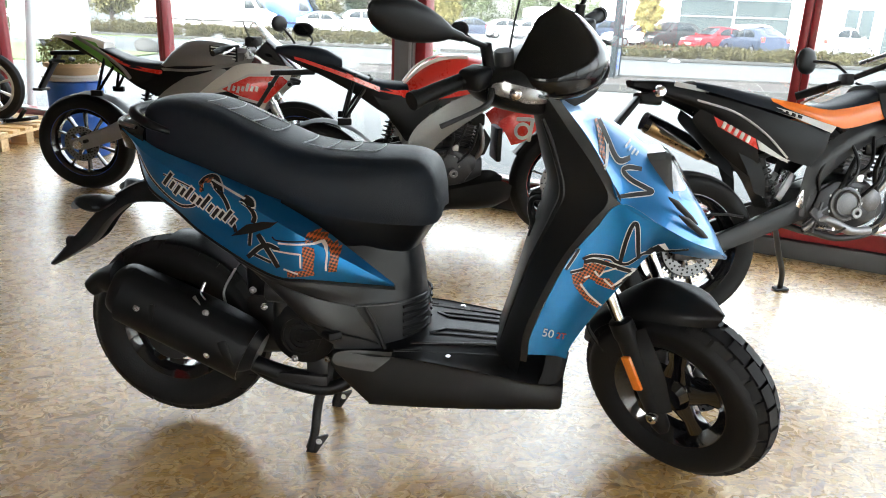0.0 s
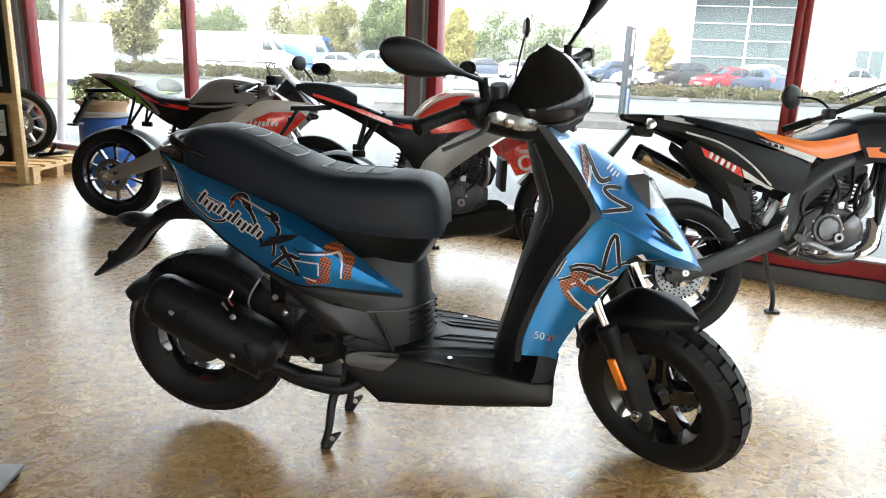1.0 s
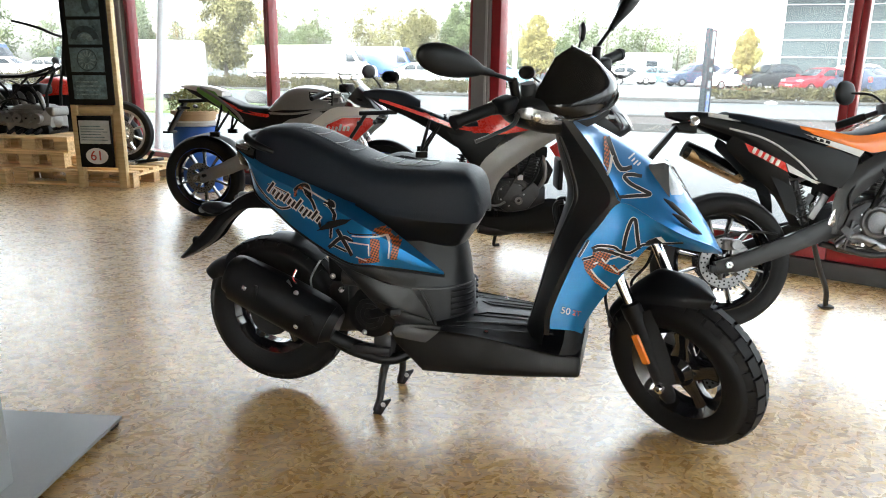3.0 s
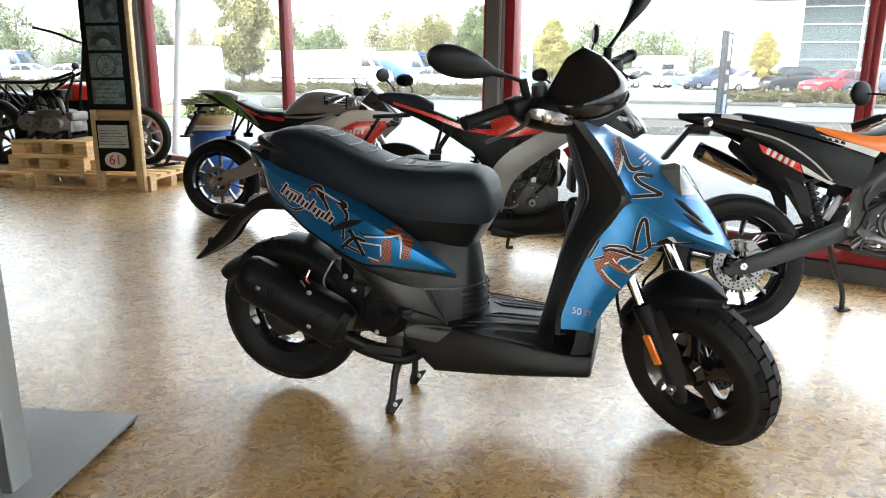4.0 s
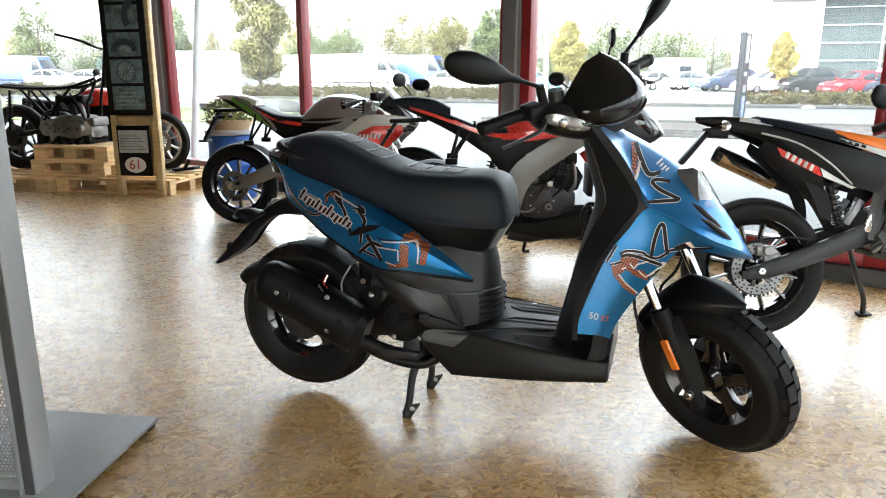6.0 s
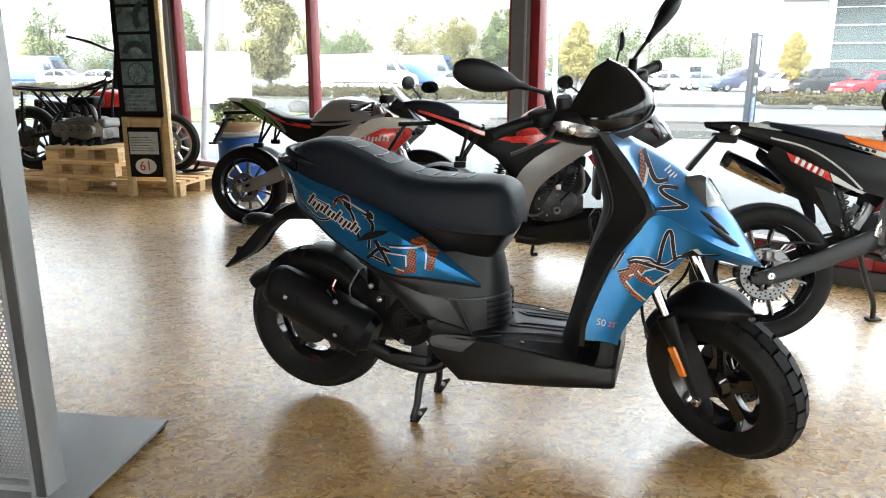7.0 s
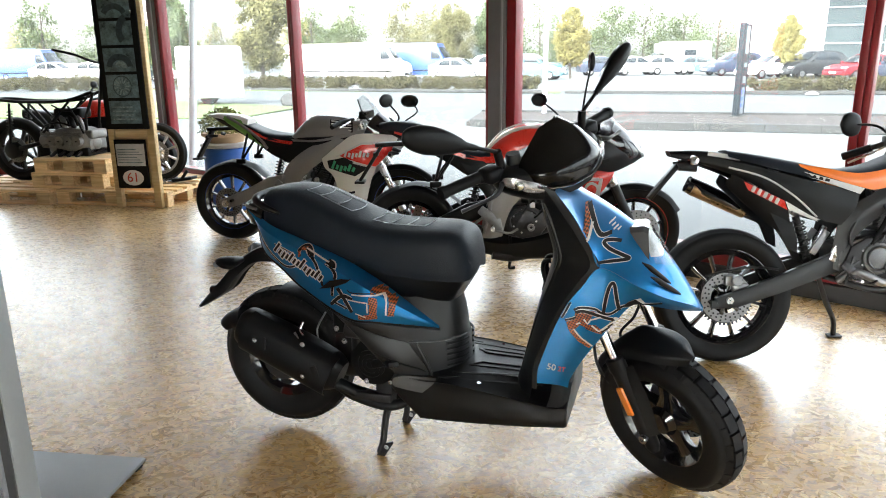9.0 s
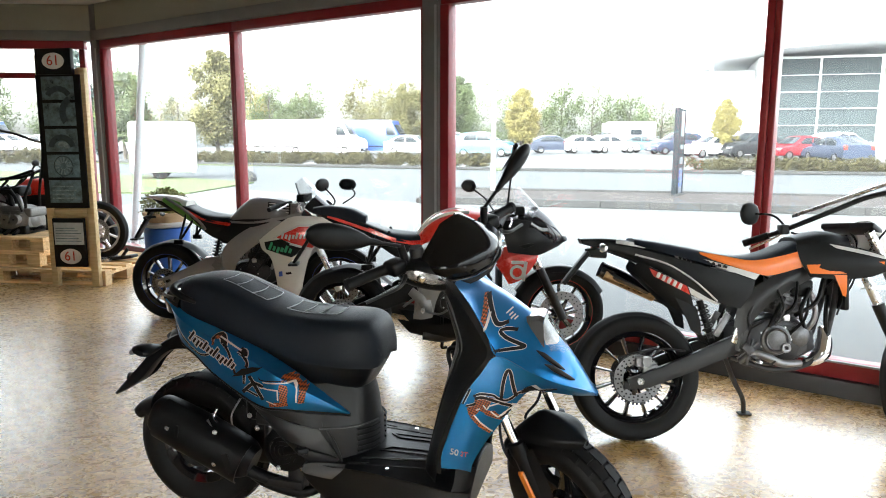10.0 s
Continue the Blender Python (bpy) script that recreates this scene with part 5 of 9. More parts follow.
for s in (-1, 1):
    ind = part("front_indicator", skin([[(0.545, s * 0.196, 1.055), (0.58, s * 0.186, 1.062), (0.625, s * 0.140, 1.040), (0.652, s * 0.088, 1.010)], [(0.545, s * 0.202, 1.044), (0.58, s * 0.194, 1.042), (0.627, s * 0.146, 1.022), (0.654, s * 0.088, 1.004)], [(0.552, s * 0.194, 1.031), (0.58, s * 0.186, 1.021), (0.625, s * 0.138, 1.006), (0.652, s * 0.086, 1.000)]], 18, 10), "lampwell", hb, "clear front indicator lens")
    part("indicator_cover", skin([[(0.543, s * 0.202, 1.059), (0.582, s * 0.192, 1.067), (0.629, s * 0.144, 1.044), (0.657, s * 0.088, 1.011)], [(0.541, s * 0.209, 1.044), (0.583, s * 0.202, 1.042), (0.633, s * 0.152, 1.022), (0.659, s * 0.09, 1.004)], [(0.549, s * 0.200, 1.028), (0.582, s * 0.192, 1.017), (0.629, s * 0.142, 1.002), (0.657, s * 0.086, 0.999)]], 18, 10), "lens", ind)
    part("bulb", loft([oval((0.598 + d, s * (0.176 + 0.6 * d), 1.036), r, r, (0.78, -s * 0.62, 0), (0, 0, 1), 18) for d, r in ((-0.004, 0.015), (0.006, 0.013), (0.009, 0.008), (0.010, 0.002))]), "chrome", ind)
    part("bar_end", tube([(0.525, s * 0.15, 1.055), (0.51, s * 0.21, 1.062), (0.49, s * 0.235, 1.062)], 0.018, 12, 8), "black", hb)
    grip = part("grip", tube([(0.495, s * 0.22, 1.064), (0.485, s * 0.29, 1.063), (0.474, s * 0.358, 1.060)], 0.0175, 16), "rubber", hb)
    part("grip_collar", tube([(0.4755, s * 0.348, 1.0605), (0.4735, s * 0.364, 1.0595)], 0.020, 16), "rubber", grip)
    part("switch_gear", box(0.485, 0.545, s * 0.175, s * 0.235, 1.045, 1.09, 0.012, 3), "black", hb)
    part("brake_lever", tube([(0.555, s * 0.20, 1.045), (0.572, s * 0.24, 1.03), (0.552, s * 0.295, 1.018), (0.533, s * 0.345, 1.010)], [0.008, 0.0065, 0.005, 0.006], 8, 20), "iron" if s < 0 else "ink", hb)
    part("mirror_boss", tube([(0.527, s * 0.172, 1.07), (0.527, s * 0.178, 1.115), (0.528, s * 0.182, 1.134)], 0.013, 12), "black", hb)
    part("mirror_stem", tube([(0.528, s * 0.180, 1.130), (0.527, s * 0.22, 1.152), (0.525, s * 0.265, 1.176)], 0.006, 10, 10), "black", hb)
    part("mirror_socket", tube([(0.526, s * 0.252, 1.169), (0.522, s * 0.292, 1.190)], [0.009, 0.013], 12), "black", hb)
part("reservoir", moved(turned([(0, 0.022), (0.020, 0.022), (0.023, 0.015), (0.023, -0.02), (0, -0.02)], 20, "Z"), at(0.535, -0.13, 1.088)), "anth", hb)


def mirror_head(m):
    rings = []
    for t, w, h in ((0, 0.012, 0.012), (0.03, 0.016, 0.024), (0.08, 0.022, 0.036), (0.13, 0.024, 0.040), (0.17, 0.021, 0.034), (0.195, 0.013, 0.022), (0.205, 0.005, 0.010)):
        rings.append(oval((0, t, 0), w, h, (1, 0, 0), (0, 0, 1), 20, 2.2))
    cols = [smooth_line([r[i] for r in rings], 24) for i in range(20)]
    head = part("mirror", moved(loft([[cols[i][j] for i in range(20)] for j in range(24)]), m), "black", hb, "black oval rear-view mirror")
    g = [Vector((-0.024, 0.105 + 0.078 * math.cos(a), 0.030 * math.sin(a))) for a in [2 * math.pi * k / 24 for k in range(24)]]
    bm = bmesh.new()
    bm.faces.new([bm.verts.new(m @ v) for v in g])
    part("mirror_glass", bm, mat("mirror_silver", (0.8, 0.8, 0.82), 0.03, metal=1.0, vary=0.02, rvary=0.01), head)


mirror_head(Matrix.Translation((0.523, 0.285, 1.186)) @ Matrix.Rotation(radians(7), 4, "Z") @ Matrix.Rotation(radians(26), 4, "X") @ Matrix.Rotation(radians(30), 4, "Y") @ Matrix.Diagonal((1, 0.9, 0.9, 1)))
mirror_head(Matrix.Diagonal((1, -1, 1, 1)) @ Matrix.Translation((0.523, 0.285, 1.186)) @ Matrix.Rotation(radians(7), 4, "Z") @ Matrix.Rotation(radians(26), 4, "X"))


# ---- motorcycles ----
def fork_leg(parent, a, b, r, mats=("black", "chrome")):
    a, b = Vector(a), Vector(b)
    part("slider", tube([a, a.lerp(b, 0.5)], r * 1.35, 12), mats[0], parent)
    part("fork_tube", tube([a.lerp(b, 0.48), b], r, 12), mats[1], parent)


def coil(a, b, r, wire, turns):
    """A wound spring from a to b."""
    a, b = Vector(a), Vector(b)
    d = (b - a).normalized()
    u = d.orthogonal().normalized()
    v = d.cross(u)
    n = turns * 10
    return tube([a.lerp(b, k / n) + (u * math.cos(k * math.pi / 5) + v * math.sin(k * math.pi / 5)) * r for k in range(n + 1)], wire, 6, n + 1)


def engine_block(parent, x, z, metal="iron"):
    """A small single: crankcase, clutch cover with bolts, finned barrel and pipes, centred on x and z."""
    e = new("engine")
    e.parent, e.matrix_local = parent, at(x, 0, z)
    part("crankcase", halves([[(-0.17, 0, 0.05), (-0.17, 0.07, 0.04), (-0.17, 0.08, -0.06), (-0.17, 0, -0.08)], [(-0.05, 0, 0.09), (-0.05, 0.10, 0.07), (-0.05, 0.11, -0.09), (-0.05, 0, -0.12)],
                              [(0.08, 0, 0.10), (0.08, 0.10, 0.08), (0.08, 0.11, -0.08), (0.08, 0, -0.11)], [(0.19, 0, 0.04), (0.19, 0.06, 0.03), (0.19, 0.07, -0.05), (0.19, 0, -0.06)]], 20, 14), "iron", e)
    for s in (-1, 1):
        if metal == "alu":
            part("engine_cover", moved(turned([(0, s * 0.03), (0.035, s * 0.03), (0.066, s * 0.022), (0.074, s * 0.008), (0.074, 0)], 30), at(-0.01, s * 0.108, 0)), "casting", e)
            part("cover_ring", moved(turned([(0.044, s * 0.031), (0.050, s * 0.035), (0.056, s * 0.029), (0.050, s * 0.020), (0.044, s * 0.031)], 30), at(-0.01, s * 0.108, 0)), "casting", e)
            part("gear_case", prism([(-0.17, -0.05), (-0.165, 0.03), (-0.10, 0.075), (-0.02, 0.10), (0.09, 0.075), (0.15, 0.02), (0.14, -0.055), (0.06, -0.10), (-0.09, -0.09)], s * 0.092, s * 0.110, 0.008), "cast", e)
        else:
            part("clutch_housing", prism([(-0.125, -0.055), (-0.135, 0.025), (-0.075, 0.085), (0.02, 0.098), (0.10, 0.055), (0.135, -0.02), (0.085, -0.090), (-0.03, -0.110)], s * 0.095, s * 0.122, 0.012), metal, e)
            part("housing_ridge", tube([(-0.09, s * 0.124, -0.035), (-0.095, s * 0.124, 0.02), (-0.05, s * 0.124, 0.06), (0.02, s * 0.124, 0.068), (0.075, s * 0.124, 0.035)], 0.006, 8, 24), metal, e)
            part("starter_motor", tube([(-0.02, s * 0.06, 0.125), (0.06, s * 0.085, 0.125)], 0.028, 14), metal, e)
            part("frame_lug", prism([(0.10, 0.03), (0.20, 0.06), (0.23, 0.14), (0.19, 0.20), (0.14, 0.12)], s * 0.075, s * 0.09, 0.006), "ink", e)
            part("ignition_coil", box(0.12, 0.19, s * 0.055, s * 0.095, 0.21, 0.275, 0.01), "ink", e)
        part("engine_cover", moved(turned([(0, s * 0.022), (0.04, s * 0.02), (0.052, s * 0.01), (0.052, 0)], 24), at(0.10, s * 0.10, 0.015)), "casting" if metal == "alu" else metal, e)
        for k in range(7):
            a = 2 * math.pi * k / 7
            part("bolt", moved(disc(0.006, -0.006, 0.006, 0, 8), at(-0.01 + 0.07 * math.cos(a), s * 0.118, 0.07 * math.sin(a))), "steel", e)
        part("oil_cap", moved(disc(0.022, -0.01, 0.01, 0.010, 18), at(0.03, s * 0.135, -0.035)), "alu", e)
    brl = part("barrel", moved(box(-0.06, 0.06, -0.07, 0.07, 0, 0.14, 0.01), at(0.06, 0, 0.10, 0, 12, 0)), "casting" if metal == "alu" else "iron", e)
    for k in range(8):
        part("fin", moved(box(-0.075, 0.075, -0.082, 0.082, 0.0, 0.006, 0.002, 1), at(0.06 + 0.004 * k, 0, 0.10 + 0.017 * k, 0, 12, 0)), "casting" if metal == "alu" else "iron", brl)
    part("cylinder_head", moved(box(-0.08, 0.075, -0.085, 0.085, 0, 0.07, 0.015), at(0.095, 0, 0.238, 0, 12, 0)), "alu", e)
    part("carburettor", joined(moved(disc(0.028, -0.045, 0.045, 0, 16), at(-0.03, -0.02, 0.20, 0, 0, 90)), box(-0.055, 0.0, -0.05, 0.01, 0.13, 0.19, 0.008)), "alu", e)
    part("intake_hose", tube([(-0.06, -0.02, 0.20), (-0.12, -0.02, 0.23), (-0.16, -0.02, 0.26)], 0.03, 12, 8), "ink", e)
    for k, pts in enumerate((((-0.02, -0.12, 0.05), (0.02, -0.14, 0.14), (0.0, -0.10, 0.24), (-0.04, -0.05, 0.30)), ((0.05, -0.12, 0.02), (0.12, -0.13, 0.10), (0.16, -0.09, 0.22)), ((-0.1, -0.1, 0.02), (-0.13, -0.12, 0.10), (-0.08, -0.1, 0.2)), ((0.0, -0.13, 0.1), (0.06, -0.15, 0.16), (0.1, -0.1, 0.26)))):
        part("hose", tube(pts, 0.007, 8, 16), "ink" if k % 2 else "iron", e)
    for s in (-1, 1):
        part("side_cover", prism([(-0.15, -0.03), (-0.12, 0.05), (-0.06, 0.085), (0.0, 0.09), (-0.02, 0.03), (-0.07, -0.05), (-0.12, -0.07)], s * 0.100, s * 0.122, 0.006), "iron", e)
        part("cable_clip", box(0.02, 0.05, s * 0.11, s * 0.135, 0.085, 0.115, 0.004), "steel", e)
        part("coolant_pipe", tube([(0.14, s * 0.07, 0.02), (0.18, s * 0.10, 0.10), (0.17, s * 0.09, 0.20), (0.14, s * 0.06, 0.27)], 0.013, 10, 16), "alu", e)
        part("link_plate", bar((-0.19, s * 0.09, -0.02), (-0.14, s * 0.10, 0.12), 0.02, 0.03, 0.004), "steel", e)
    return e


def leg_rest(parent, x, z, s, metal="alu", k=1.0):
    r = new("footrest")
    r.parent = parent
    r.matrix_local = Matrix.Translation((x * (1 - k), 0, z * (1 - k))) @ Matrix.Diagonal((k, 1, k, 1))
    part("bracket", prism([(x - 0.09, z + 0.06), (x - 0.06, z + 0.10), (x + 0.05, z + 0.02), (x + 0.06, z - 0.05), (x + 0.02, z - 0.06), (x - 0.03, z + 0.0)], s * 0.135, s * 0.147, 0.003), metal, r)
    part("brace", joined(bar((x - 0.12, s * 0.14, z - 0.02), (x + 0.04, s * 0.14, z + 0.10), 0.008, 0.016, 0.002), bar((x - 0.05, s * 0.14, z - 0.07), (x, s * 0.14, z + 0.13), 0.008, 0.016, 0.002)), metal, r)
    part("peg", tube([(x, s * 0.14, z - 0.03), (x, s * 0.22, z - 0.03)], 0.012, 10), "steel", r)
    part("pedal", tube([(x + 0.02, s * 0.155, z - 0.05), (x + 0.10, s * 0.165, z - 0.06), (x + 0.15, s * 0.165, z - 0.035)], 0.007, 8, 10), metal, r)


def small_mirror(parent, p0, p1, p2, w, h, turn=0):
    """A mirror on a bent stem from p0 over p1 to the head at p2."""
    mm = part("mirror_stem", tube([p0, p1, p2], 0.006, 8, 14), "ink", parent)
    rings = [oval((0, y, 0), 0.018 * k, 1.0 * h * k, (1, 0, 0), (0, 0, 1), 16) for y, k in ((-w, 0.25), (-w * 0.7, 0.8), (0, 1.0), (w * 0.7, 0.8), (w, 0.25))]
    cols = [smooth_line([r[i] for r in rings], 14) for i in range(16)]
    m = Matrix.Translation(p2) @ Matrix.Rotation(radians(turn), 4, "Z")
    head = part("mirror", moved(loft([[cols[i][j] for i in range(16)] for j in range(14)]), m), "ink", parent)
    bm = bmesh.new()
    bm.faces.new([bm.verts.new(m @ Vector((-0.0185, w * 0.8 * math.cos(a), h * 0.75 * math.sin(a)))) for a in [2 * math.pi * k / 20 for k in range(20)]])
    part("mirror_glass", bm, "gloss", head)


def decal(parent, outline, y, material, name="decal"):
    """A thin foil shape on a side, from (x, z) points."""
    part(name, prism(outline, y - 0.0012, y + 0.0012), material, parent, smooth=0)


M["white"] = mat("white_bodywork", (0.60, 0.58, 0.54), 0.30, coat=0.4, vary=0.05)
M["silver"] = mat("silver_frame", (0.25, 0.246, 0.24), 0.40, metal=0.45, vary=0.08)
M["scarlet"] = mat("red_bodywork", (0.62, 0.028, 0.018), 0.28, coat=0.4, vary=0.06)
M["green"] = mat("green_bodywork", (0.13, 0.36, 0.06), 0.3, coat=0.4, vary=0.08)
M["lime"] = mat("green_foil", (0.03, 0.30, 0.13), 0.35)
M["hot"] = mat("orange_bodywork", (0.75, 0.17, 0.015), 0.33, coat=0.3, vary=0.06)
M["bluerim"] = mat("blue_rim_stripe", (0.03, 0.09, 0.5), 0.3, coat=0.4)
M["fork"] = mat("gold_fork", (0.45, 0.33, 0.13), 0.3, metal=0.9)
M["screen"] = clear("clear_screen", (1.0, 1.0, 1.0), thin=0.92, rough=0.02, veil=0.12)
M["cast"] = mat("dark_cast_metal", (0.055, 0.055, 0.058), 0.42, metal=0.6, vary=0.3, bump=0.3, bump_scale=90)
M["casting"] = mat("grey_cast_engine", (0.115, 0.115, 0.118), 0.40, metal=0.8, vary=0.35, scale=12, bump=0.35, bump_scale=70)
M["matgrey"] = mat("matt_grey_bodywork", (0.17, 0.16, 0.155), 0.42, vary=0.08)


def sport_bike(m, label, full):
    """A small faired sports motorcycle; full: white full fairing, else black half fairing with a red tank."""
    b = thing("motorcycle", m, label, "motorcycle", group="motorcycles on show")
    rimc = "gloss"
    wheel(b, at(0, 0, 0.302), 0.302, 0.213, 0.125, 10, rimc, disc_r=0.11, disc_y=-0.075, spoke_w=0.013, lip="bluerim" if full else "")
    wheel(b, at(1.352, 0, 0.306) @ pose(0, 0, 0, 0, 0, 0 if full else 10), 0.306, 0.218, 0.105, 10, rimc, disc_r=0.15, disc_y=-0.06, spoke_w=0.013, lip="bluerim" if full else "scarlet")
    arm_mat = "silver" if full else "black"
    for s in (-1, 1):
        part("swingarm", loft([oval((x, s * y, z), 0.022, h, (0, 1, 0), (-0.3, 0, 1), 14, 3) for x, y, z, h in ((-0.05, 0.105, 0.30, 0.028), (0.03, 0.105, 0.312, 0.040), (0.22, 0.10, 0.385, 0.048), (0.36, 0.095, 0.45, 0.055), (0.47, 0.085, 0.475, 0.050))]), arm_mat, b)
        part("axle_block", moved(disc(0.028, s * 0.10, s * 0.135, 0.008, 18), at(0, 0, 0.302)), "steel", b)
        part("frame_spar", skin([[(0.44, s * 0.125, 0.30), (0.46, s * 0.135, 0.44), (0.52, s * 0.142, 0.60), (0.68, s * 0.150, 0.725), (0.88, s * 0.140, 0.815), (1.06, s * 0.09, 0.875)],
                                 [(0.50, s * 0.138, 0.30), (0.53, s * 0.148, 0.43), (0.585, s * 0.156, 0.555), (0.72, s * 0.162, 0.665), (0.90, s * 0.150, 0.765), (1.08, s * 0.095, 0.835)],
                                 [(0.56, s * 0.125, 0.31), (0.585, s * 0.135, 0.42), (0.635, s * 0.144, 0.515), (0.75, s * 0.150, 0.61), (0.92, s * 0.140, 0.72), (1.10, s * 0.09, 0.80)]], 30, 9), "silver", b)
        fork_leg(b, (1.37, s * 0.095, 0.29), (1.06, s * 0.095, 0.93), 0.020, ("iron" if not full else "steel", "steel"))
        part("strut", joined(tube([(0.30, s * 0.10, 0.84), (0.17, s * 0.13, 0.64)], 0.009, 8), tube([(0.22, s * 0.10, 0.86), (0.16, s * 0.13, 0.63)], 0.009, 8)), "ink", b)
        part("rear_peg", box(0.13, 0.20, s * 0.13, s * 0.16, 0.61, 0.645, 0.006), "ink", b)
        leg_rest(b, 0.50, 0.40, s)
        # clip-on bar
        part("clip_on", tube([(1.02, s * 0.09, 0.93), (0.98, s * 0.20, 0.925), (0.945, s * 0.31, 0.90)], 0.012, 10), "ink", b)
        part("grip", tube([(0.975, s * 0.215, 0.922), (0.942, s * 0.325, 0.897)], 0.017, 12), "rubber", b)
        part("lever", tube([(1.03, s * 0.19, 0.925), (1.02, s * 0.26, 0.91), (1.0, s * 0.33, 0.895)], 0.006, 8, 10), "steel", b)
        if full:
            small_mirror(b, (1.33, s * 0.18, 0.90), (1.40, s * 0.27, 0.965), (1.33, s * 0.32, 1.075 if s < 0 else 1.035), 0.070, 0.045, -20 if s < 0 else 82)
        elif s > 0:
            small_mirror(b, (0.95, s * 0.18, 0.94), (0.90, s * 0.27, 1.01), (0.80, s * 0.31, 1.085), 0.065, 0.042, s * 40)
        part("indicator", tube([(-0.06, s * 0.05, 0.80), (-0.10, s * 0.10, 0.805), (-0.10, s * 0.14, 0.80)], [0.008, 0.014, 0.010], 10, 8), "ink", b)
    # bodywork: tail, seats, tank
    tail = part("tail_unit", halves([[(0.52, 0, 0.77), (0.52, 0.09, 0.765), (0.52, 0.115, 0.72), (0.52, 0.10, 0.63)], [(0.38, 0, 0.805), (0.38, 0.10, 0.80), (0.38, 0.125, 0.765), (0.38, 0.11, 0.66)],
                                     [(0.24, 0, 0.855), (0.24, 0.09, 0.85), (0.24, 0.11, 0.815), (0.24, 0.095, 0.745)], [(0.08, 0, 0.915), (0.08, 0.07, 0.91), (0.08, 0.09, 0.88), (0.08, 0.07, 0.83)],
                                     [(-0.06, 0, 0.945), (-0.06, 0.05, 0.94), (-0.06, 0.06, 0.92), (-0.06, 0.045, 0.89)], [(-0.15, 0, 0.955), (-0.15, 0.02, 0.953), (-0.15, 0.025, 0.945), (-0.15, 0.02, 0.94)]], 26, 26), "black", b, "pointed tail unit")
    for s in (-1, 1):
        if full:
            part("tail_side", skin([[(-0.155, s * 0.022, 0.955), (0.0, s * 0.070, 0.945), (0.12, s * 0.10, 0.92)], [(-0.12, s * 0.03, 0.94), (0.02, s * 0.085, 0.90), (0.20, s * 0.118, 0.82)], [(0.05, s * 0.065, 0.875), (0.16, s * 0.10, 0.80), (0.30, s * 0.118, 0.725)]], 14, 10), "green" , b)
            part("tail_edge", tube([(0.0, s * 0.075, 0.945), (0.14, s * 0.108, 0.875), (0.27, s * 0.122, 0.785), (0.32, s * 0.12, 0.72)], 0.011, 8, 14), "matgrey", b)
        else:
            part("tail_stripe", skin([[(-0.08, s * 0.058, 0.935), (0.15, s * 0.105, 0.865), (0.34, s * 0.128, 0.80)], [(-0.08, s * 0.06, 0.918), (0.15, s * 0.108, 0.845), (0.34, s * 0.130, 0.775)]], 12, 3), "scarlet", b)
        part("seat_stripe", skin([[(0.17, s * 0.098, 0.865), (0.34, s * 0.122, 0.80), (0.55, s * 0.122, 0.770)], [(0.20, s * 0.112, 0.835), (0.34, s * 0.130, 0.78), (0.50, s * 0.126, 0.752)]], 12, 3), "scarlet", b)
    part("rider_seat", halves([[(0.165, 0, 0.868), (0.165, 0.07, 0.862), (0.165, 0.09, 0.84)], [(0.24, 0, 0.845), (0.24, 0.10, 0.838), (0.24, 0.118, 0.80)], [(0.38, 0, 0.822), (0.38, 0.10, 0.816), (0.38, 0.13, 0.78)], [(0.50, 0, 0.815), (0.50, 0.08, 0.81), (0.50, 0.105, 0.77)]], 18, 16), "seat", b)
    part("pillion_seat", halves([[(0.155, 0, 0.925), (0.155, 0.06, 0.918), (0.155, 0.08, 0.87)], [(0.06, 0, 0.972 if not full else 0.955), (0.06, 0.06, 0.962 if not full else 0.945), (0.06, 0.085, 0.90)], [(-0.08, 0, 0.985 if not full else 0.965), (-0.08, 0.05, 0.978 if not full else 0.955), (-0.08, 0.06, 0.93)], [(-0.17, 0, 0.975 if not full else 0.958), (-0.17, 0.03, 0.968 if not full else 0.955), (-0.17, 0.04, 0.945)]], 18, 16), "seat" if not full else "white", b)
    tank_col = "matgrey" if full else "scarlet"
    foot = (0.785, 0.80, 0.81, 0.815, 0.825, 0.84) if full else (0.74, 0.74, 0.75, 0.77, 0.80, 0.82)
    part("tank", halves([[(0.46, 0, 0.80), (0.46, 0.05, 0.80), (0.46, 0.08, 0.795 if full else 0.775), (0.47, 0.09, foot[0])], [(0.53, 0, 0.885), (0.53, 0.07, 0.875), (0.53, 0.12, 0.84), (0.54, 0.135, foot[1])], [(0.62, 0, 0.945), (0.62, 0.09, 0.93), (0.62, 0.15, 0.865), (0.63, 0.16, foot[2])],
                         [(0.74, 0, 0.965), (0.74, 0.10, 0.948), (0.74, 0.16, 0.88), (0.75, 0.165, foot[3])], [(0.86, 0, 0.955), (0.86, 0.09, 0.935), (0.86, 0.15, 0.875), (0.87, 0.155, foot[4])], [(0.98, 0, 0.91), (0.98, 0.07, 0.90), (0.98, 0.11, 0.865), (0.98, 0.115, foot[5])]], 30, 30), tank_col, b, "matt grey fuel tank" if full else "red and white fuel tank")
    if full:
        part("tank_base", halves([[(0.30, 0, 0.80), (0.30, 0.10, 0.79), (0.34, 0.115, 0.70)], [(0.46, 0, 0.80), (0.46, 0.11, 0.79), (0.46, 0.13, 0.62)], [(0.70, 0, 0.81), (0.70, 0.145, 0.80), (0.70, 0.14, 0.70)], [(0.95, 0, 0.83), (0.95, 0.12, 0.82), (0.95, 0.11, 0.76)]], 20, 18), "black", b)
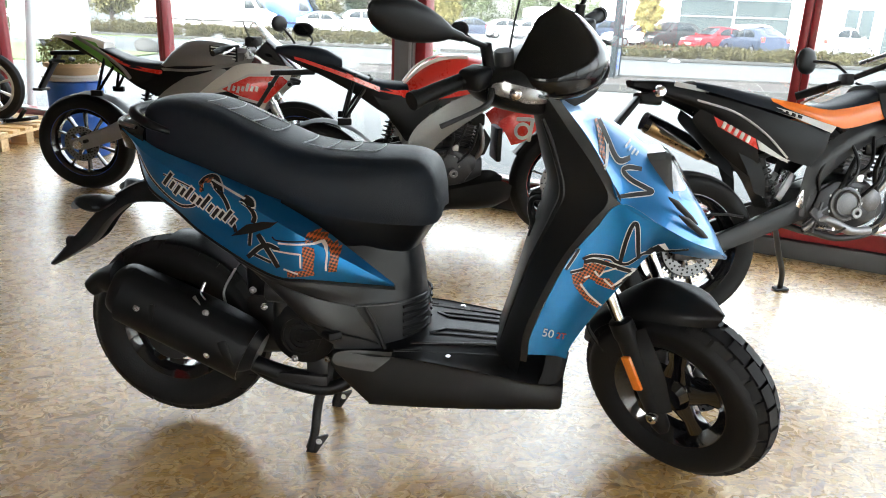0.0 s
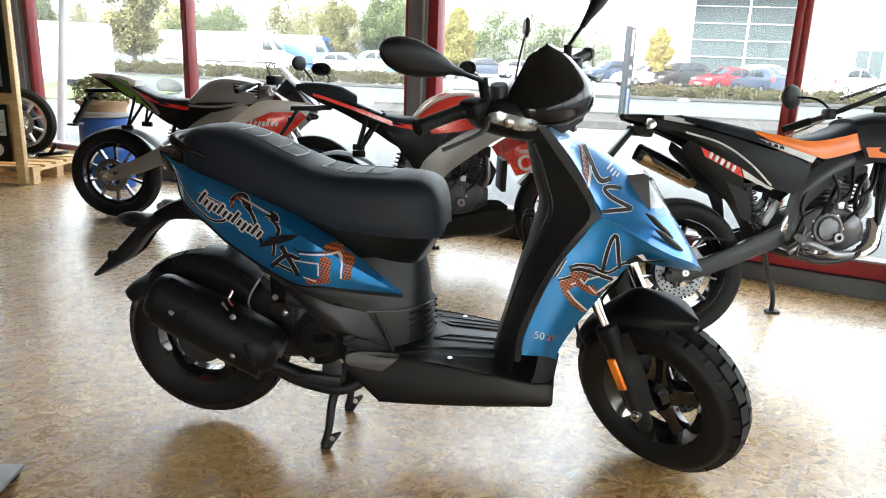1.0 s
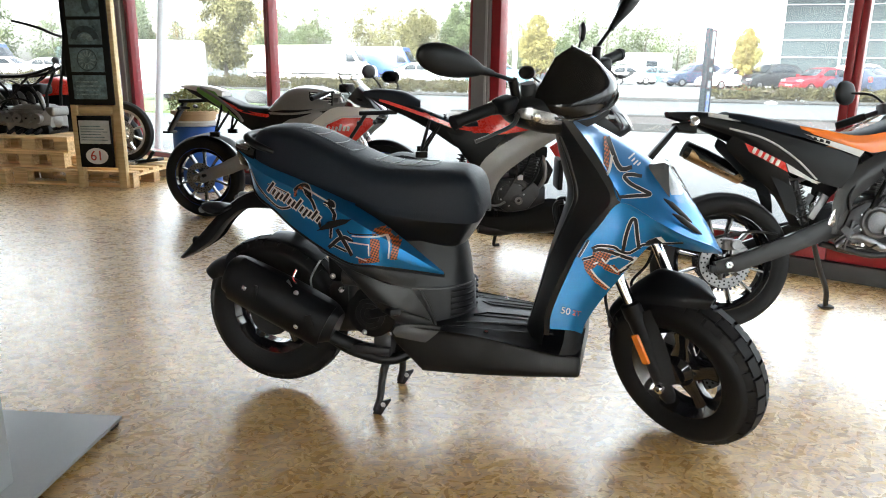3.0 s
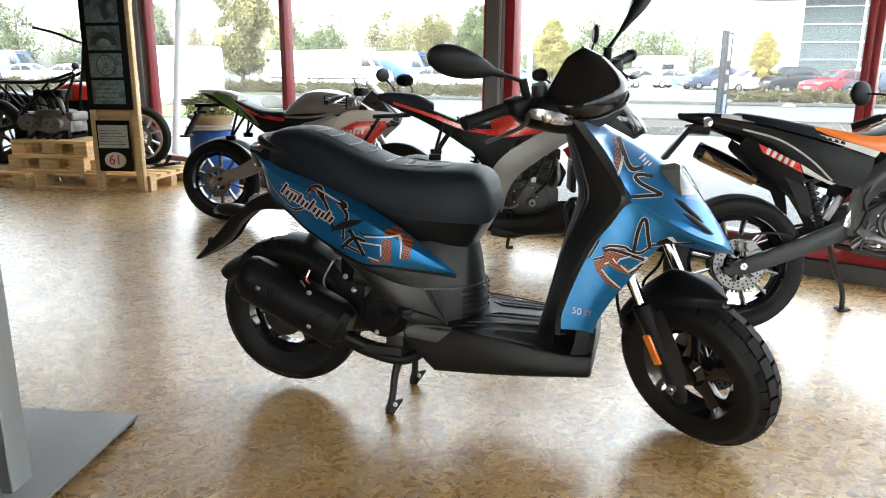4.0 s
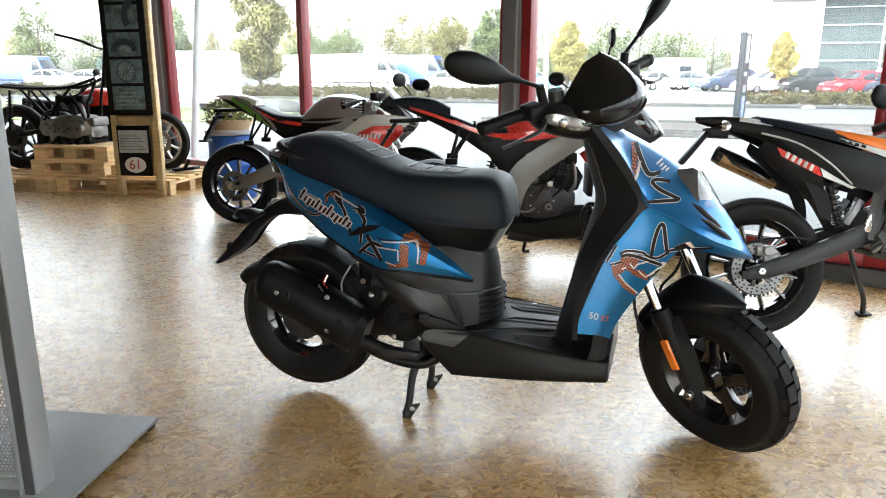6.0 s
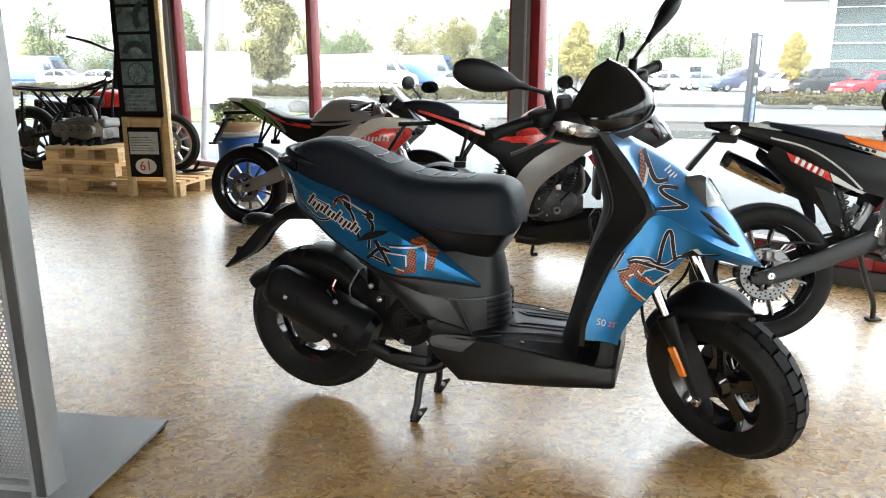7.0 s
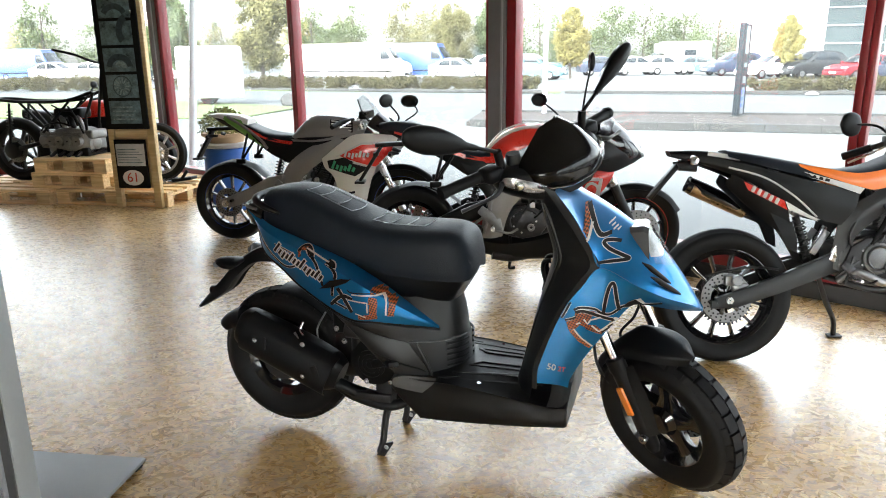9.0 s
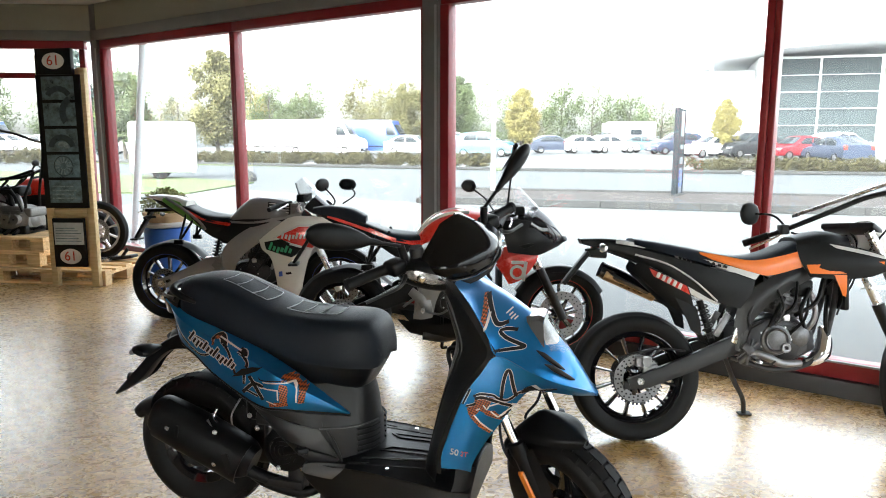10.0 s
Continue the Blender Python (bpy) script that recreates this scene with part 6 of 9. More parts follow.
    if full:
        part("tank_top", halves([[(0.60, 0, 0.942), (0.60, 0.07, 0.935)], [(0.70, 0, 0.970), (0.70, 0.085, 0.957)], [(0.84, 0, 0.966), (0.84, 0.085, 0.948)], [(0.95, 0, 0.935), (0.95, 0.07, 0.920)]], 10, 12, cap=False), "white", b)
        for s in (-1, 1):
            for k in range(4):
                part("tank_slat", bar((0.80, s * 0.148, 0.925 - 0.020 * k), (0.94, s * 0.128, 0.912 - 0.018 * k), 0.012, 0.006, 0.002), "white", b)
            part("tank_vent", skin([[(0.79, s * 0.142, 0.935), (0.95, s * 0.12, 0.92)], [(0.79, s * 0.158, 0.845), (0.95, s * 0.13, 0.842)]], 6, 4), "ink", b)
            part("tank_skirt", skin([[(0.48, s * 0.118, 0.79), (0.70, s * 0.168, 0.795), (0.95, s * 0.13, 0.845), (1.12, s * 0.12, 0.89)], [(0.50, s * 0.13, 0.775), (0.70, s * 0.172, 0.780), (0.95, s * 0.142, 0.82), (1.12, s * 0.12, 0.87)]], 14, 4), "silver", b)
    else:
        for s in (-1, 1):
            part("tank_stripe", tube([(0.47, s * 0.05, 0.812), (0.55, s * 0.085, 0.898), (0.66, s * 0.10, 0.947), (0.78, s * 0.10, 0.955)], 0.010, 8, 16), "white", b)
            part("tank_wing", skin([[(0.42, s * 0.125, 0.785), (0.60, s * 0.160, 0.80), (0.80, s * 0.168, 0.85)], [(0.46, s * 0.13, 0.75), (0.62, s * 0.165, 0.765), (0.82, s * 0.172, 0.82)]], 12, 4), "scarlet", b)
            part("side_infill", skin([[(0.30, s * 0.115, 0.77), (0.48, s * 0.13, 0.76), (0.66, s * 0.15, 0.765)], [(0.36, s * 0.12, 0.68), (0.48, s * 0.135, 0.65), (0.58, s * 0.14, 0.66)], [(0.44, s * 0.11, 0.58), (0.48, s * 0.125, 0.53), (0.52, s * 0.13, 0.56)]], 12, 10), "black", b)
    # plate holder
    ph = part("plate_holder", joined(bar((0.02, 0, 0.855), (-0.20, 0, 0.845), 0.07, 0.025, 0.006), bar((-0.16, 0, 0.845), (-0.30, 0, 0.63), 0.06, 0.02, 0.005), box(-0.33, -0.27, -0.05, 0.05, 0.615, 0.63, 0.004)), "ink", b, "black number plate holder")
    part("plate_lamp", box(-0.215, -0.185, -0.03, 0.03, 0.775, 0.80, 0.006), "ink", ph)
    part("hugger", halves([[(-0.06, 0, 0.60), (-0.06, 0.06, 0.59)], [(0.06, 0, 0.625), (0.06, 0.07, 0.612)], [(0.20, 0, 0.585), (0.20, 0.07, 0.57)], [(0.31, 0, 0.50), (0.31, 0.065, 0.49)]], 10, 14, cap=False), "ink", b)
    sh_ = part("shock", tube([(0.36, 0, 0.42), (0.42, 0, 0.66)], 0.014, 10), "iron", b)
    part("spring", coil((0.37, 0, 0.46), (0.41, 0, 0.62), 0.030, 0.005, 7), "iron", sh_)
    engine_block(b, 0.70, 0.40, "iron" if full else "cast")
    part("radiator", box(0.96, 0.99, -0.09, 0.09, 0.42, 0.60, 0.008), "ink", b)
    part("silencer", tube([(0.78, -0.08, 0.20), (0.62, -0.10, 0.19), (0.50, -0.11, 0.20)], [0.03, 0.045, 0.035], 14, 12), "iron", b)
    part("front_mudguard", shell(halves([[(1.352 + 0.318 * math.cos(radians(a)), 0, 0.295 + 0.318 * math.sin(radians(a))), (1.352 + 0.316 * math.cos(radians(a)), 0.04, 0.295 + 0.316 * math.sin(radians(a))), (1.352 + 0.285 * math.cos(radians(a)), 0.062, 0.295 + 0.285 * math.sin(radians(a)))] for a in (150, 125, 100, 75, 50, 30)], 14, 20, cap=False), 0.004), "black", b)
    for s in (-1, 1):
        if full:
            fs_ = part("fairing_side", shell(skin([[(0.80, s * 0.175, 0.66), (0.94, s * 0.20, 0.765), (1.08, s * 0.20, 0.84), (1.36, s * 0.15, 0.83)], [(0.83, s * 0.20, 0.60), (0.96, s * 0.225, 0.64), (1.12, s * 0.225, 0.70), (1.33, s * 0.17, 0.73)],
                                             [(0.90, s * 0.20, 0.52), (0.99, s * 0.225, 0.50), (1.09, s * 0.215, 0.52), (1.20, s * 0.185, 0.60)], [(0.93, s * 0.17, 0.30), (0.98, s * 0.195, 0.27), (1.05, s * 0.19, 0.28), (1.12, s * 0.165, 0.36)], [(0.93, s * 0.12, 0.17), (0.98, s * 0.14, 0.155), (1.03, s * 0.14, 0.16), (1.09, s * 0.12, 0.20)]], 24, 30), 0.004), "white", b, "white side fairing with red and green panels")
            part("belly_pan", skin([[(0.50, s * 0.13, 0.27), (0.70, s * 0.16, 0.27), (0.95, s * 0.185, 0.33)], [(0.48, s * 0.11, 0.19), (0.70, s * 0.13, 0.165), (0.98, s * 0.14, 0.155)], [(0.50, s * 0.02, 0.15), (0.70, s * 0.02, 0.13), (0.98, s * 0.02, 0.135)]], 14, 8), "black", b)
            if s < 0:
                side = fs_
                tf = tree_of(side)
                field(tf, [(0.945, 0.690), (1.115, 0.768), (1.300, 0.772), (1.335, 0.745), (1.200, 0.615), (1.060, 0.655)], "scarlet", side, 0.003)
                foil(tf, [(0.925, 0.682), (1.02, 0.730), (1.115, 0.778), (1.30, 0.782)], (0.0, 0.010), "line", side, 0.0036, ends=(1, 1), flat=True)
                foil(tf, [(1.345, 0.738), (1.205, 0.603), (1.050, 0.645)], (0.0, 0.010), "line", side, 0.0036, ends=(1, 1), flat=True)
                field(tf, [(0.850, 0.650), (0.990, 0.680), (1.055, 0.650), (1.165, 0.612), (1.060, 0.548), (0.865, 0.600)], "ink", side, 0.0028)
                word(tf, (0.885, 0.600), (1.065, 0.578), 0.045, 6, side, 0.020, "lime", "")
                word(tf, (0.985, 0.682), (1.170, 0.684), 0.040, 7, side, 0.016, "line", "")
                field(tf, [(0.955, 0.440), (0.985, 0.445), (0.985, 0.408), (0.955, 0.402)], "bluerim", side, 0.003)
                foil(tf, [(1.01, 0.43), (1.03, 0.43), (1.05, 0.435)], (0.0, 0.016), "ink", side, 0.003)
        else:
            part("fairing_side", shell(skin([[(0.94, s * 0.165, 0.645), (1.04, s * 0.19, 0.70), (1.20, s * 0.145, 0.725)], [(0.98, s * 0.18, 0.59), (1.07, s * 0.20, 0.635), (1.19, s * 0.16, 0.675)], [(1.02, s * 0.17, 0.525), (1.08, s * 0.188, 0.55), (1.14, s * 0.175, 0.60)]], 16, 14), 0.004), "scarlet", b, "red side panel with a pale emblem")
            ring = turned([(0.028, s * 0.0), (0.044, s * 0.0), (0.044, s * 0.004), (0.028, s * 0.004), (0.028, 0)], 24)
            part("emblem", joined(moved(ring, at(1.065, s * 0.205, 0.605, 0, 0, s * 6)), moved(box(-0.010, 0.010, -0.002, 0.002, -0.065, 0.055, 0.004), at(1.11, s * 0.200, 0.615, 0, 8, s * 10)), moved(box(-0.045, 0.03, -0.002, 0.002, -0.010, 0.010, 0.004), at(1.075, s * 0.205, 0.665, 0, 0, s * 6))), "line", b)
            part("belly_pan", skin([[(0.34, s * 0.12, 0.30), (0.60, s * 0.15, 0.27), (0.95, s * 0.15, 0.33), (1.05, s * 0.12, 0.30)], [(0.42, s * 0.11, 0.21), (0.62, s * 0.135, 0.18), (0.92, s * 0.13, 0.19), (1.04, s * 0.10, 0.22)], [(0.46, s * 0.02, 0.18), (0.62, s * 0.02, 0.15), (0.92, s * 0.02, 0.155), (1.02, s * 0.02, 0.19)]], 16, 8), "black", b)
    if not full:
        part("dash_cowl", halves([[(0.95, 0, 0.93), (0.95, 0.08, 0.92), (0.95, 0.13, 0.86), (0.95, 0.12, 0.78)], [(1.08, 0, 0.955), (1.08, 0.09, 0.94), (1.08, 0.15, 0.87), (1.08, 0.14, 0.76)], [(1.22, 0, 0.95), (1.22, 0.08, 0.93), (1.22, 0.14, 0.86), (1.21, 0.13, 0.75)]], 22, 12), "gloss", b, "black dashboard cowl")
        for s in (-1, 1):
            part("upper_fairing", shell(skin([[(0.97, s * 0.145, 0.905), (1.09, s * 0.168, 0.915), (1.20, s * 0.160, 0.90), (1.30, s * 0.125, 0.865)], [(0.99, s * 0.178, 0.81), (1.11, s * 0.195, 0.80), (1.24, s * 0.165, 0.79), (1.36, s * 0.090, 0.785)],
                                              [(1.01, s * 0.182, 0.722), (1.11, s * 0.195, 0.712), (1.20, s * 0.170, 0.705), (1.33, s * 0.085, 0.745)]], 22, 14), 0.004), "moulded", b, "black upper fairing")
            part("fairing_vent", moved(prism([(-0.05, 0.0), (0.03, 0.018), (0.05, 0.004), (-0.02, -0.016)], -0.003, 0.003, 0.001), at(1.12, s * 0.199, 0.765, 0, 0, s * -6)), "ink", b)
    if not full:
        small_mirror(b, (1.03, 0.06, 0.98), (1.045, 0.03, 1.15), (1.07, 0.0, 1.315), 0.018, 0.055, 20)
    # nose
    nz = part("nose_fairing", shell(halves([[(1.20, 0, 0.985), (1.20, 0.09, 0.975), (1.16, 0.165, 0.92), (1.12, 0.18, 0.84)], [(1.29, 0, 0.915), (1.285, 0.09, 0.905), (1.25, 0.155, 0.86), (1.18, 0.175, 0.78)], [(1.365, 0, 0.83), (1.355, 0.075, 0.825), (1.31, 0.13, 0.795), (1.23, 0.155, 0.745)], [(1.40, 0, 0.775), (1.385, 0.05, 0.772), (1.33, 0.09, 0.755), (1.26, 0.12, 0.725)]], 30, 22, cap=False), 0.004), "gloss", b, "pointed nose fairing")
    for s in (-1, 1):
        part("headlamp", skin([[(1.312, s * 0.035, 0.888), (1.300, s * 0.085, 0.878), (1.265, s * 0.145, 0.855)], [(1.352, s * 0.035, 0.850), (1.338, s * 0.08, 0.842), (1.297, s * 0.137, 0.818)], [(1.382, s * 0.02, 0.815), (1.362, s * 0.07, 0.808), (1.318, s * 0.125, 0.793)]], 12, 8), "chrome", b, "clear headlamp")
    part("wind_screen", shell(halves([[(1.09, 0, 1.105), (1.085, 0.05, 1.10), (1.06, 0.10, 1.07)], [(1.15, 0, 1.045), (1.145, 0.07, 1.035), (1.105, 0.14, 0.99)], [(1.21, 0, 0.985), (1.20, 0.09, 0.975), (1.16, 0.165, 0.925)]], 20, 12, cap=False), 0.003), "lens" if full else "screen", b, "clear wind screen")
    part("dashboard", box(1.06, 1.12, -0.10, 0.10, 0.93, 0.99, 0.012), "ink", b)
    part("top_yoke", box(1.0, 1.08, -0.12, 0.12, 0.895, 0.925, 0.01), "alu", b)
    part("side_stand", tube([(0.62, 0.12, 0.26), (0.63, 0.19, 0.10), (0.625, 0.225, 0.012), (0.66, 0.235, 0.008)], 0.011, 8, 14), "ink", b)
    part("paddock_bobbin", moved(disc(0.012, -0.16, 0.16, 0, 12), at(0.06, 0, 0.33)), "ink", b)
    if full:
        # shorter tail and a tank set further forward
        for o in b.children:
            base = o.name.split(".")[0]
            ahead = 0.045 if base in ("tail_unit", "tail_side", "tail_edge", "seat_stripe", "rider_seat", "pillion_seat", "plate_holder") else 0.075 if base.startswith("tank") else 0.0
            if ahead:
                for q in (o, *o.children):
                    q.data.transform(Matrix.Translation((ahead, 0, 0)))
        part("screen_edge", tube([(1.06, -0.10, 1.07), (1.10, -0.135, 0.99), (1.155, -0.165, 0.925)], 0.005, 6, 12), "ink", b)
    return b


sport_bike(Matrix.Translation((-2.30, 4.55, 0)), "white, green and red sports motorcycle with full fairing", True)
sport_bike(Matrix.Translation((-0.70, 3.74, 0)) @ Matrix.Rotation(radians(9), 4, "Z"), "black and red sports motorcycle with half fairing", False)

# ---- supermoto ----
sm = thing("motorcycle", Matrix.Translation((0.971, 2.762, 0)) @ Matrix.Rotation(radians(8.3), 4, "Z") @ Matrix.Rotation(radians(-8.6), 4, "X"), "black and orange supermoto motorcycle on its side stand", "motorcycle", group="motorcycles on show")
wheel(sm, at(0, 0, 0.303), 0.303, 0.216, 0.125, 12, "gloss", disc_r=0.110, disc_y=-0.07, spoke_w=0.012)
wheel(sm, at(1.36, 0, 0.295) @ pose(0, 0, 0, 0, 0, 30), 0.295, 0.218, 0.10, 12, "gloss", disc_r=0.13, disc_y=-0.06, spoke_w=0.012)
part("sprocket", moved(disc(0.095, 0.066, 0.072, 0.06, 40), at(0, 0, 0.30)), "iron", sm)
part("abs_ring", moved(joined(*[moved(box(-0.004, 0.004, -0.003, 0.003, 0.112, 0.122, 0.0), Matrix.Rotation(2 * math.pi * k / 40, 4, "Y")) for k in range(40)], turned([(0.106, -0.003), (0.113, -0.003), (0.113, 0.003), (0.106, 0.003), (0.106, -0.003)], 40)), at(0, -0.055, 0.30)), "iron", sm)
part("caliper", joined(box(-0.015, 0.06, -0.095, -0.05, 0.36, 0.405, 0.008), moved(disc(0.022, -0.03, 0.03, 0, 16), at(0.03, -0.085, 0.385)), box(0.02, 0.09, -0.088, -0.068, 0.33, 0.37, 0.006)), "alu", sm)
for s in (-1, 1):
    part("swingarm", loft([oval((x, s * y, z), 0.016, h, (0, 1, 0), (-0.35, 0, 1), 12, 5) for x, y, z, h in ((-0.05, 0.098, 0.285, 0.024), (0.03, 0.098, 0.302, 0.034), (0.20, 0.094, 0.365, 0.037), (0.36, 0.088, 0.43, 0.040), (0.46, 0.08, 0.47, 0.042))]), "anth", sm, "dark box-section swingarm")
    part("axle_nut", moved(disc(0.016, s * 0.108, s * 0.125, 0.005, 6), at(0, 0, 0.30)), "steel", sm)
    part("chain_adjuster", box(-0.075, -0.03, s * 0.088, s * 0.112, 0.262, 0.295, 0.004), "iron", sm)
    part("frame_tube", skin([[(0.43, s * 0.095, 0.44), (0.435, s * 0.10, 0.58), (0.47, s * 0.105, 0.68), (0.60, s * 0.10, 0.775), (0.80, s * 0.075, 0.87), (0.93, s * 0.045, 0.93)], [(0.465, s * 0.108, 0.43), (0.475, s * 0.112, 0.56), (0.515, s * 0.118, 0.645), (0.64, s * 0.112, 0.74), (0.83, s * 0.085, 0.83), (0.95, s * 0.05, 0.89)], [(0.50, s * 0.095, 0.43), (0.51, s * 0.10, 0.55), (0.55, s * 0.105, 0.61), (0.67, s * 0.10, 0.705), (0.85, s * 0.075, 0.79), (0.965, s * 0.045, 0.85)]], 30, 9), "anth", sm, "dark grey frame beam")
    part("down_tube", tube([(0.95, s * 0.03, 0.85), (0.90, s * 0.06, 0.60), (0.82, s * 0.07, 0.40), (0.65, s * 0.07, 0.345), (0.48, s * 0.07, 0.38)], 0.014, 10, 24), "iron", sm)
    part("subframe", tube([(0.50, s * 0.09, 0.72), (0.36, s * 0.095, 0.66), (0.28, s * 0.10, 0.72), (0.05, s * 0.08, 0.83)], 0.011, 8, 16), "steel", sm)
    part("linkage", bar((0.36, s * 0.06, 0.50), (0.42, s * 0.06, 0.60), 0.014, 0.03, 0.003), "alu", sm)
    # rear side panel
    part("side_panel", shell(skin([[(-0.20, s * 0.055, 0.925), (-0.03, s * 0.085, 0.905), (0.14, s * 0.118, 0.865), (0.34, s * 0.130, 0.81), (0.52, s * 0.120, 0.775)], [(-0.17, s * 0.058, 0.905), (0.0, s * 0.092, 0.865), (0.18, s * 0.128, 0.80), (0.34, s * 0.135, 0.735), (0.50, s * 0.125, 0.70)],
                                   [(-0.13, s * 0.05, 0.89), (0.04, s * 0.085, 0.825), (0.20, s * 0.12, 0.735), (0.33, s * 0.125, 0.665), (0.45, s * 0.12, 0.63)]], 24, 12), 0.004), "black", sm, "black side panel with a red marking")
    part("panel_edge", tube([(-0.02, s * 0.092, 0.875), (0.12, s * 0.12, 0.832), (0.24, s * 0.136, 0.755), (0.34, s * 0.134, 0.665)], 0.004, 6, 20), "line", sm)
    part("lower_panel", skin([[(0.0, s * 0.086, 0.845), (0.10, s * 0.11, 0.79), (0.22, s * 0.122, 0.72)], [(-0.02, s * 0.06, 0.80), (0.10, s * 0.085, 0.72), (0.24, s * 0.11, 0.64)], [(0.05, s * 0.05, 0.73), (0.15, s * 0.07, 0.64), (0.26, s * 0.09, 0.56)]], 12, 8), "black", sm)
    part("hanger", skin([[(0.16, s * 0.10, 0.68), (0.20, s * 0.11, 0.60), (0.23, s * 0.11, 0.53)], [(0.25, s * 0.11, 0.64), (0.27, s * 0.115, 0.57), (0.275, s * 0.11, 0.51)]], 10, 4), "black", sm)
    part("red_mark", skin([[(0.035, s * 0.122, 0.815), (0.20, s * 0.139, 0.735)], [(0.055, s * 0.120, 0.778), (0.215, s * 0.138, 0.695)]], 8, 4), "scarlet", sm)
    for k in range(5):
        part("white_mark", moved(box(-0.008, 0.008, -0.002, 0.002, -0.013, 0.013, 0.003), at(0.075 + 0.024 * k, s * (0.1285 + 0.0022 * k), 0.783 - 0.0125 * k, 0, 27, -s * 6)), "line", sm)
    part("white_strip", skin([[(0.205, s * 0.139, 0.733), (0.34, s * 0.1345, 0.655)], [(0.22, s * 0.138, 0.695), (0.345, s * 0.133, 0.645)]], 8, 3), "line", sm)
    # seat side colours and tank shroud
    part("seat_orange", skin([[(0.262, s * 0.114, 0.888), (0.36, s * 0.127, 0.872), (0.50, s * 0.132, 0.850), (0.64, s * 0.130, 0.872), (0.765, s * 0.120, 0.905)], [(0.268, s * 0.117, 0.878), (0.37, s * 0.134, 0.850), (0.50, s * 0.137, 0.815), (0.63, s * 0.136, 0.832), (0.765, s * 0.126, 0.866)], [(0.275, s * 0.115, 0.869), (0.38, s * 0.132, 0.832), (0.52, s * 0.135, 0.790), (0.59, s * 0.135, 0.783), (0.76, s * 0.126, 0.828)]], 24, 10), "hot", sm, "orange seat flank")
    part("seat_white", skin([[(0.225, s * 0.116, 0.870), (0.36, s * 0.134, 0.834), (0.53, s * 0.136, 0.786)], [(0.238, s * 0.116, 0.852), (0.36, s * 0.134, 0.814), (0.512, s * 0.135, 0.762)]], 12, 3), "line", sm)
    for k in range(6):
        part("dark_mark", moved(box(-0.010, 0.010, -0.002, 0.002, -0.006, 0.006, 0.002), at(0.255 + 0.024 * k, s * (0.1205 + 0.0030 * k), 0.854 - 0.0066 * k, 0, 16, -s * 7)), "ink", sm)
    part("tank_shroud", shell(skin([[(0.70, s * 0.125, 0.915), (0.84, s * 0.135, 0.93), (1.0, s * 0.15, 0.90), (1.12, s * 0.15, 0.86)], [(0.72, s * 0.135, 0.84), (0.86, s * 0.155, 0.85), (1.02, s * 0.165, 0.835), (1.14, s * 0.15, 0.83)], [(0.76, s * 0.13, 0.775), (0.88, s * 0.15, 0.765), (1.02, s * 0.155, 0.775), (1.12, s * 0.145, 0.81)]], 20, 10), 0.004), "black", sm, "black tank shroud with orange marking")
    part("shroud_orange", skin([[(0.74, s * 0.139, 0.83), (0.90, s * 0.158, 0.835), (1.08, s * 0.162, 0.845)], [(0.76, s * 0.136, 0.79), (0.90, s * 0.155, 0.79), (1.08, s * 0.156, 0.815)]], 12, 4), "hot", sm)
    part("shroud_white", skin([[(0.84, s * 0.14, 0.925), (1.0, s * 0.158, 0.892), (1.13, s * 0.156, 0.855)], [(0.87, s * 0.147, 0.905), (1.0, s * 0.163, 0.875), (1.13, s * 0.158, 0.845)]], 12, 3), "line", sm)
    part("shroud_tip", skin([[(0.86, s * 0.152, 0.785), (0.915, s * 0.156, 0.785)], [(0.885, s * 0.15, 0.73), (0.918, s * 0.15, 0.725)], [(0.905, s * 0.14, 0.69), (0.92, s * 0.14, 0.685)]], 8, 8), "hot", sm)
    leg_rest(sm, 0.50, 0.42, s, "cast", 0.6)
    fork_leg(sm, (1.37, s * 0.095, 0.29), (1.05, s * 0.095, 0.98), 0.022, ("iron", "steel"))
part("seat", halves([[(-0.02, 0, 0.950), (-0.02, 0.06, 0.945), (-0.02, 0.08, 0.92)], [(0.08, 0, 0.935), (0.08, 0.085, 0.928), (0.08, 0.11, 0.89)], [(0.25, 0, 0.905), (0.25, 0.10, 0.895), (0.25, 0.13, 0.845)], [(0.42, 0, 0.872), (0.42, 0.10, 0.862), (0.42, 0.135, 0.81)], [(0.58, 0, 0.885), (0.58, 0.09, 0.875), (0.58, 0.13, 0.83)], [(0.74, 0, 0.945), (0.74, 0.08, 0.935), (0.74, 0.12, 0.87)], [(0.83, 0, 0.965), (0.83, 0.07, 0.955), (0.83, 0.11, 0.90)]], 24, 30), "seat", sm, "long black seat with orange and white flanks")
part("tail", halves([[(0.02, 0, 0.93), (0.02, 0.06, 0.925), (0.02, 0.075, 0.88)], [(-0.12, 0, 0.948), (-0.12, 0.05, 0.942), (-0.12, 0.06, 0.895)], [(-0.26, 0, 0.948), (-0.26, 0.03, 0.944), (-0.25, 0.035, 0.925)]], 16, 14), "black", sm)
for s in (-1, 1):
    part("tail_stripe", bar((-0.10, s * 0.058, 0.935), (0.03, s * 0.082, 0.912), 0.003, 0.018, 0.001), "line", sm)
ph = part("plate_holder", joined(halves([[(-0.14, 0, 0.91), (-0.14, 0.045, 0.905), (-0.14, 0.045, 0.86), (-0.14, 0, 0.855)], [(-0.225, 0, 0.90), (-0.225, 0.035, 0.895), (-0.21, 0.035, 0.865), (-0.205, 0, 0.86)]], 14, 8), bar((-0.215, 0, 0.885), (-0.335, 0, 0.735), 0.05, 0.022, 0.005)), "black", sm, "black number plate bracket")
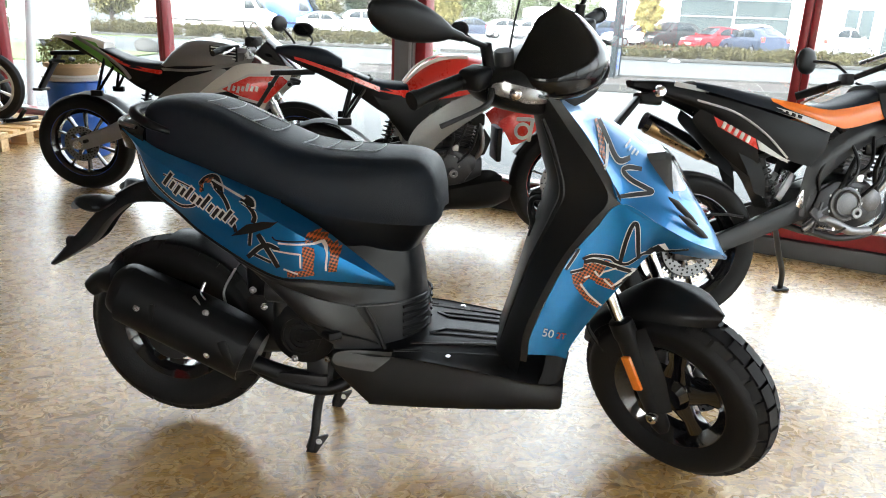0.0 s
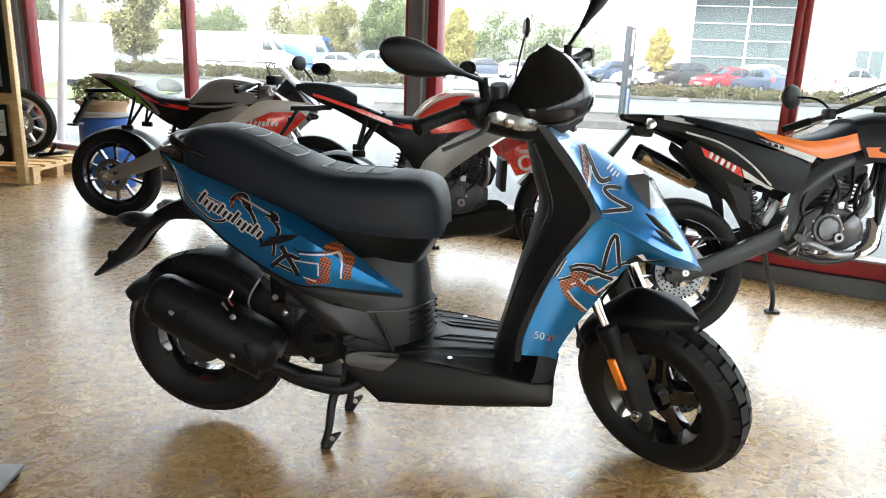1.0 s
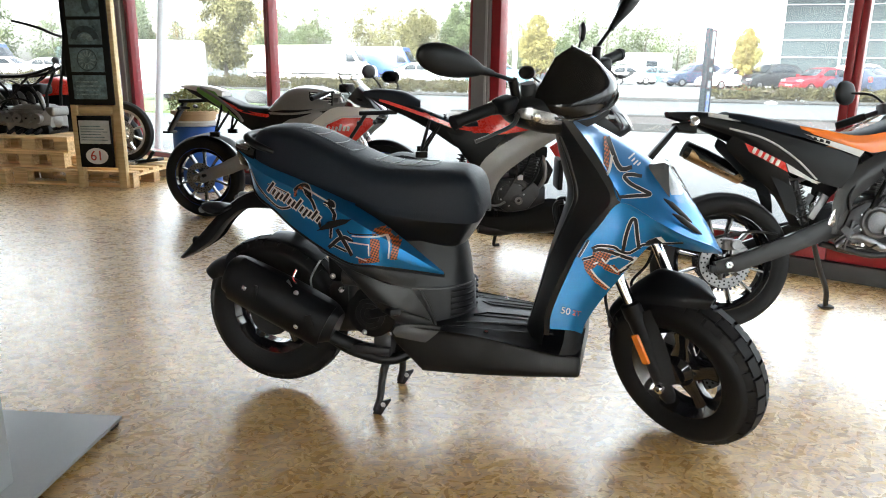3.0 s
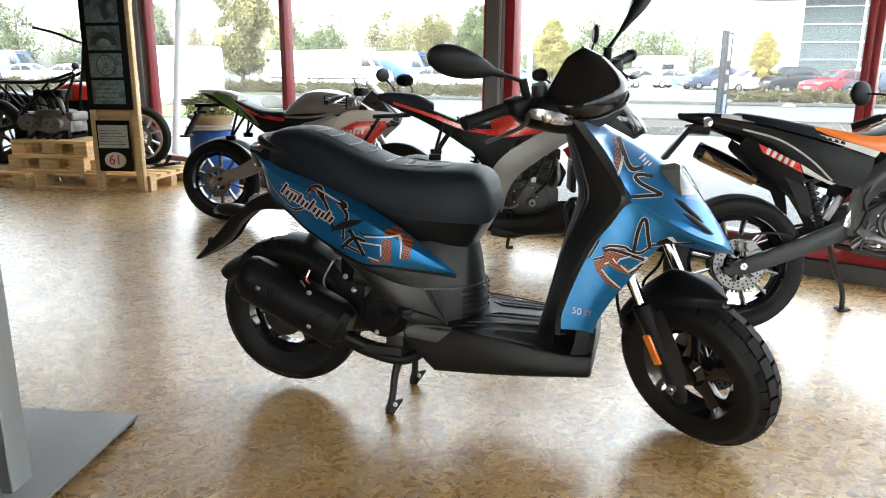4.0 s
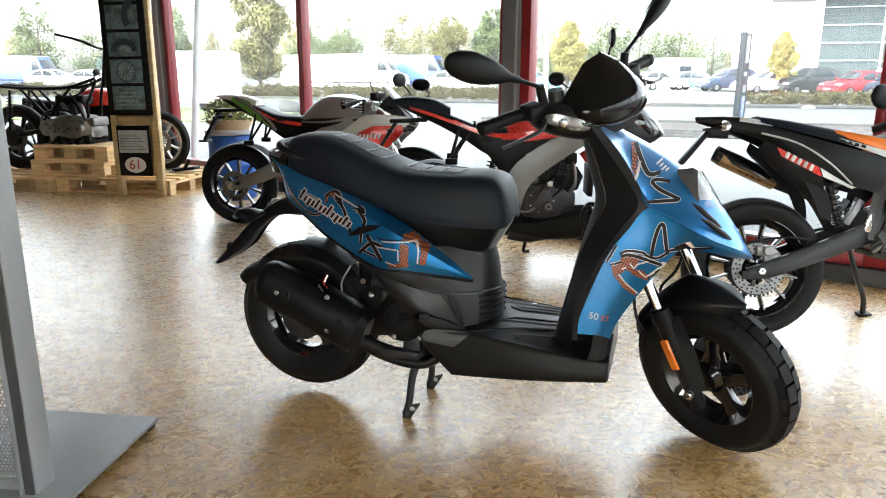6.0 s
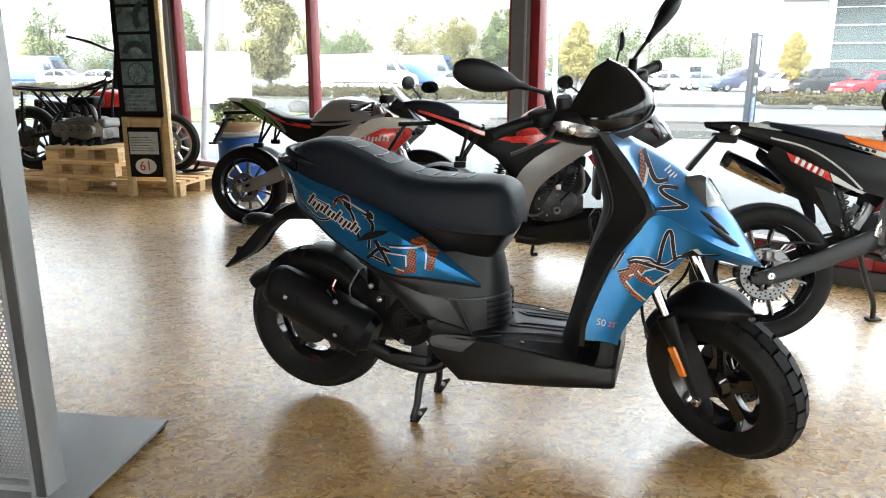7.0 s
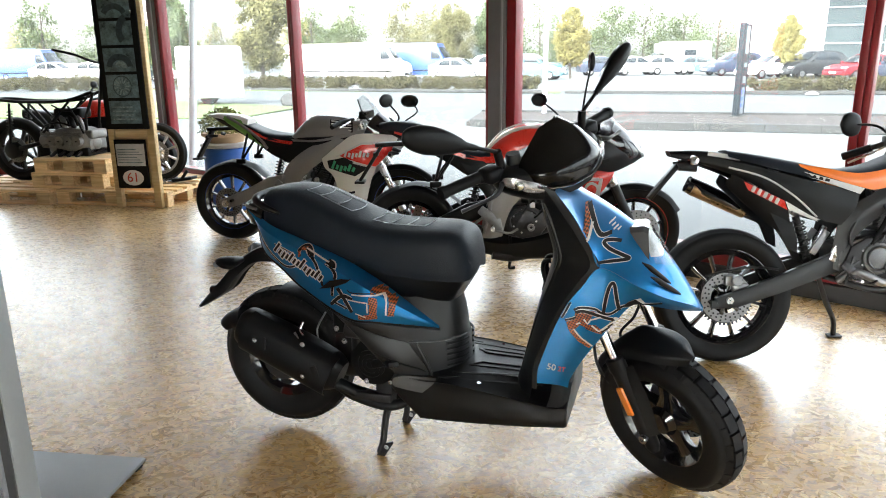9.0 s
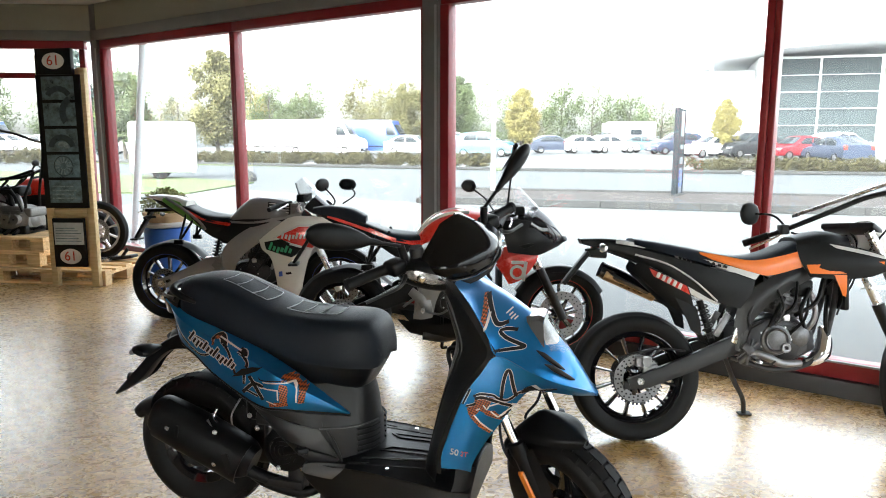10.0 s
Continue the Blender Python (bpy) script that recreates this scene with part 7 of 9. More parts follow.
for s in (-1, 1):
    part("indicator", moved(turned([(0, -0.02), (0.018, -0.018), (0.024, 0.0), (0.02, 0.02), (0, 0.025)], 16), at(-0.165, s * 0.075, 0.905)), "chrome", sm, "clear rear indicator")
# silencer on the far side
muf = [(-0.125, 0.15, 0.800), (-0.05, 0.15, 0.766), (0.10, 0.15, 0.697), (0.165, 0.15, 0.668)]
part("silencer", loft([oval(p, ry, rz, (0, 1, 0), (0.42, 0, 0.91), 20, 3) for p, ry, rz in ((muf[0], 0.024, 0.026), (muf[0], 0.036, 0.038), (muf[1], 0.042, 0.041), (muf[2], 0.042, 0.038), (muf[3], 0.03, 0.026))]), "gloss", sm, "black oval silencer with a bronze underside")
part("silencer_sleeve", loft([oval(p, ry, rz, (0, 1, 0), (0.42, 0, 0.91), 20, 3) for p, ry, rz in (((-0.108, 0.150, 0.779), 0.040, 0.030), ((0.135, 0.150, 0.667), 0.040, 0.027))]), mat("bronze_sleeve", (0.34, 0.22, 0.11), 0.28, metal=0.9), sm)
part("silencer_mount", tube([(0.14, 0.14, 0.655), (0.24, 0.12, 0.615), (0.34, 0.10, 0.60)], 0.011, 8, 8), "iron", sm)
sh_ = part("shock", tube([(0.30, -0.02, 0.66), (0.36, -0.02, 0.47)], 0.016, 10), "iron", sm)
part("spring", coil((0.308, -0.02, 0.645), (0.354, -0.02, 0.485), 0.026, 0.004, 7), "iron", sh_)
part("chain", joined(bar((0.02, 0.07, 0.395), (0.45, 0.07, 0.50), 0.008, 0.014, 0.001), bar((0.02, 0.07, 0.21), (0.45, 0.07, 0.43), 0.008, 0.014, 0.001)), "iron", sm)
part("chain_guard", tube([(-0.09, -0.06, 0.40), (0.0, -0.07, 0.425), (0.12, -0.07, 0.44), (0.22, -0.07, 0.43)], 0.005, 8, 12), "iron", sm)
part("rear_inner_guard", halves([[(0.10, 0, 0.74), (0.10, 0.05, 0.735)], [(0.24, 0, 0.60), (0.24, 0.05, 0.60)], [(0.33, 0, 0.46), (0.33, 0.05, 0.46)]], 8, 10, cap=False), "ink", sm)
engine_block(sm, 0.62, 0.49, "alu")
for pts in (((0.78, -0.10, 0.72), (0.72, -0.13, 0.62), (0.76, -0.10, 0.52)), ((0.86, -0.06, 0.76), (0.80, -0.11, 0.66), (0.70, -0.12, 0.60)), ((0.66, -0.10, 0.68), (0.60, -0.12, 0.58), (0.56, -0.12, 0.50)), ((0.90, -0.02, 0.68), (0.86, -0.08, 0.58), (0.88, -0.06, 0.48))):
    part("hose", tube(pts, 0.010, 8, 16), "ink", sm)
part("ignition_box", box(0.70, 0.80, -0.09, 0.02, 0.68, 0.76, 0.012), "ink", sm)
part("radiator", box(0.93, 0.955, -0.11, 0.05, 0.62, 0.78, 0.01), "ink", sm)
part("kick_pipe", tube([(0.45, -0.11, 0.385), (0.50, -0.135, 0.43), (0.56, -0.14, 0.415), (0.63, -0.14, 0.385), (0.72, -0.13, 0.385)], [0.012, 0.016, 0.018, 0.018, 0.016], 12, 24), "alu", sm)
part("expansion_chamber", tube([(0.86, -0.05, 0.54), (0.87, -0.05, 0.48), (0.855, -0.055, 0.42), (0.81, -0.06, 0.385), (0.77, -0.065, 0.38)], [0.018, 0.036, 0.040, 0.026, 0.014], 16, 26), "chrome", sm)
part("tank", halves([[(0.72, 0, 0.955), (0.72, 0.08, 0.94), (0.72, 0.11, 0.86)], [(0.86, 0, 0.985), (0.86, 0.09, 0.965), (0.86, 0.125, 0.87)], [(0.97, 0, 0.965), (0.97, 0.07, 0.95), (0.97, 0.10, 0.87)]], 18, 16), "black", sm)
part("side_stand", tube([(0.46, 0.10, 0.40), (0.545, 0.18, 0.25), (0.625, 0.26, 0.14), (0.648, 0.298, 0.055)], [0.010, 0.013, 0.012, 0.012], 10, 20), "iron", sm)
part("stand_foot", moved(box(-0.03, 0.035, -0.02, 0.02, -0.006, 0.006, 0.004), at(0.65, 0.301, 0.0535, 8.6, 0, 0)), "iron", sm)
part("stand_spring", tube([(0.48, 0.12, 0.37), (0.56, 0.20, 0.24)], 0.007, 8), "steel", sm)
# bars on the left lock, one grip towards the rear
part("handlebar", tube([(0.67, 0.34, 0.928), (0.78, 0.25, 0.975), (0.88, 0.15, 1.03), (0.99, 0.06, 1.09), (1.10, -0.02, 1.145), (1.24, -0.16, 1.18), (1.33, -0.27, 1.17)], 0.0125, 12, 40), "iron", sm, "black handlebar with cross brace")
part("cross_brace", tube([(0.84, 0.19, 1.06), (1.20, -0.12, 1.225)], 0.009, 8), "steel", sm)
part("grip", tube([(0.665, 0.345, 0.925), (0.76, 0.268, 0.966)], 0.0185, 12), "rubber", sm)
part("grip", tube([(1.335, -0.278, 1.168), (1.265, -0.19, 1.178)], 0.0185, 12), "rubber", sm)
part("clutch_lever", tube([(0.83, 0.235, 0.985), (0.78, 0.29, 0.945), (0.70, 0.36, 0.895)], 0.006, 8, 10), "steel", sm)
part("lever_perch", box(0.79, 0.83, 0.19, 0.25, 0.97, 1.02, 0.008), "iron", sm)
small_mirror(sm, (0.82, 0.215, 1.01), (0.79, 0.29, 1.068), (0.685, 0.32, 1.078), 0.058, 0.058, -72)
part("top_yoke", moved(box(-0.05, 0.05, -0.12, 0.12, 0, 0.03, 0.01), at(1.02, 0, 0.98, 0, 20, 35)), "iron", sm)
part("headlamp_mask", halves([[(1.08, 0, 1.03), (1.08, 0.08, 1.01), (1.08, 0.10, 0.86), (1.08, 0, 0.80)], [(1.17, 0, 0.98), (1.17, 0.06, 0.96), (1.17, 0.075, 0.87), (1.17, 0, 0.83)]], 18, 8), "white", sm)
part("front_mudguard", shell(halves([[(1.10, 0, 0.72), (1.10, 0.05, 0.71)], [(1.30, 0, 0.735), (1.30, 0.06, 0.725)], [(1.50, 0, 0.69), (1.50, 0.055, 0.68)], [(1.64, 0, 0.62), (1.64, 0.03, 0.615)]], 10, 14, cap=False), 0.004), "white", sm)
for k, pts in enumerate((((0.84, 0.2, 0.98), (0.98, 0.12, 0.92), (0.95, -0.04, 0.80), (0.86, -0.08, 0.72)), ((1.2, -0.22, 1.12), (1.12, -0.1, 0.98), (0.98, -0.09, 0.78), (0.9, -0.1, 0.6)), ((1.0, 0.0, 1.0), (1.08, 0.05, 0.92), (1.06, 0.04, 0.75), (0.95, 0.02, 0.6)))):
    part("cable", tube(pts, 0.005, 6, 24), "ink", sm)


# ---- corner display: pallets, old machine, board ----
M["pine"] = wood("pallet_wood", (0.86, 0.62, 0.34), (0.58, 0.37, 0.17))
M["plank"] = wood("planed_pine", (0.86, 0.66, 0.36), (0.66, 0.45, 0.21))
M["oldmetal"] = mat("weathered_alloy", (0.21, 0.205, 0.195), 0.55, metal=0.7, vary=0.3, bump=0.4, bump_scale=70)
M["photo"] = mat("grey_blue_print", (0.115, 0.175, 0.195), 0.3, vary=1.0, scale=16, coat=0.2)
M["photopale"] = mat("pale_parts_of_a_print", (0.24, 0.31, 0.325), 0.3, vary=0.8, scale=40, coat=0.2)
M["card"] = mat("pale_info_card", (0.50, 0.52, 0.52), 0.5, vary=0.25, scale=14)
M["ovalwhite"] = mat("white_oval", (0.78, 0.74, 0.71), 0.4)
M["rednum"] = mat("red_numerals", (0.50, 0.05, 0.03), 0.4)
M["barrelblue"] = mat("blue_drum_plastic", (0.02, 0.10, 0.40), 0.32, vary=0.12)
M["terracotta"] = mat("terracotta", (0.52, 0.36, 0.22), 0.8, vary=0.15)
M["herb"] = mat("yellow_green_leaves", (0.20, 0.20, 0.045), 0.6, vary=0.4, scale=30)


def pallet(m, ln, wd, label):
    """A wooden pallet: bottom skids, nine blocks, cross boards and top boards."""
    p = thing("pallet", m, label, "pallet", group="wooden pallets")
    for y in (0.05, wd / 2, wd - 0.05):
        part("skid", box(0, ln, y - 0.05, y + 0.05, 0.0, 0.02, 0.002, 1), "pine", p, smooth=0)
        for x in (0.07, ln / 2, ln - 0.07):
            part("block", box(x - 0.07, x + 0.07, y - 0.05, y + 0.05, 0.0205, 0.098, 0.003, 1), "pine", p, smooth=0)
    for x in (0.07, ln / 2, ln - 0.07):
        part("cross_board", box(x - 0.07, x + 0.07, 0, wd, 0.0985, 0.12, 0.002, 1), "pine", p, smooth=0)
    n = 5
    for k in range(n):
        y0 = k * (wd - 0.11) / (n - 1)
        part("top_board", box(0, ln, y0, y0 + 0.11 - 0.01 * (k % 2), 0.1205, 0.144, 0.002, 1), "pine", p, smooth=0)
    return p


pallet(Matrix.Translation((-4.72, 5.57, 0)), 1.20, 0.80, "low wooden pallet on the strand board floor")
pallet(Matrix.Translation((-5.95, 5.50, 0)), 1.20, 0.80, "low wooden pallet on the strand board floor")
pallet(Matrix.Translation((-4.60, 6.40, 0)) @ pose(0, 0, 0, 0, 0, -20), 0.80, 0.5, "small wooden pallet by the window corner")
pallet(Matrix.Translation((-5.05, 5.66, 0.1445)), 0.80, 0.50, "small wooden pallet carrying an old engine")
pallet(Matrix.Translation((-5.00, 5.66, 0.289)), 0.80, 0.50, "small wooden pallet carrying an old engine")
pl = thing("plank", Matrix.Translation((-4.22, 5.64, 0.1445)), "loose planks lying on a pallet", "plank")
part("board", box(0, 0.55, 0, 0.09, 0, 0.02, 0.002), "pine", pl)
part("board", box(0.05, 0.5, 0.02, 0.11, 0.0205, 0.04, 0.002), "pine", pl)

# the old machine: frame, engine and rear wheel, no tank or seat
OLD = Matrix.Translation((-5.0, 6.0, 0))
old = thing("old_motorcycle", OLD, "stripped old motorcycle with bare engine on pallets", "motorcycle")
wheel(old, at(-0.42, 0, 0.475), 0.330, 0.235, 0.12, 7, "iron", disc_r=0.13, disc_y=-0.06, spoke_w=0.03, hub=0.06)
part("swingarm", tube([(-0.42, -0.10, 0.475), (-0.1, -0.10, 0.55), (0.05, -0.09, 0.60)], 0.024, 10), "iron", old)
part("drive_housing", moved(turned([(0, -0.04), (0.06, -0.04), (0.085, -0.02), (0.085, 0.02)], 24), at(-0.42, -0.11, 0.475)), "iron", old)
for s in (-1, 1):
    part("top_rail", tube([(-0.52, s * 0.12, 0.985), (-0.2, s * 0.12, 0.965), (0.25, s * 0.10, 0.975), (0.55, s * 0.06, 1.06)], 0.016, 8, 20), "ink", old)
    part("rear_tube", tube([(-0.25, s * 0.12, 0.96), (0.05, s * 0.11, 0.66)], 0.013, 8), "ink", old)
    part("cross_tube", tube([(-0.03, s * 0.11, 0.66), (0.30, s * 0.10, 0.97)], 0.013, 8), "ink", old)
    part("down_tube", tube([(0.55, s * 0.05, 1.05), (0.47, s * 0.10, 0.82), (0.45, s * 0.10, 0.5)], 0.014, 8), "ink", old)
    sh_ = part("shock", tube([(-0.42, s * 0.13, 0.52), (-0.36, s * 0.13, 0.95)], 0.012, 8), "ink", old)
    part("spring", coil((-0.405, s * 0.13, 0.62), (-0.367, s * 0.13, 0.88), 0.027, 0.005, 8), "ink", sh_)
part("rear_loop", tube([(-0.52, -0.12, 0.985), (-0.56, 0, 0.99), (-0.52, 0.12, 0.985)], 0.016, 8, 12), "ink", old)
part("tool_tray", box(-0.18, 0.1, -0.09, 0.09, 0.945, 0.962, 0.004), "iron", old)
part("engine_case", halves([[(0.02, 0, 0.64), (0.02, 0.10, 0.62), (0.02, 0.11, 0.47), (0.02, 0, 0.45)], [(0.12, 0, 0.70), (0.12, 0.14, 0.67), (0.12, 0.15, 0.46), (0.12, 0, 0.434)], [(0.38, 0, 0.70), (0.38, 0.15, 0.68), (0.38, 0.16, 0.46), (0.38, 0, 0.434)], [(0.50, 0, 0.64), (0.50, 0.11, 0.61), (0.50, 0.12, 0.48), (0.50, 0, 0.46)]], 28, 20), "oldmetal", old, "weathered alloy engine block")
for k in range(4):
    part("cylinder", moved(turned([(0, -0.05), (0.046, -0.05), (0.05, -0.02), (0.044, 0.02), (0.044, 0.06)], 18), at(0.11 + 0.098 * k, -0.155, 0.585)), "oldmetal", old)
    part("head_bolt", moved(disc(0.009, -0.008, 0.008, 0, 6), at(0.11 + 0.098 * k, -0.21, 0.585)), "iron", old)
    part("intake", tube([(0.12 + 0.095 * k, -0.08, 0.68), (0.11 + 0.095 * k, -0.09, 0.76), (0.07 + 0.095 * k, -0.07, 0.82)], [0.024, 0.028, 0.022], 10, 10), "alu" if k % 2 else "iron", old)
    part("exhaust_stub", tube([(0.13 + 0.095 * k, -0.13, 0.49), (0.13 + 0.095 * k, -0.20, 0.46), (0.10 + 0.095 * k, -0.21, 0.438)], 0.018, 10, 10), "iron", old)
    for z in (0.63, 0.648, 0.666):
        part("fin", box(0.065 + 0.098 * k, 0.155 + 0.098 * k, -0.175, -0.10, z, z + 0.007, 0.002, 1), "oldmetal", old)
part("ignition_cover", moved(turned([(0, -0.03), (0.05, -0.028), (0.07, -0.01), (0.07, 0.03)], 24), at(0.49, -0.02, 0.56, 0, 0, 90)), "oldmetal", old)
part("timing_cover", box(0.44, 0.53, -0.12, 0.12, 0.60, 0.69, 0.02, 3), "oldmetal", old)
part("sump", box(0.13, 0.50, -0.17, 0.13, 0.435, 0.52, 0.02), "ink", old)
part("airbox", box(0.08, 0.40, -0.08, 0.10, 0.80, 0.90, 0.03, 3), "ink", old)
part("gearbox", box(-0.10, 0.05, -0.10, 0.10, 0.50, 0.68, 0.03, 3), "oldmetal", old)
part("gearbox_cover", moved(turned([(0, -0.02), (0.045, -0.02), (0.06, 0.0), (0.06, 0.03)], 20), at(-0.03, -0.115, 0.58)), "alu", old)
for pts in (((-0.05, -0.11, 0.68), (0.05, -0.15, 0.74), (0.20, -0.14, 0.76), (0.38, -0.16, 0.72)), ((0.30, -0.12, 0.92), (0.40, -0.16, 0.82), (0.47, -0.16, 0.66)), ((-0.15, -0.10, 0.94), (-0.02, -0.14, 0.84), (0.06, -0.12, 0.72))):
    part("hose", tube(pts, 0.010, 8, 18), "ink", old)
part("handlebar", tube([(0.36, -0.30, 1.46), (0.55, -0.24, 1.41), (0.66, -0.10, 1.34), (0.68, 0.10, 1.34), (0.62, 0.28, 1.38), (0.45, 0.32, 1.36)], 0.012, 8, 24), "ink", old)
part("steering_head", tube([(0.60, 0, 0.98), (0.66, 0, 1.34)], 0.028, 12), "ink", old)
part("wiring", tube([(0.1, -0.1, 0.93), (0.3, -0.15, 0.88), (0.45, -0.1, 0.95), (0.55, -0.04, 1.1)], 0.008, 6, 20), "ink", old)
part("prop", box(-0.46, -0.38, -0.14, 0.14, 0.144, 0.158, 0.004), "pine", old)
# front wheel leaning apart from it, and a scooter-red tank behind
lw = thing("loose_wheel", Matrix.Translation((-3.95, 6.18, 0.1445 + 0.30)) @ pose(0, 0, 0, 0, 0, 6), "loose spoked alloy wheel with a worn tyre on a pallet", "wheel")
wheel(lw, Matrix(), 0.298, 0.225, 0.085, 9, "steel", disc_r=0.12, disc_y=-0.04, spoke_w=0.02)
part("axle_prop", box(-0.10, 0.12, -0.11, 0.11, -0.30, -0.27, 0.004), "iron", lw)
st_ = thing("paddock_stand", Matrix.Translation((-3.68, 6.14, 0.1445)), "small black paddock stand on a pallet", "stand")
part("stand_body", joined(bar((-0.1, 0, 0.02), (0.12, 0, 0.05), 0.12, 0.03, 0.006), bar((0.0, -0.05, 0.03), (0.08, -0.05, 0.13), 0.02, 0.03, 0.004)), "ink", st_)
part("stand_tray", box(-0.22, -0.1, -0.12, 0.08, 0.0, 0.03, 0.004), "steel", st_)
tk = thing("motorcycle", Matrix.Translation((-4.99, 6.52, 0.0)) @ pose(0, 0, 0, 0, 0, 4), "red motorcycle half hidden behind the stripped one", "motorcycle")
wheel(tk, at(-0.65, 0, 0.30), 0.30, 0.22, 0.1, 8, "gloss")
wheel(tk, at(0.70, 0, 0.30), 0.30, 0.22, 0.09, 8, "gloss")
part("tank", halves([[(-0.12, 0, 0.86), (-0.12, 0.08, 0.83), (-0.12, 0.10, 0.72)], [(0.05, 0, 0.96), (0.05, 0.12, 0.92), (0.05, 0.15, 0.76)], [(0.22, 0, 0.95), (0.22, 0.12, 0.91), (0.22, 0.15, 0.78)], [(0.36, 0, 0.90), (0.36, 0.08, 0.87), (0.36, 0.1, 0.78)]], 18, 16), "scarlet", tk)
part("body", halves([[(-0.7, 0, 0.86), (-0.7, 0.08, 0.84), (-0.7, 0.09, 0.74)], [(-0.3, 0, 0.82), (-0.3, 0.12, 0.80), (-0.3, 0.13, 0.6)], [(0.3, 0, 0.80), (0.3, 0.13, 0.76), (0.3, 0.14, 0.35)], [(0.5, 0, 0.7), (0.5, 0.1, 0.66), (0.5, 0.1, 0.4)]], 18, 16), "black", tk)
for s in (-1, 1):
    fork_leg(tk, (0.70, s * 0.09, 0.30), (0.42, s * 0.09, 0.98), 0.02, ("iron", "steel"))
    small_mirror(tk, (0.36, s * 0.2, 0.98), (0.34, s * 0.27, 1.08), (0.34, s * 0.33, 1.12), 0.05, 0.035)
part("handlebar", tube([(0.30, -0.33, 0.97), (0.40, 0, 1.0), (0.30, 0.33, 0.97)], 0.012, 8, 14), "ink", tk)


def numerals(text, size, m, material, parent):
    cu = bpy.data.curves.new("text", "FONT")
    cu.body, cu.size, cu.extrude, cu.align_x, cu.align_y = text, size, 0.0012, "CENTER", "CENTER"
    ob = bpy.data.objects.new("t", cu)
    scene.collection.objects.link(ob)
    me = bpy.data.meshes.new_from_object(ob.evaluated_get(bpy.context.evaluated_depsgraph_get()))
    bpy.data.objects.remove(ob)
    me.transform(m)
    me.name = "numerals"
    me.materials.clear()
    me.materials.append(M[material])
    o = new("numerals", me)
    o.parent = parent
    return o


# display board with prints and the oval number
BOARD = Matrix.Translation((-3.985, 5.50, 0)) @ pose(0, 0, 0, -1.2, -0.6, 2)
bd = thing("display_board", BOARD, "tall wooden display board with black photo panels and number ovals", "display board")
part("upright", box(-0.030, 0.030, 0, 0.058, 0, 2.12, 0.003), "plank", bd)
part("upright", box(0.365, 0.435, 0, 0.058, 0, 2.0, 0.003), "plank", bd)
part("crosspiece", box(0.031, 0.364, 0.02, 0.05, 0.66, 0.73, 0.002), "plank", bd)
part("back_panel", box(0.0, 0.40, 0.06, 0.075, 0.18, 2.0, 0.002), "plank", bd)
upper = part("upper_panel", box(-0.02, 0.40, -0.022, -0.002, 0.74, 1.94, 0.002), "ink", bd, "black panel with five prints")
part("header", box(-0.01, 0.33, -0.02, 0.03, 1.942, 2.17, 0.003), "ink", bd)
for k in range(5):
    z0 = 0.79 + 0.232 * k
    w_ = part("print", box(0.035, 0.345, -0.0255, -0.0225, z0, z0 + 0.205, 0.001), "photo", upper, "grey-blue photographic print")
M["photodark"] = mat("dark_parts_of_a_print", (0.035, 0.055, 0.065), 0.3, vary=0.5, scale=40, coat=0.2)


def print_arc(x, z, r, w, a0, a1, material, y=-0.0268):
    """A curved band in a print, as a tyre or a rim shows there."""
    arc = [(radians(a0 + (a1 - a0) * i / 20)) for i in range(21)]
    part("print_shape", prism([(x + r * math.cos(a), z + r * math.sin(a)) for a in arc] + [(x + (r - w) * math.cos(a), z + (r - w) * math.sin(a)) for a in reversed(arc)], y, y + 0.001), material, upper, smooth=0)


print_arc(0.19, 1.275, 0.135, 0.055, 12, 168, "photodark")
print_arc(0.20, 1.285, 0.062, 0.045, 0, 150, "photopale")
for k in range(13):
    a = radians(360 * k / 13)
    part("print_shape", prism([(0.19 + r * math.cos(a + d), 1.125 + r * math.sin(a + d)) for r, d in ((0.028, -0.16), (0.080, -0.10), (0.080, 0.07), (0.028, 0.16))], -0.0268, -0.0258), "photopale", upper, smooth=0)
print_arc(0.19, 1.125, 0.094, 0.008, 0, 350, "photodark")
print_arc(0.36, 1.60, 0.17, 0.06, 120, 215, "photodark")
print_arc(0.19, 1.70, 0.14, 0.05, 30, 150, "photodark")
for k in range(4):
    part("print_shape", box(0.065, 0.30 - 0.03 * (k % 2), -0.0268, -0.0258, 0.825 + 0.036 * k, 0.837 + 0.036 * k), "photopale", upper, smooth=0)
lower = part("lower_panel", box(0.030, 0.345, -0.022, -0.002, 0.19, 0.645, 0.002), "ink", bd, "black panel with an info card")
part("info_card", box(0.045, 0.332, -0.0255, -0.0225, 0.40, 0.605, 0.001), "card", lower)
for k in range(6):
    part("card_line", box(0.060, 0.31 - 0.03 * (k % 3), -0.0268, -0.0256, 0.43 + 0.024 * k, 0.437 + 0.024 * k), "photo", lower)
for x, z, sc_ in ((0.190, 0.290, 1.0), (0.165, 2.06, 1.0)):
    bm = loft([oval((x, y, z), 0.105 * sc_, 0.072 * sc_, (1, 0, 0), (0, 0, 1), 32) for y in (-0.0255, -0.0225)])
    part("number_oval", bm, "ovalwhite", bd)
    numerals("61", 0.125, Matrix.Translation((x, -0.0268, z)) @ Matrix.Rotation(radians(90), 4, "X"), "rednum", bd)

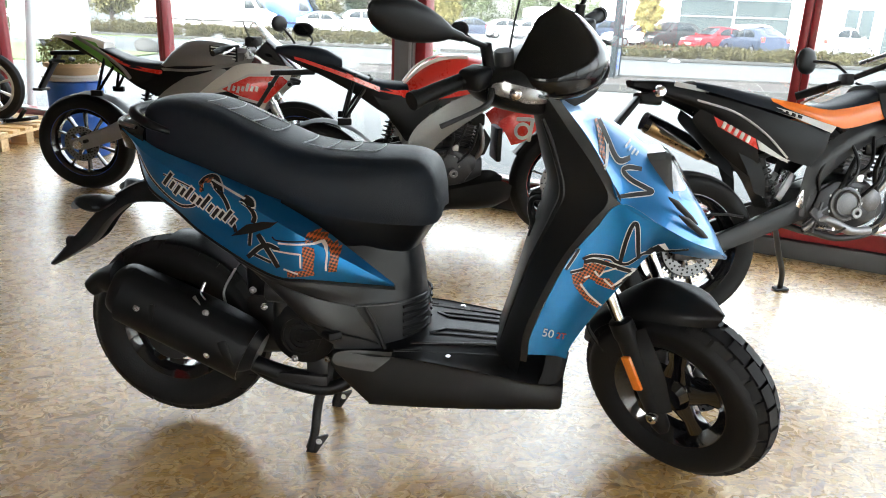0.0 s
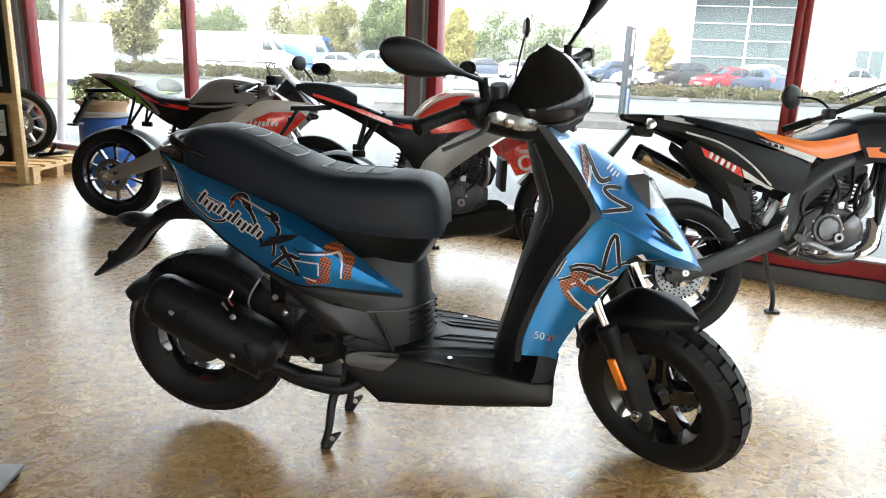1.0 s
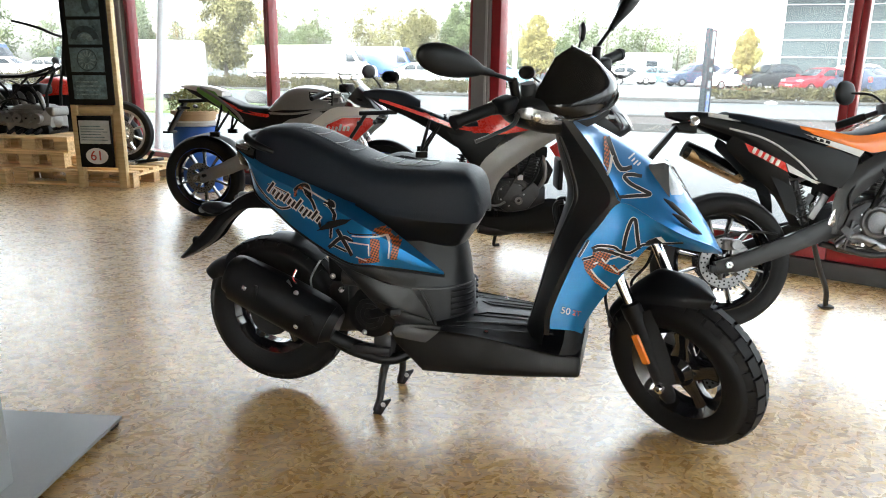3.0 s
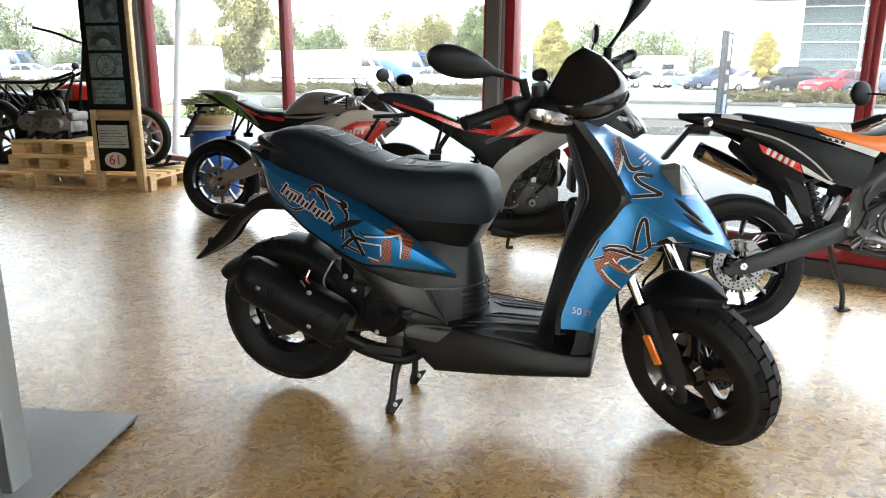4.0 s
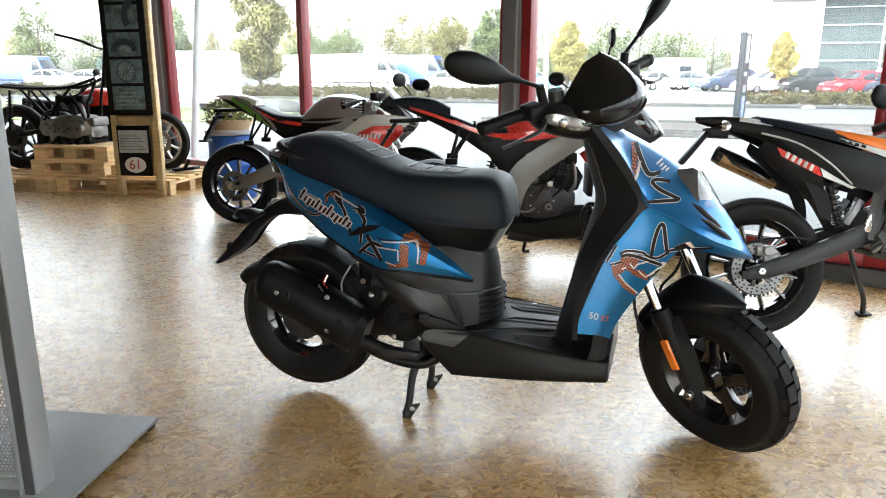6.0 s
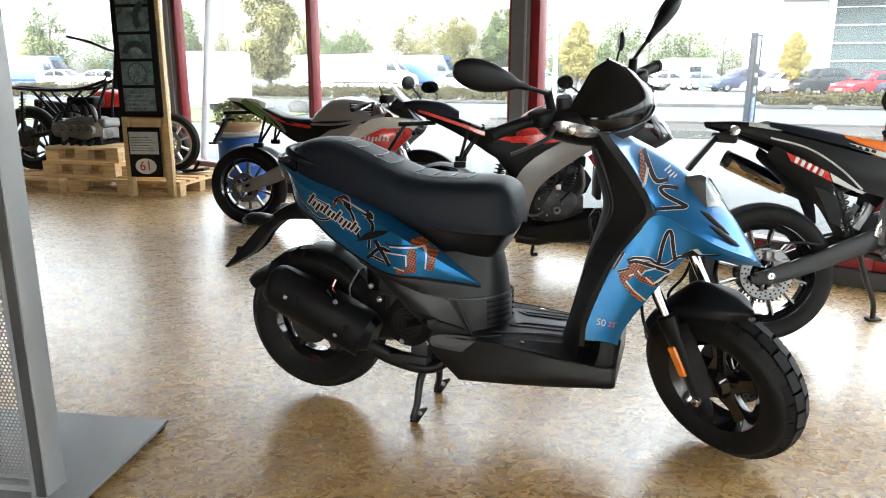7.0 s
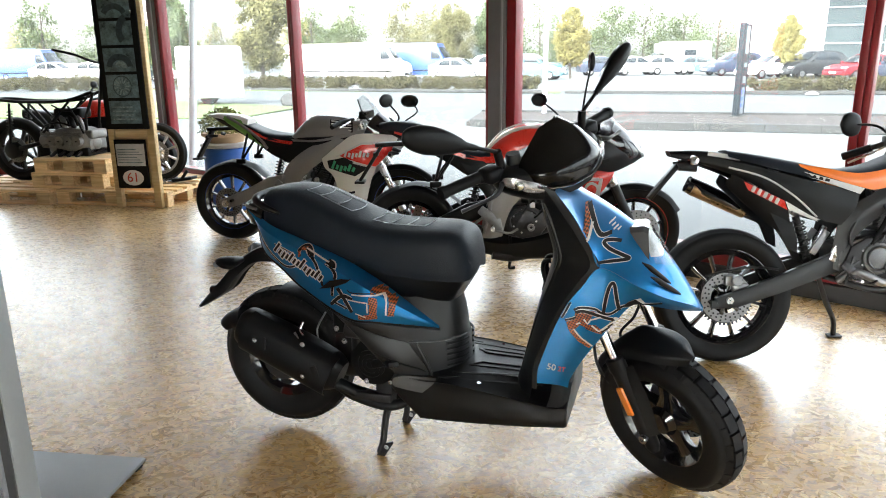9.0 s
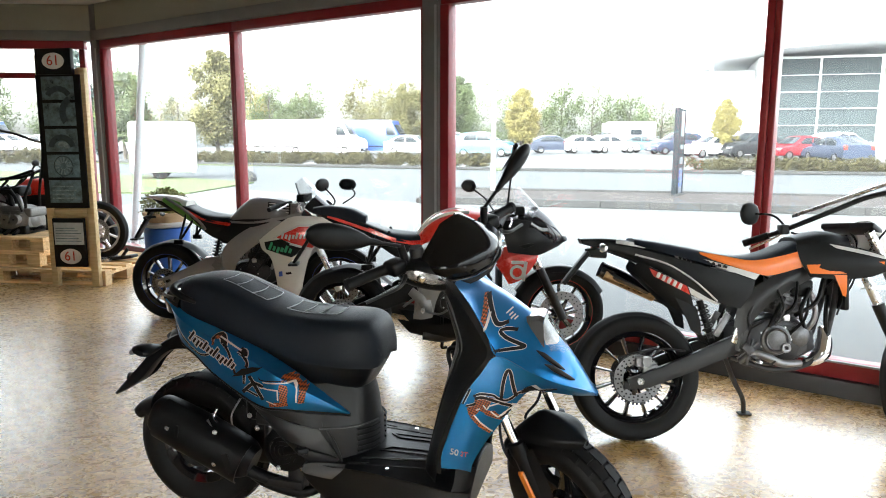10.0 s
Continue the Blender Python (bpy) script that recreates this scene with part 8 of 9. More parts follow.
# blue drum with a potted plant
dr = thing("plastic_drum", Matrix.Translation((-2.90, 5.62, 0)), "blue plastic drum with a white rim", "drum")
part("drum_body", turned([(0, 0), (0.185, 0), (0.20, 0.012), (0.20, 0.14), (0.206, 0.15), (0.206, 0.17), (0.20, 0.18), (0.20, 0.30), (0.206, 0.31), (0.206, 0.33), (0.20, 0.34), (0.20, 0.57), (0.19, 0.58), (0, 0.58)], 40, "Z"), "barrelblue", dr)
part("drum_rim", turned([(0.0, 0.581), (0.205, 0.581), (0.225, 0.592), (0.225, 0.615), (0.20, 0.625), (0, 0.625)], 40, "Z"), "line", dr)
pot = thing("potted_plant", Matrix.Translation((-2.90, 5.62, 0.6255)), "bushy yellow-green plant in a shallow terracotta bowl", "plant")
part("pot", turned([(0, 0), (0.165, 0), (0.185, 0.055), (0.205, 0.057), (0.205, 0.085), (0.180, 0.085), (0.172, 0.07), (0, 0.066)], 36, "Z"), "terracotta", pot)
rnd = random.Random(5)
vs, fs = [], []
for k in range(1800):
    a, e, r = rnd.uniform(0, 6.283), rnd.uniform(0.0, 1.5), 0.22 * rnd.random() ** 0.4
    p = Vector((r * math.cos(a) * math.cos(e) * 1.2, r * math.sin(a) * math.cos(e) * 0.95, 0.075 + r * math.sin(e) * 1.05))
    d = Vector((rnd.gauss(0, 1), rnd.gauss(0, 1), rnd.gauss(0, 1))).normalized() * 0.022
    q = d.orthogonal().normalized() * 0.009
    n0 = len(vs)
    vs += [p, p + d * 0.5 + q, p + d, p + d * 0.5 - q]
    fs.append((n0, n0 + 1, n0 + 2, n0 + 3))
me = bpy.data.meshes.new("foliage")
me.from_pydata([tuple(v) for v in vs], [], fs)
me.materials.append(M["herb"])
fo = new("foliage", me)
fo.parent = pot

# grey display stand: foot plate, upright, perforated panel and red board
ds = thing("display_stand", Matrix.Translation((-1.128, 1.084, 0)) @ pose(0, 0, 0, 0, 0, 4), "grey steel display stand with perforated panel and red board", "display stand")
part("foot_plate", prism([(-1.3, 0.018), (0.06, 0.018), (0.06, 0.030), (-1.3, 0.030)], -0.75, 0.425, 0.002), "plate", ds, "flat grey steel foot plate")
part("foot_pad", box(0.0, 0.05, 0.38, 0.42, 0.0, 0.018, 0.002), "ink", ds)
part("foot_pad", box(-1.25, -1.2, 0.38, 0.42, 0.0, 0.018, 0.002), "ink", ds)
part("foot_pad", box(0.0, 0.05, -0.74, -0.70, 0.0, 0.018, 0.002), "ink", ds)
part("foot_pad", box(-1.25, -1.2, -0.74, -0.70, 0.0, 0.018, 0.002), "ink", ds)
part("upright", box(-0.075, -0.035, -0.03, 0.045, 0.030, 2.1, 0.003), "post", ds, "light grey upright")
part("upright", box(-1.165, -1.125, -0.03, 0.045, 0.030, 2.1, 0.003), "post", ds)
# dark strip: shade on the front of the light grey upright, put in as colour
part("upright_face", box(-0.078, -0.040, -0.0355, -0.0305, 0.031, 2.1, 0.001), "trim", ds, "dark strip imitating the shaded front of the upright")
rail = part("perforated_panel", box(-1.124, -0.078, 0.004, 0.005, 0.05, 0.055, 0.0), "plate", ds, "perforated grey steel sheet")
part("bottom_rail", box(-1.124, -0.0755, -0.02, 0.03, 0.031, 0.05, 0.002), "post", ds)


def perforated(x0, x1, z0, z1, step, r):
    """A sheet with staggered hexagonal holes, built as a web of flat strips."""
    verts, faces = [], []
    nx, nz = int((x1 - x0) / step), int((z1 - z0) / (step * 0.866))
    for j in range(nz):
        for i in range(nx):
            cx, cz = x0 + (i + 0.5 * (j % 2) + 0.5) * step, z0 + (j + 0.5) * step * 0.866
            o = len(verts)
            for k in range(6):
                a = math.pi / 6 + k * math.pi / 3
                verts.append((cx + step * 0.5774 * math.cos(a), 0.005, cz + step * 0.5774 * math.sin(a)))
            for k in range(6):
                a = math.pi / 6 + k * math.pi / 3
                verts.append((cx + r * math.cos(a), 0.005, cz + r * math.sin(a)))
            for k in range(6):
                faces.append((o + k, o + (k + 1) % 6, o + 6 + (k + 1) % 6, o + 6 + k))
    me = bpy.data.meshes.new("perforated_sheet")
    me.from_pydata(verts, [], faces)
    me.materials.append(M["plate"])
    return me


web = new("perforated_sheet", perforated(-0.62, -0.085, 0.06, 0.90, 0.0115, 0.0042))
web.parent = ds
tagged(web, kind="stuff")
part("red_board", box(-1.124, -0.076, -0.004, 0.012, 0.91, 2.05, 0.002), "scarlet", ds, "red display board")
part("board_edge", box(-0.0755, -0.066 + 0.0, -0.045, -0.031, 0.031, 2.1, 0.002), "plate", ds)


# ---- outdoors ----
GZ = -0.12
M["paving"] = mat("pale_concrete_paving", (0.080, 0.086, 0.087), 0.8, vary=0.12, scale=0.6, bump=0.3, bump_scale=20)
M["asphalt"] = mat("grey_asphalt", (0.043, 0.050, 0.054), 0.85, vary=0.12, scale=0.5, bump=0.4, bump_scale=60)
M["kerb"] = mat("concrete_kerb", (0.026, 0.027, 0.027), 0.85, vary=0.2, scale=2)
M["bed"] = mat("brown_planting_bed", (0.016, 0.011, 0.009), 0.95, vary=0.4, scale=3, bump=0.8, bump_scale=14)
M["grass"] = mat("lawn", (0.05, 0.075, 0.018), 0.9, vary=0.35, scale=2.5, bump=0.8, bump_scale=40)
M["hedge"] = mat("hedge_leaves", (0.05, 0.046, 0.022), 0.9, vary=0.3, scale=3, spec=0.1)
M["bark"] = mat("bark", (0.06, 0.05, 0.04), 0.9, vary=0.3, bump=0.6, bump_scale=30)
M["leaf_yellow"] = mat("autumn_yellow_leaves", (0.170, 0.150, 0.055), 0.9, vary=0.25, scale=1.5, spec=0.1)
M["leaf_green"] = mat("green_leaves", (0.070, 0.090, 0.042), 0.9, vary=0.3, scale=0.7, spec=0.1)
M["leaf_olive"] = mat("olive_leaves", (0.105, 0.100, 0.046), 0.9, vary=0.3, scale=0.7, spec=0.1)
M["leaf_blue"] = mat("blue_green_needles", (0.055, 0.078, 0.072), 0.9, vary=0.3, scale=0.7, spec=0.1)
M["carglass"] = mat("car_glass", (0.02, 0.025, 0.03), 0.12, spec=0.3)
M["facadewhite"] = mat("white_cladding", (0.70, 0.71, 0.72), 0.5, vary=0.04, scale=0.5)
M["facadeglass"] = mat("tinted_facade_glass", (0.042, 0.053, 0.057), 0.6, vary=0.15, scale=0.25, spec=0.05, rvary=0.0)
M["slate"] = mat("slate_blue_sign", (0.014, 0.019, 0.023), 0.6, spec=0.12)
M["mullion"] = mat("pale_mullions", (0.55, 0.57, 0.58), 0.4)


def sheet(name, pts, z0, z1, material, label, category, kind="structure"):
    bm = bmesh.new()
    lo, hi = [bm.verts.new((x, y, z0)) for x, y in pts], [bm.verts.new((x, y, z1)) for x, y in pts]
    bm.faces.new(lo), bm.faces.new(hi)
    for i in range(len(pts)):
        j = (i + 1) % len(pts)
        bm.faces.new((lo[i], lo[j], hi[j], hi[i]))
    return tagged(part(name, bm, material, smooth=0), label, category, kind=kind)


sheet("ground", [(-900, -900), (900, -900), (900, 1200), (-900, 1200)], GZ - 0.5, GZ - 0.02, "asphalt", "wide grey asphalt ground to the horizon", "ground")
sheet("pavement", [(-8.5, 1.0), (-8.5, 19.0), (-2.0, 15.25), (40, 11.75), (40, -20), (4.9, -20), (4.9, 1.0)], GZ - 0.019, GZ, "paving", "pale concrete forecourt before the windows", "pavement")
sheet("pavement_far", [(-40, 40.0), (-0.5, 33.5), (40, 30.2), (60, 34), (60, 75), (-40, 75)], GZ - 0.019, GZ - 0.005, "paving", "pale car park across the road", "pavement")
sheet("lawn", [(-60, 14), (-8.6, 17.0), (-8.6, 21.3), (-14, 24.2), (-60, 36)], GZ - 0.019, GZ + 0.02, "grass", "lawn beside the forecourt", "lawn")
sheet("lawn_far", [(-60, 42), (-0.8, 30.6), (-0.8, 32.2), (-60, 46)], GZ - 0.019, GZ + 0.02, "grass", "verge along the far side of the road", "lawn")


def kerb_run(name, a, b, w, h, label):
    a, b = Vector(a), Vector(b)
    d = (b - a).normalized()
    n = int((b - a).length / 1.0)
    k = thing(name, Matrix.Translation((a.x, a.y, GZ)) @ Matrix.Rotation(math.atan2(d.y, d.x), 4, "Z"), label, "kerb", kind="structure")
    first = None
    for i in range(n):
        if first is None:
            first = part("kerb_stone", box(0.001, 0.999, 0, w, 0.0, h, 0.012, 1), "kerb", k, smooth=0)
        else:
            o = first.copy()
            scene.collection.objects.link(o)
            o.location = (i, 0, 0)


kerb_run("kerb", (-2.2, 15.30), (12.0, 13.45), 0.18, 0.16, "concrete kerb at the forecourt edge")
kerb_run("kerb", (-2.4, 18.55), (12.2, 17.15), 0.16, 0.14, "concrete kerb at the roadside")
kerb_run("kerb", (-25.0, 35.4), (-0.6, 30.4), 0.20, 0.12, "pale kerb across the road")
kerb_run("kerb", (-0.6, 30.3), (26.0, 28.4), 0.20, 0.12, "pale kerb across the road")
sheet("planting_bed", [(-2.3, 15.50), (12.0, 13.65), (12.2, 17.13), (-2.4, 18.53)], GZ - 0.019, GZ + 0.09, "bed", "bare brown planting bed between kerbs", "planting bed")
rnd = random.Random(11)


def leaf_mass(spots, size, n, seed, squash=0.6):
    """Small folded leaves strewn through the given balls (centre, radius)."""
    r_ = np.random.RandomState(seed)
    tot = sum(s[1] ** 2 for s in spots)
    vs, fs = [], []
    for c, rad in spots:
        m = max(8, int(n * rad * rad / tot))
        d = r_.normal(size=(m, 3))
        d /= np.linalg.norm(d, axis=1)[:, None]
        p = np.array(c) + d * (rad * (0.35 + 0.8 * r_.random_sample(m)))[:, None] * np.array([1, 1, 1])
        t = r_.normal(size=(m, 3))
        t /= np.linalg.norm(t, axis=1)[:, None]
        u = np.cross(t, d + 0.01)
        u /= np.linalg.norm(u, axis=1)[:, None] + 1e-9
        s = size * (0.6 + 0.8 * r_.random_sample(m))[:, None]
        for q in (p - t * s, p + u * s * squash, p + t * s, p - u * s * squash):
            vs.append(q)
        fs.append(m)
    return vs, fs


def leaf_mesh(name, spots, size, n, seed, material):
    vs, ms = leaf_mass(spots, size, n, seed)
    verts, faces, o = [], [], 0
    for g, m in enumerate(ms):
        quad = np.stack(vs[4 * g:4 * g + 4], axis=1).reshape(-1, 3)
        verts += quad.tolist()
        faces += [(o + 4 * i, o + 4 * i + 1, o + 4 * i + 2, o + 4 * i + 3) for i in range(m)]
        o += 4 * m
    me = bpy.data.meshes.new(name)
    me.from_pydata(verts, [], faces)
    me.materials.append(M[material])
    return me


def tree(x, y, h, w, leaf, label, seed, n=2600, clear_h=0.18, cone=False, egg=False):
    t = thing("tree", Matrix.Translation((x, y, GZ)), label, "tree")
    r_ = random.Random(seed)
    part("trunk", tube([(0, 0, 0), (0.02 * h * r_.uniform(-1, 1), 0, h * 0.3), (0.02 * h * r_.uniform(-1, 1), 0.01 * h, h * 0.85)], [h * 0.022, h * 0.016, h * 0.004], 8, 10), "bark", t)
    spots = []
    for k in range(320 if egg else 64):
        f = r_.random()
        z = h * (clear_h + (1 - clear_h) * f)
        prof = (1 - f) if cone else math.sin(math.pi * (0.14 + 0.82 * f) ** 0.95) ** 0.8 if egg else math.sin(math.pi * min(0.97, 0.12 + 0.85 * f)) ** 0.7
        a, d = r_.uniform(0, 6.283), 0.5 * w * prof * r_.uniform(0.3, 0.85)
        c = (d * math.cos(a), d * math.sin(a), min(z, h * 0.96))
        spots.append((c, max(0.05 * w, (0.095 if egg else 0.19) * w * prof * r_.uniform(0.6, 1.3))))
        if k % (50 if egg else 8) == 0:
            part("limb", tube([(0, 0, z * 0.7), (c[0] * 0.6, c[1] * 0.6, c[2] * 0.9), c], [h * 0.008, h * 0.005, h * 0.002], 6, 6), "bark", t)
    cr = new("crown", leaf_mesh("crown", spots, (0.0115 if n > 1000 else 0.0135) * h, n * (9 if n > 1000 else 6), seed, leaf))
    cr.parent = t
    return t


def hedge(a, b, h, w, seed, label):
    a, b = Vector(a), Vector(b)
    ln = (b - a).length
    d = (b - a).normalized()
    k = thing("hedge", Matrix.Translation((a.x, a.y, GZ)) @ Matrix.Rotation(math.atan2(d.y, d.x), 4, "Z"), label, "hedge")
    r_ = random.Random(seed)
    spots = [((r_.uniform(0, ln), r_.uniform(0.1, w), r_.uniform(0.15, h * 0.78)), r_.uniform(0.18, 0.27)) for _ in range(int(ln * 22))]
    o = new("leaves", leaf_mesh("leaves", spots, 0.045, int(ln * 2400), seed, "hedge"))
    o.parent = k
    part("twigs", joined(*[tube([(r_.uniform(0, ln), w / 2, 0), (r_.uniform(0, ln) * 0 + i * ln / 20, w / 2, h * 0.8)], 0.012, 5) for i in range(20)]), "bark", k)


hedge((6.6, 29.9), (22.0, 28.9), 0.62, 0.9, 3, "low clipped hedge across the road")
hedge((-22.0, 36.0), (-2.0, 32.1), 0.66, 0.9, 4, "low clipped hedge in front of the car park")
hedge((-36.0, 33.0), (-24.0, 33.0), 0.8, 0.9, 6, "low clipped hedge in front of the car park")

# trees near and far
for args in ((-0.9, 52.0, 4.9, 2.75, "leaf_yellow", "slim tree with yellow autumn leaves", 1), (12.75, 50.0, 3.95, 2.1, "leaf_yellow", "slim tree with yellow autumn leaves", 2), (-7.0, 60.0, 6.5, 4.5, "leaf_green", "round green tree behind the car park", 3),
             (-10.4, 58.0, 5.8, 3.6, "leaf_olive", "olive tree behind the vans", 5), (-17.6, 38.0, 6.2, 3.6, "leaf_olive", "tall thin tree beside the lawn", 7), (-24.5, 40.0, 5.2, 3.2, "leaf_green", "green tree beside the lawn", 8), (-30.0, 44.0, 7.0, 4.5, "leaf_blue", "dark conifer beyond the lawn", 9),
             (-38.0, 40.0, 4.0, 2.4, "leaf_yellow", "slim tree with yellow autumn leaves", 10), (-42.0, 42.0, 3.6, 2.2, "leaf_yellow", "slim tree with yellow autumn leaves", 12), (-47.0, 44.0, 8.0, 6.0, "leaf_olive", "broad olive tree at the road", 13)):
    tree(*args, cone=args[4] == "leaf_blue", egg=args[4] == "leaf_yellow")
r2 = random.Random(21)
for k in range(34):
    x = -75 + k * 3.9 + r2.uniform(-1.5, 1.5)
    leaf = r2.choice(["leaf_green", "leaf_olive", "leaf_blue", "leaf_green", "leaf_olive", "leaf_yellow"])
    tree(x, 88 + r2.uniform(-6, 10), r2.uniform(5.0, 9.0) * (1.15 if x < -25 else 1.0), r2.uniform(5.5, 8.5), leaf, "distant tree in the wood behind the car park", 100 + k, n=900, clear_h=0.05, cone=leaf == "leaf_blue")


# parked vehicles
def vehicle(x, y, yaw, color, kind, label):
    """kind: car, suv or van; the profile runs from the tail to the front."""
    v = thing("van" if kind == "van" else "car", Matrix.Translation((x, y, GZ)) @ Matrix.Rotation(radians(yaw), 4, "Z"), label, "van" if kind == "van" else "car")
    L, W, H, belt = {"car": (4.3, 0.88, 1.46, 0.92), "suv": (4.5, 0.92, 1.70, 1.05), "van": (6.2, 1.0, 2.55, 1.35)}[kind]
    if kind == "van":
        top = [(-3.05, 2.45), (-2.9, 2.55), (1.2, 2.58), (1.75, 2.35), (2.35, 1.45), (2.95, 1.2), (3.1, 0.9)]
    else:
        k = H / 1.46
        top = [(-2.1, 0.95), (-2.05, 1.02 * k), (-1.55, 1.38 * k if kind == "suv" else 1.22 * k), (-0.9, 1.46 * k), (0.1, 1.45 * k), (0.95, 0.98 * k), (1.75, 0.88 * k), (2.12, 0.62)]
    st_ = []
    for px, pz in smooth_line([(a, b, 0) for a, b in top], 26) and [(p.x, p.y) for p in smooth_line([(a, b, 0) for a, b in top], 26)]:
        low = 0.28
        wtop = W * (1 - 0.16 * max(0, min(1, (pz - belt) / (H - belt + 0.01))))
        st_.append([(px, 0, pz), (px, wtop * 0.75, pz - 0.02), (px, wtop * 0.96, max(low + 0.2, pz - 0.10)), (px, W, min(belt, pz - 0.11) * 0.9 + 0.05), (px, W, low + 0.1), (px, W * 0.92, low), (px, 0, low)])
    part("body", halves(st_, 26, 40), color, v)
    for s in (-1, 1):
        if kind == "van":
            part("side_window", prism([(1.30, 1.45), (2.1, 1.45), (1.72, 2.08), (1.30, 2.08)], s * (W * 0.90), s * (W * 1.005), 0.01), "carglass", v)
            part("trim_strip", box(-2.9, 2.3, s * W * 0.99, s * (W + 0.015), 0.55, 0.66, 0.01), "ink", v)
        else:
            k = H / 1.46
            part("side_window", prism([(-1.35, 0.97 * k), (0.70, 0.97 * k), (0.08, 1.36 * k), (-0.85, 1.37 * k), (-1.25, 1.20 * k)], s * W * 0.86, s * W * 0.985, 0.01), "carglass", v)
            part("pillar", box(-0.42, -0.34, s * W * 0.9, s * W * 0.992, 0.97 * k, 1.36 * k, 0.004), color, v)
        part("door_mirror", box(0.62 if kind != "van" else 2.05, 0.78 if kind != "van" else 2.2, s * W, s * (W + 0.16), belt, belt + 0.16, 0.03), color, v)
        part("headlamp", box(L / 2 - 0.30, L / 2 - 0.08, s * W * 0.55, s * W * 0.95, 0.62, 0.76, 0.03), "chrome", v)
        part("tail_lamp", box(-L / 2 + 0.02, -L / 2 + 0.14, s * W * 0.75, s * W * 0.97, 0.75, 1.0, 0.02), "scarlet", v)
        for wx in (-L * 0.30, L * 0.31):
            w_ = part("wheel", moved(disc(0.31, -0.1, 0.1, 0.19, 24, 0.03), at(wx, s * (W - 0.09), 0.31)), "rubber", v)
            part("rim", moved(disc(0.20, -0.09, 0.09, 0.0, 20, 0.01), at(wx, s * (W - 0.085), 0.31)), "alu", w_)
    if kind == "van":
        part("windscreen", skin([[(1.80, -0.75, 2.27), (1.86, 0, 2.30), (1.80, 0.75, 2.27)], [(2.34, -0.85, 1.52), (2.42, 0, 1.54), (2.34, 0.85, 1.52)]], 8, 6), "carglass", v)
    else:
        k = H / 1.46
        part("windscreen", skin([[(0.22, -0.58, 1.39 * k), (0.27, 0, 1.425 * k), (0.22, 0.58, 1.39 * k)], [(0.90, -0.70, 1.0 * k), (1.0, 0, 1.02 * k), (0.90, 0.70, 1.0 * k)]], 8, 6), "carglass", v)
        part("rear_window", skin([[(-1.0, -0.58, 1.42 * k), (-1.05, 0, 1.45 * k), (-1.0, 0.58, 1.42 * k)], [(-1.75, -0.64, 1.10 * k), (-1.85, 0, 1.12 * k), (-1.75, 0.64, 1.10 * k)]], 8, 6), "carglass", v)
    part("bumper", box(L / 2 - 0.12, L / 2 + 0.03, -W * 0.9, W * 0.9, 0.30, 0.52, 0.05), "ink" if kind == "van" else color, v)
    part("number_plate", box(L / 2 + 0.031, L / 2 + 0.04, -0.26, 0.26, 0.38, 0.49, 0.004), "line", v)
    return v


for nm, col in (("paint_white", (0.72, 0.72, 0.72)), ("paint_blue", (0.03, 0.07, 0.28)), ("paint_silver", (0.42, 0.44, 0.46)), ("paint_teal", (0.05, 0.13, 0.17)), ("paint_navy", (0.025, 0.035, 0.06)), ("paint_red", (0.16, 0.012, 0.018)), ("paint_black", (0.018, 0.02, 0.022))):
    M[nm] = mat(nm, col, 0.3, vary=0.05, coat=0.15, spec=0.3)
vehicle(-15.6, 51.5, -3, "paint_white", "van", "white panel van parked across the road")
vehicle(-19.4, 53.5, -3, "paint_white", "van", "white panel van parked across the road")
vehicle(-12.4, 54.5, -8, "paint_blue", "van", "blue panel van parked behind a white one")
vehicle(-8.6, 51.0, -15, "paint_silver", "car", "silver car parked beside the vans")
vehicle(-6.0, 53.0, -20, "paint_white", "suv", "white car parked beside the vans")
vehicle(-3.4, 50.0, -12, "paint_teal", "suv", "dark teal people carrier in the car park")
vehicle(1.6, 60.0, 10, "paint_navy", "car", "dark blue car in the car park")
vehicle(4.2, 60.5, 15, "paint_silver", "car", "silver car in the car park")
vehicle(6.4, 61.5, 10, "paint_white", "car", "white car in the car park")
vehicle(9.5, 62.0, -25, "paint_teal", "car", "grey-green car in the car park")
vehicle(11.0, 58.0, 200, "paint_navy", "suv", "dark people carrier in the car park")
vehicle(13.6, 55.0, 205, "paint_navy", "car", "dark car facing the road")
vehicle(15.4, 54.0, 205, "paint_silver", "car", "silver car facing the road")
vehicle(12.0, 50.5, 205, "paint_white", "car", "white car facing the road")
vehicle(14.4, 50.5, 205, "paint_black", "suv", "black car facing the road")
vehicle(16.3, 46.9, 205, "paint_red", "car", "red car parked before the glass showroom")
vehicle(17.0, 42.6, 100, "paint_navy", "car", "dark blue car seen from behind")
vehicle(19.4, 48.0, 20, "paint_white", "suv", "white car parked before the glass showroom")
vehicle(24.5, 47.5, 20, "paint_silver", "suv", "silver car parked before the glass showroom")
vehicle(-33.0, 50.0, 5, "paint_navy", "car", "dark car in the far car park")
vehicle(-37.5, 51.0, 5, "paint_silver", "car", "silver car in the far car park")
vehicle(-42.0, 52.0, 0, "paint_white", "car", "white car in the far car park")
vehicle(-28.5, 50.0, 0, "paint_white", "car", "white car in the far car park")
vehicle(-47.0, 55.0, 0, "paint_blue", "van", "blue van in the far car park")
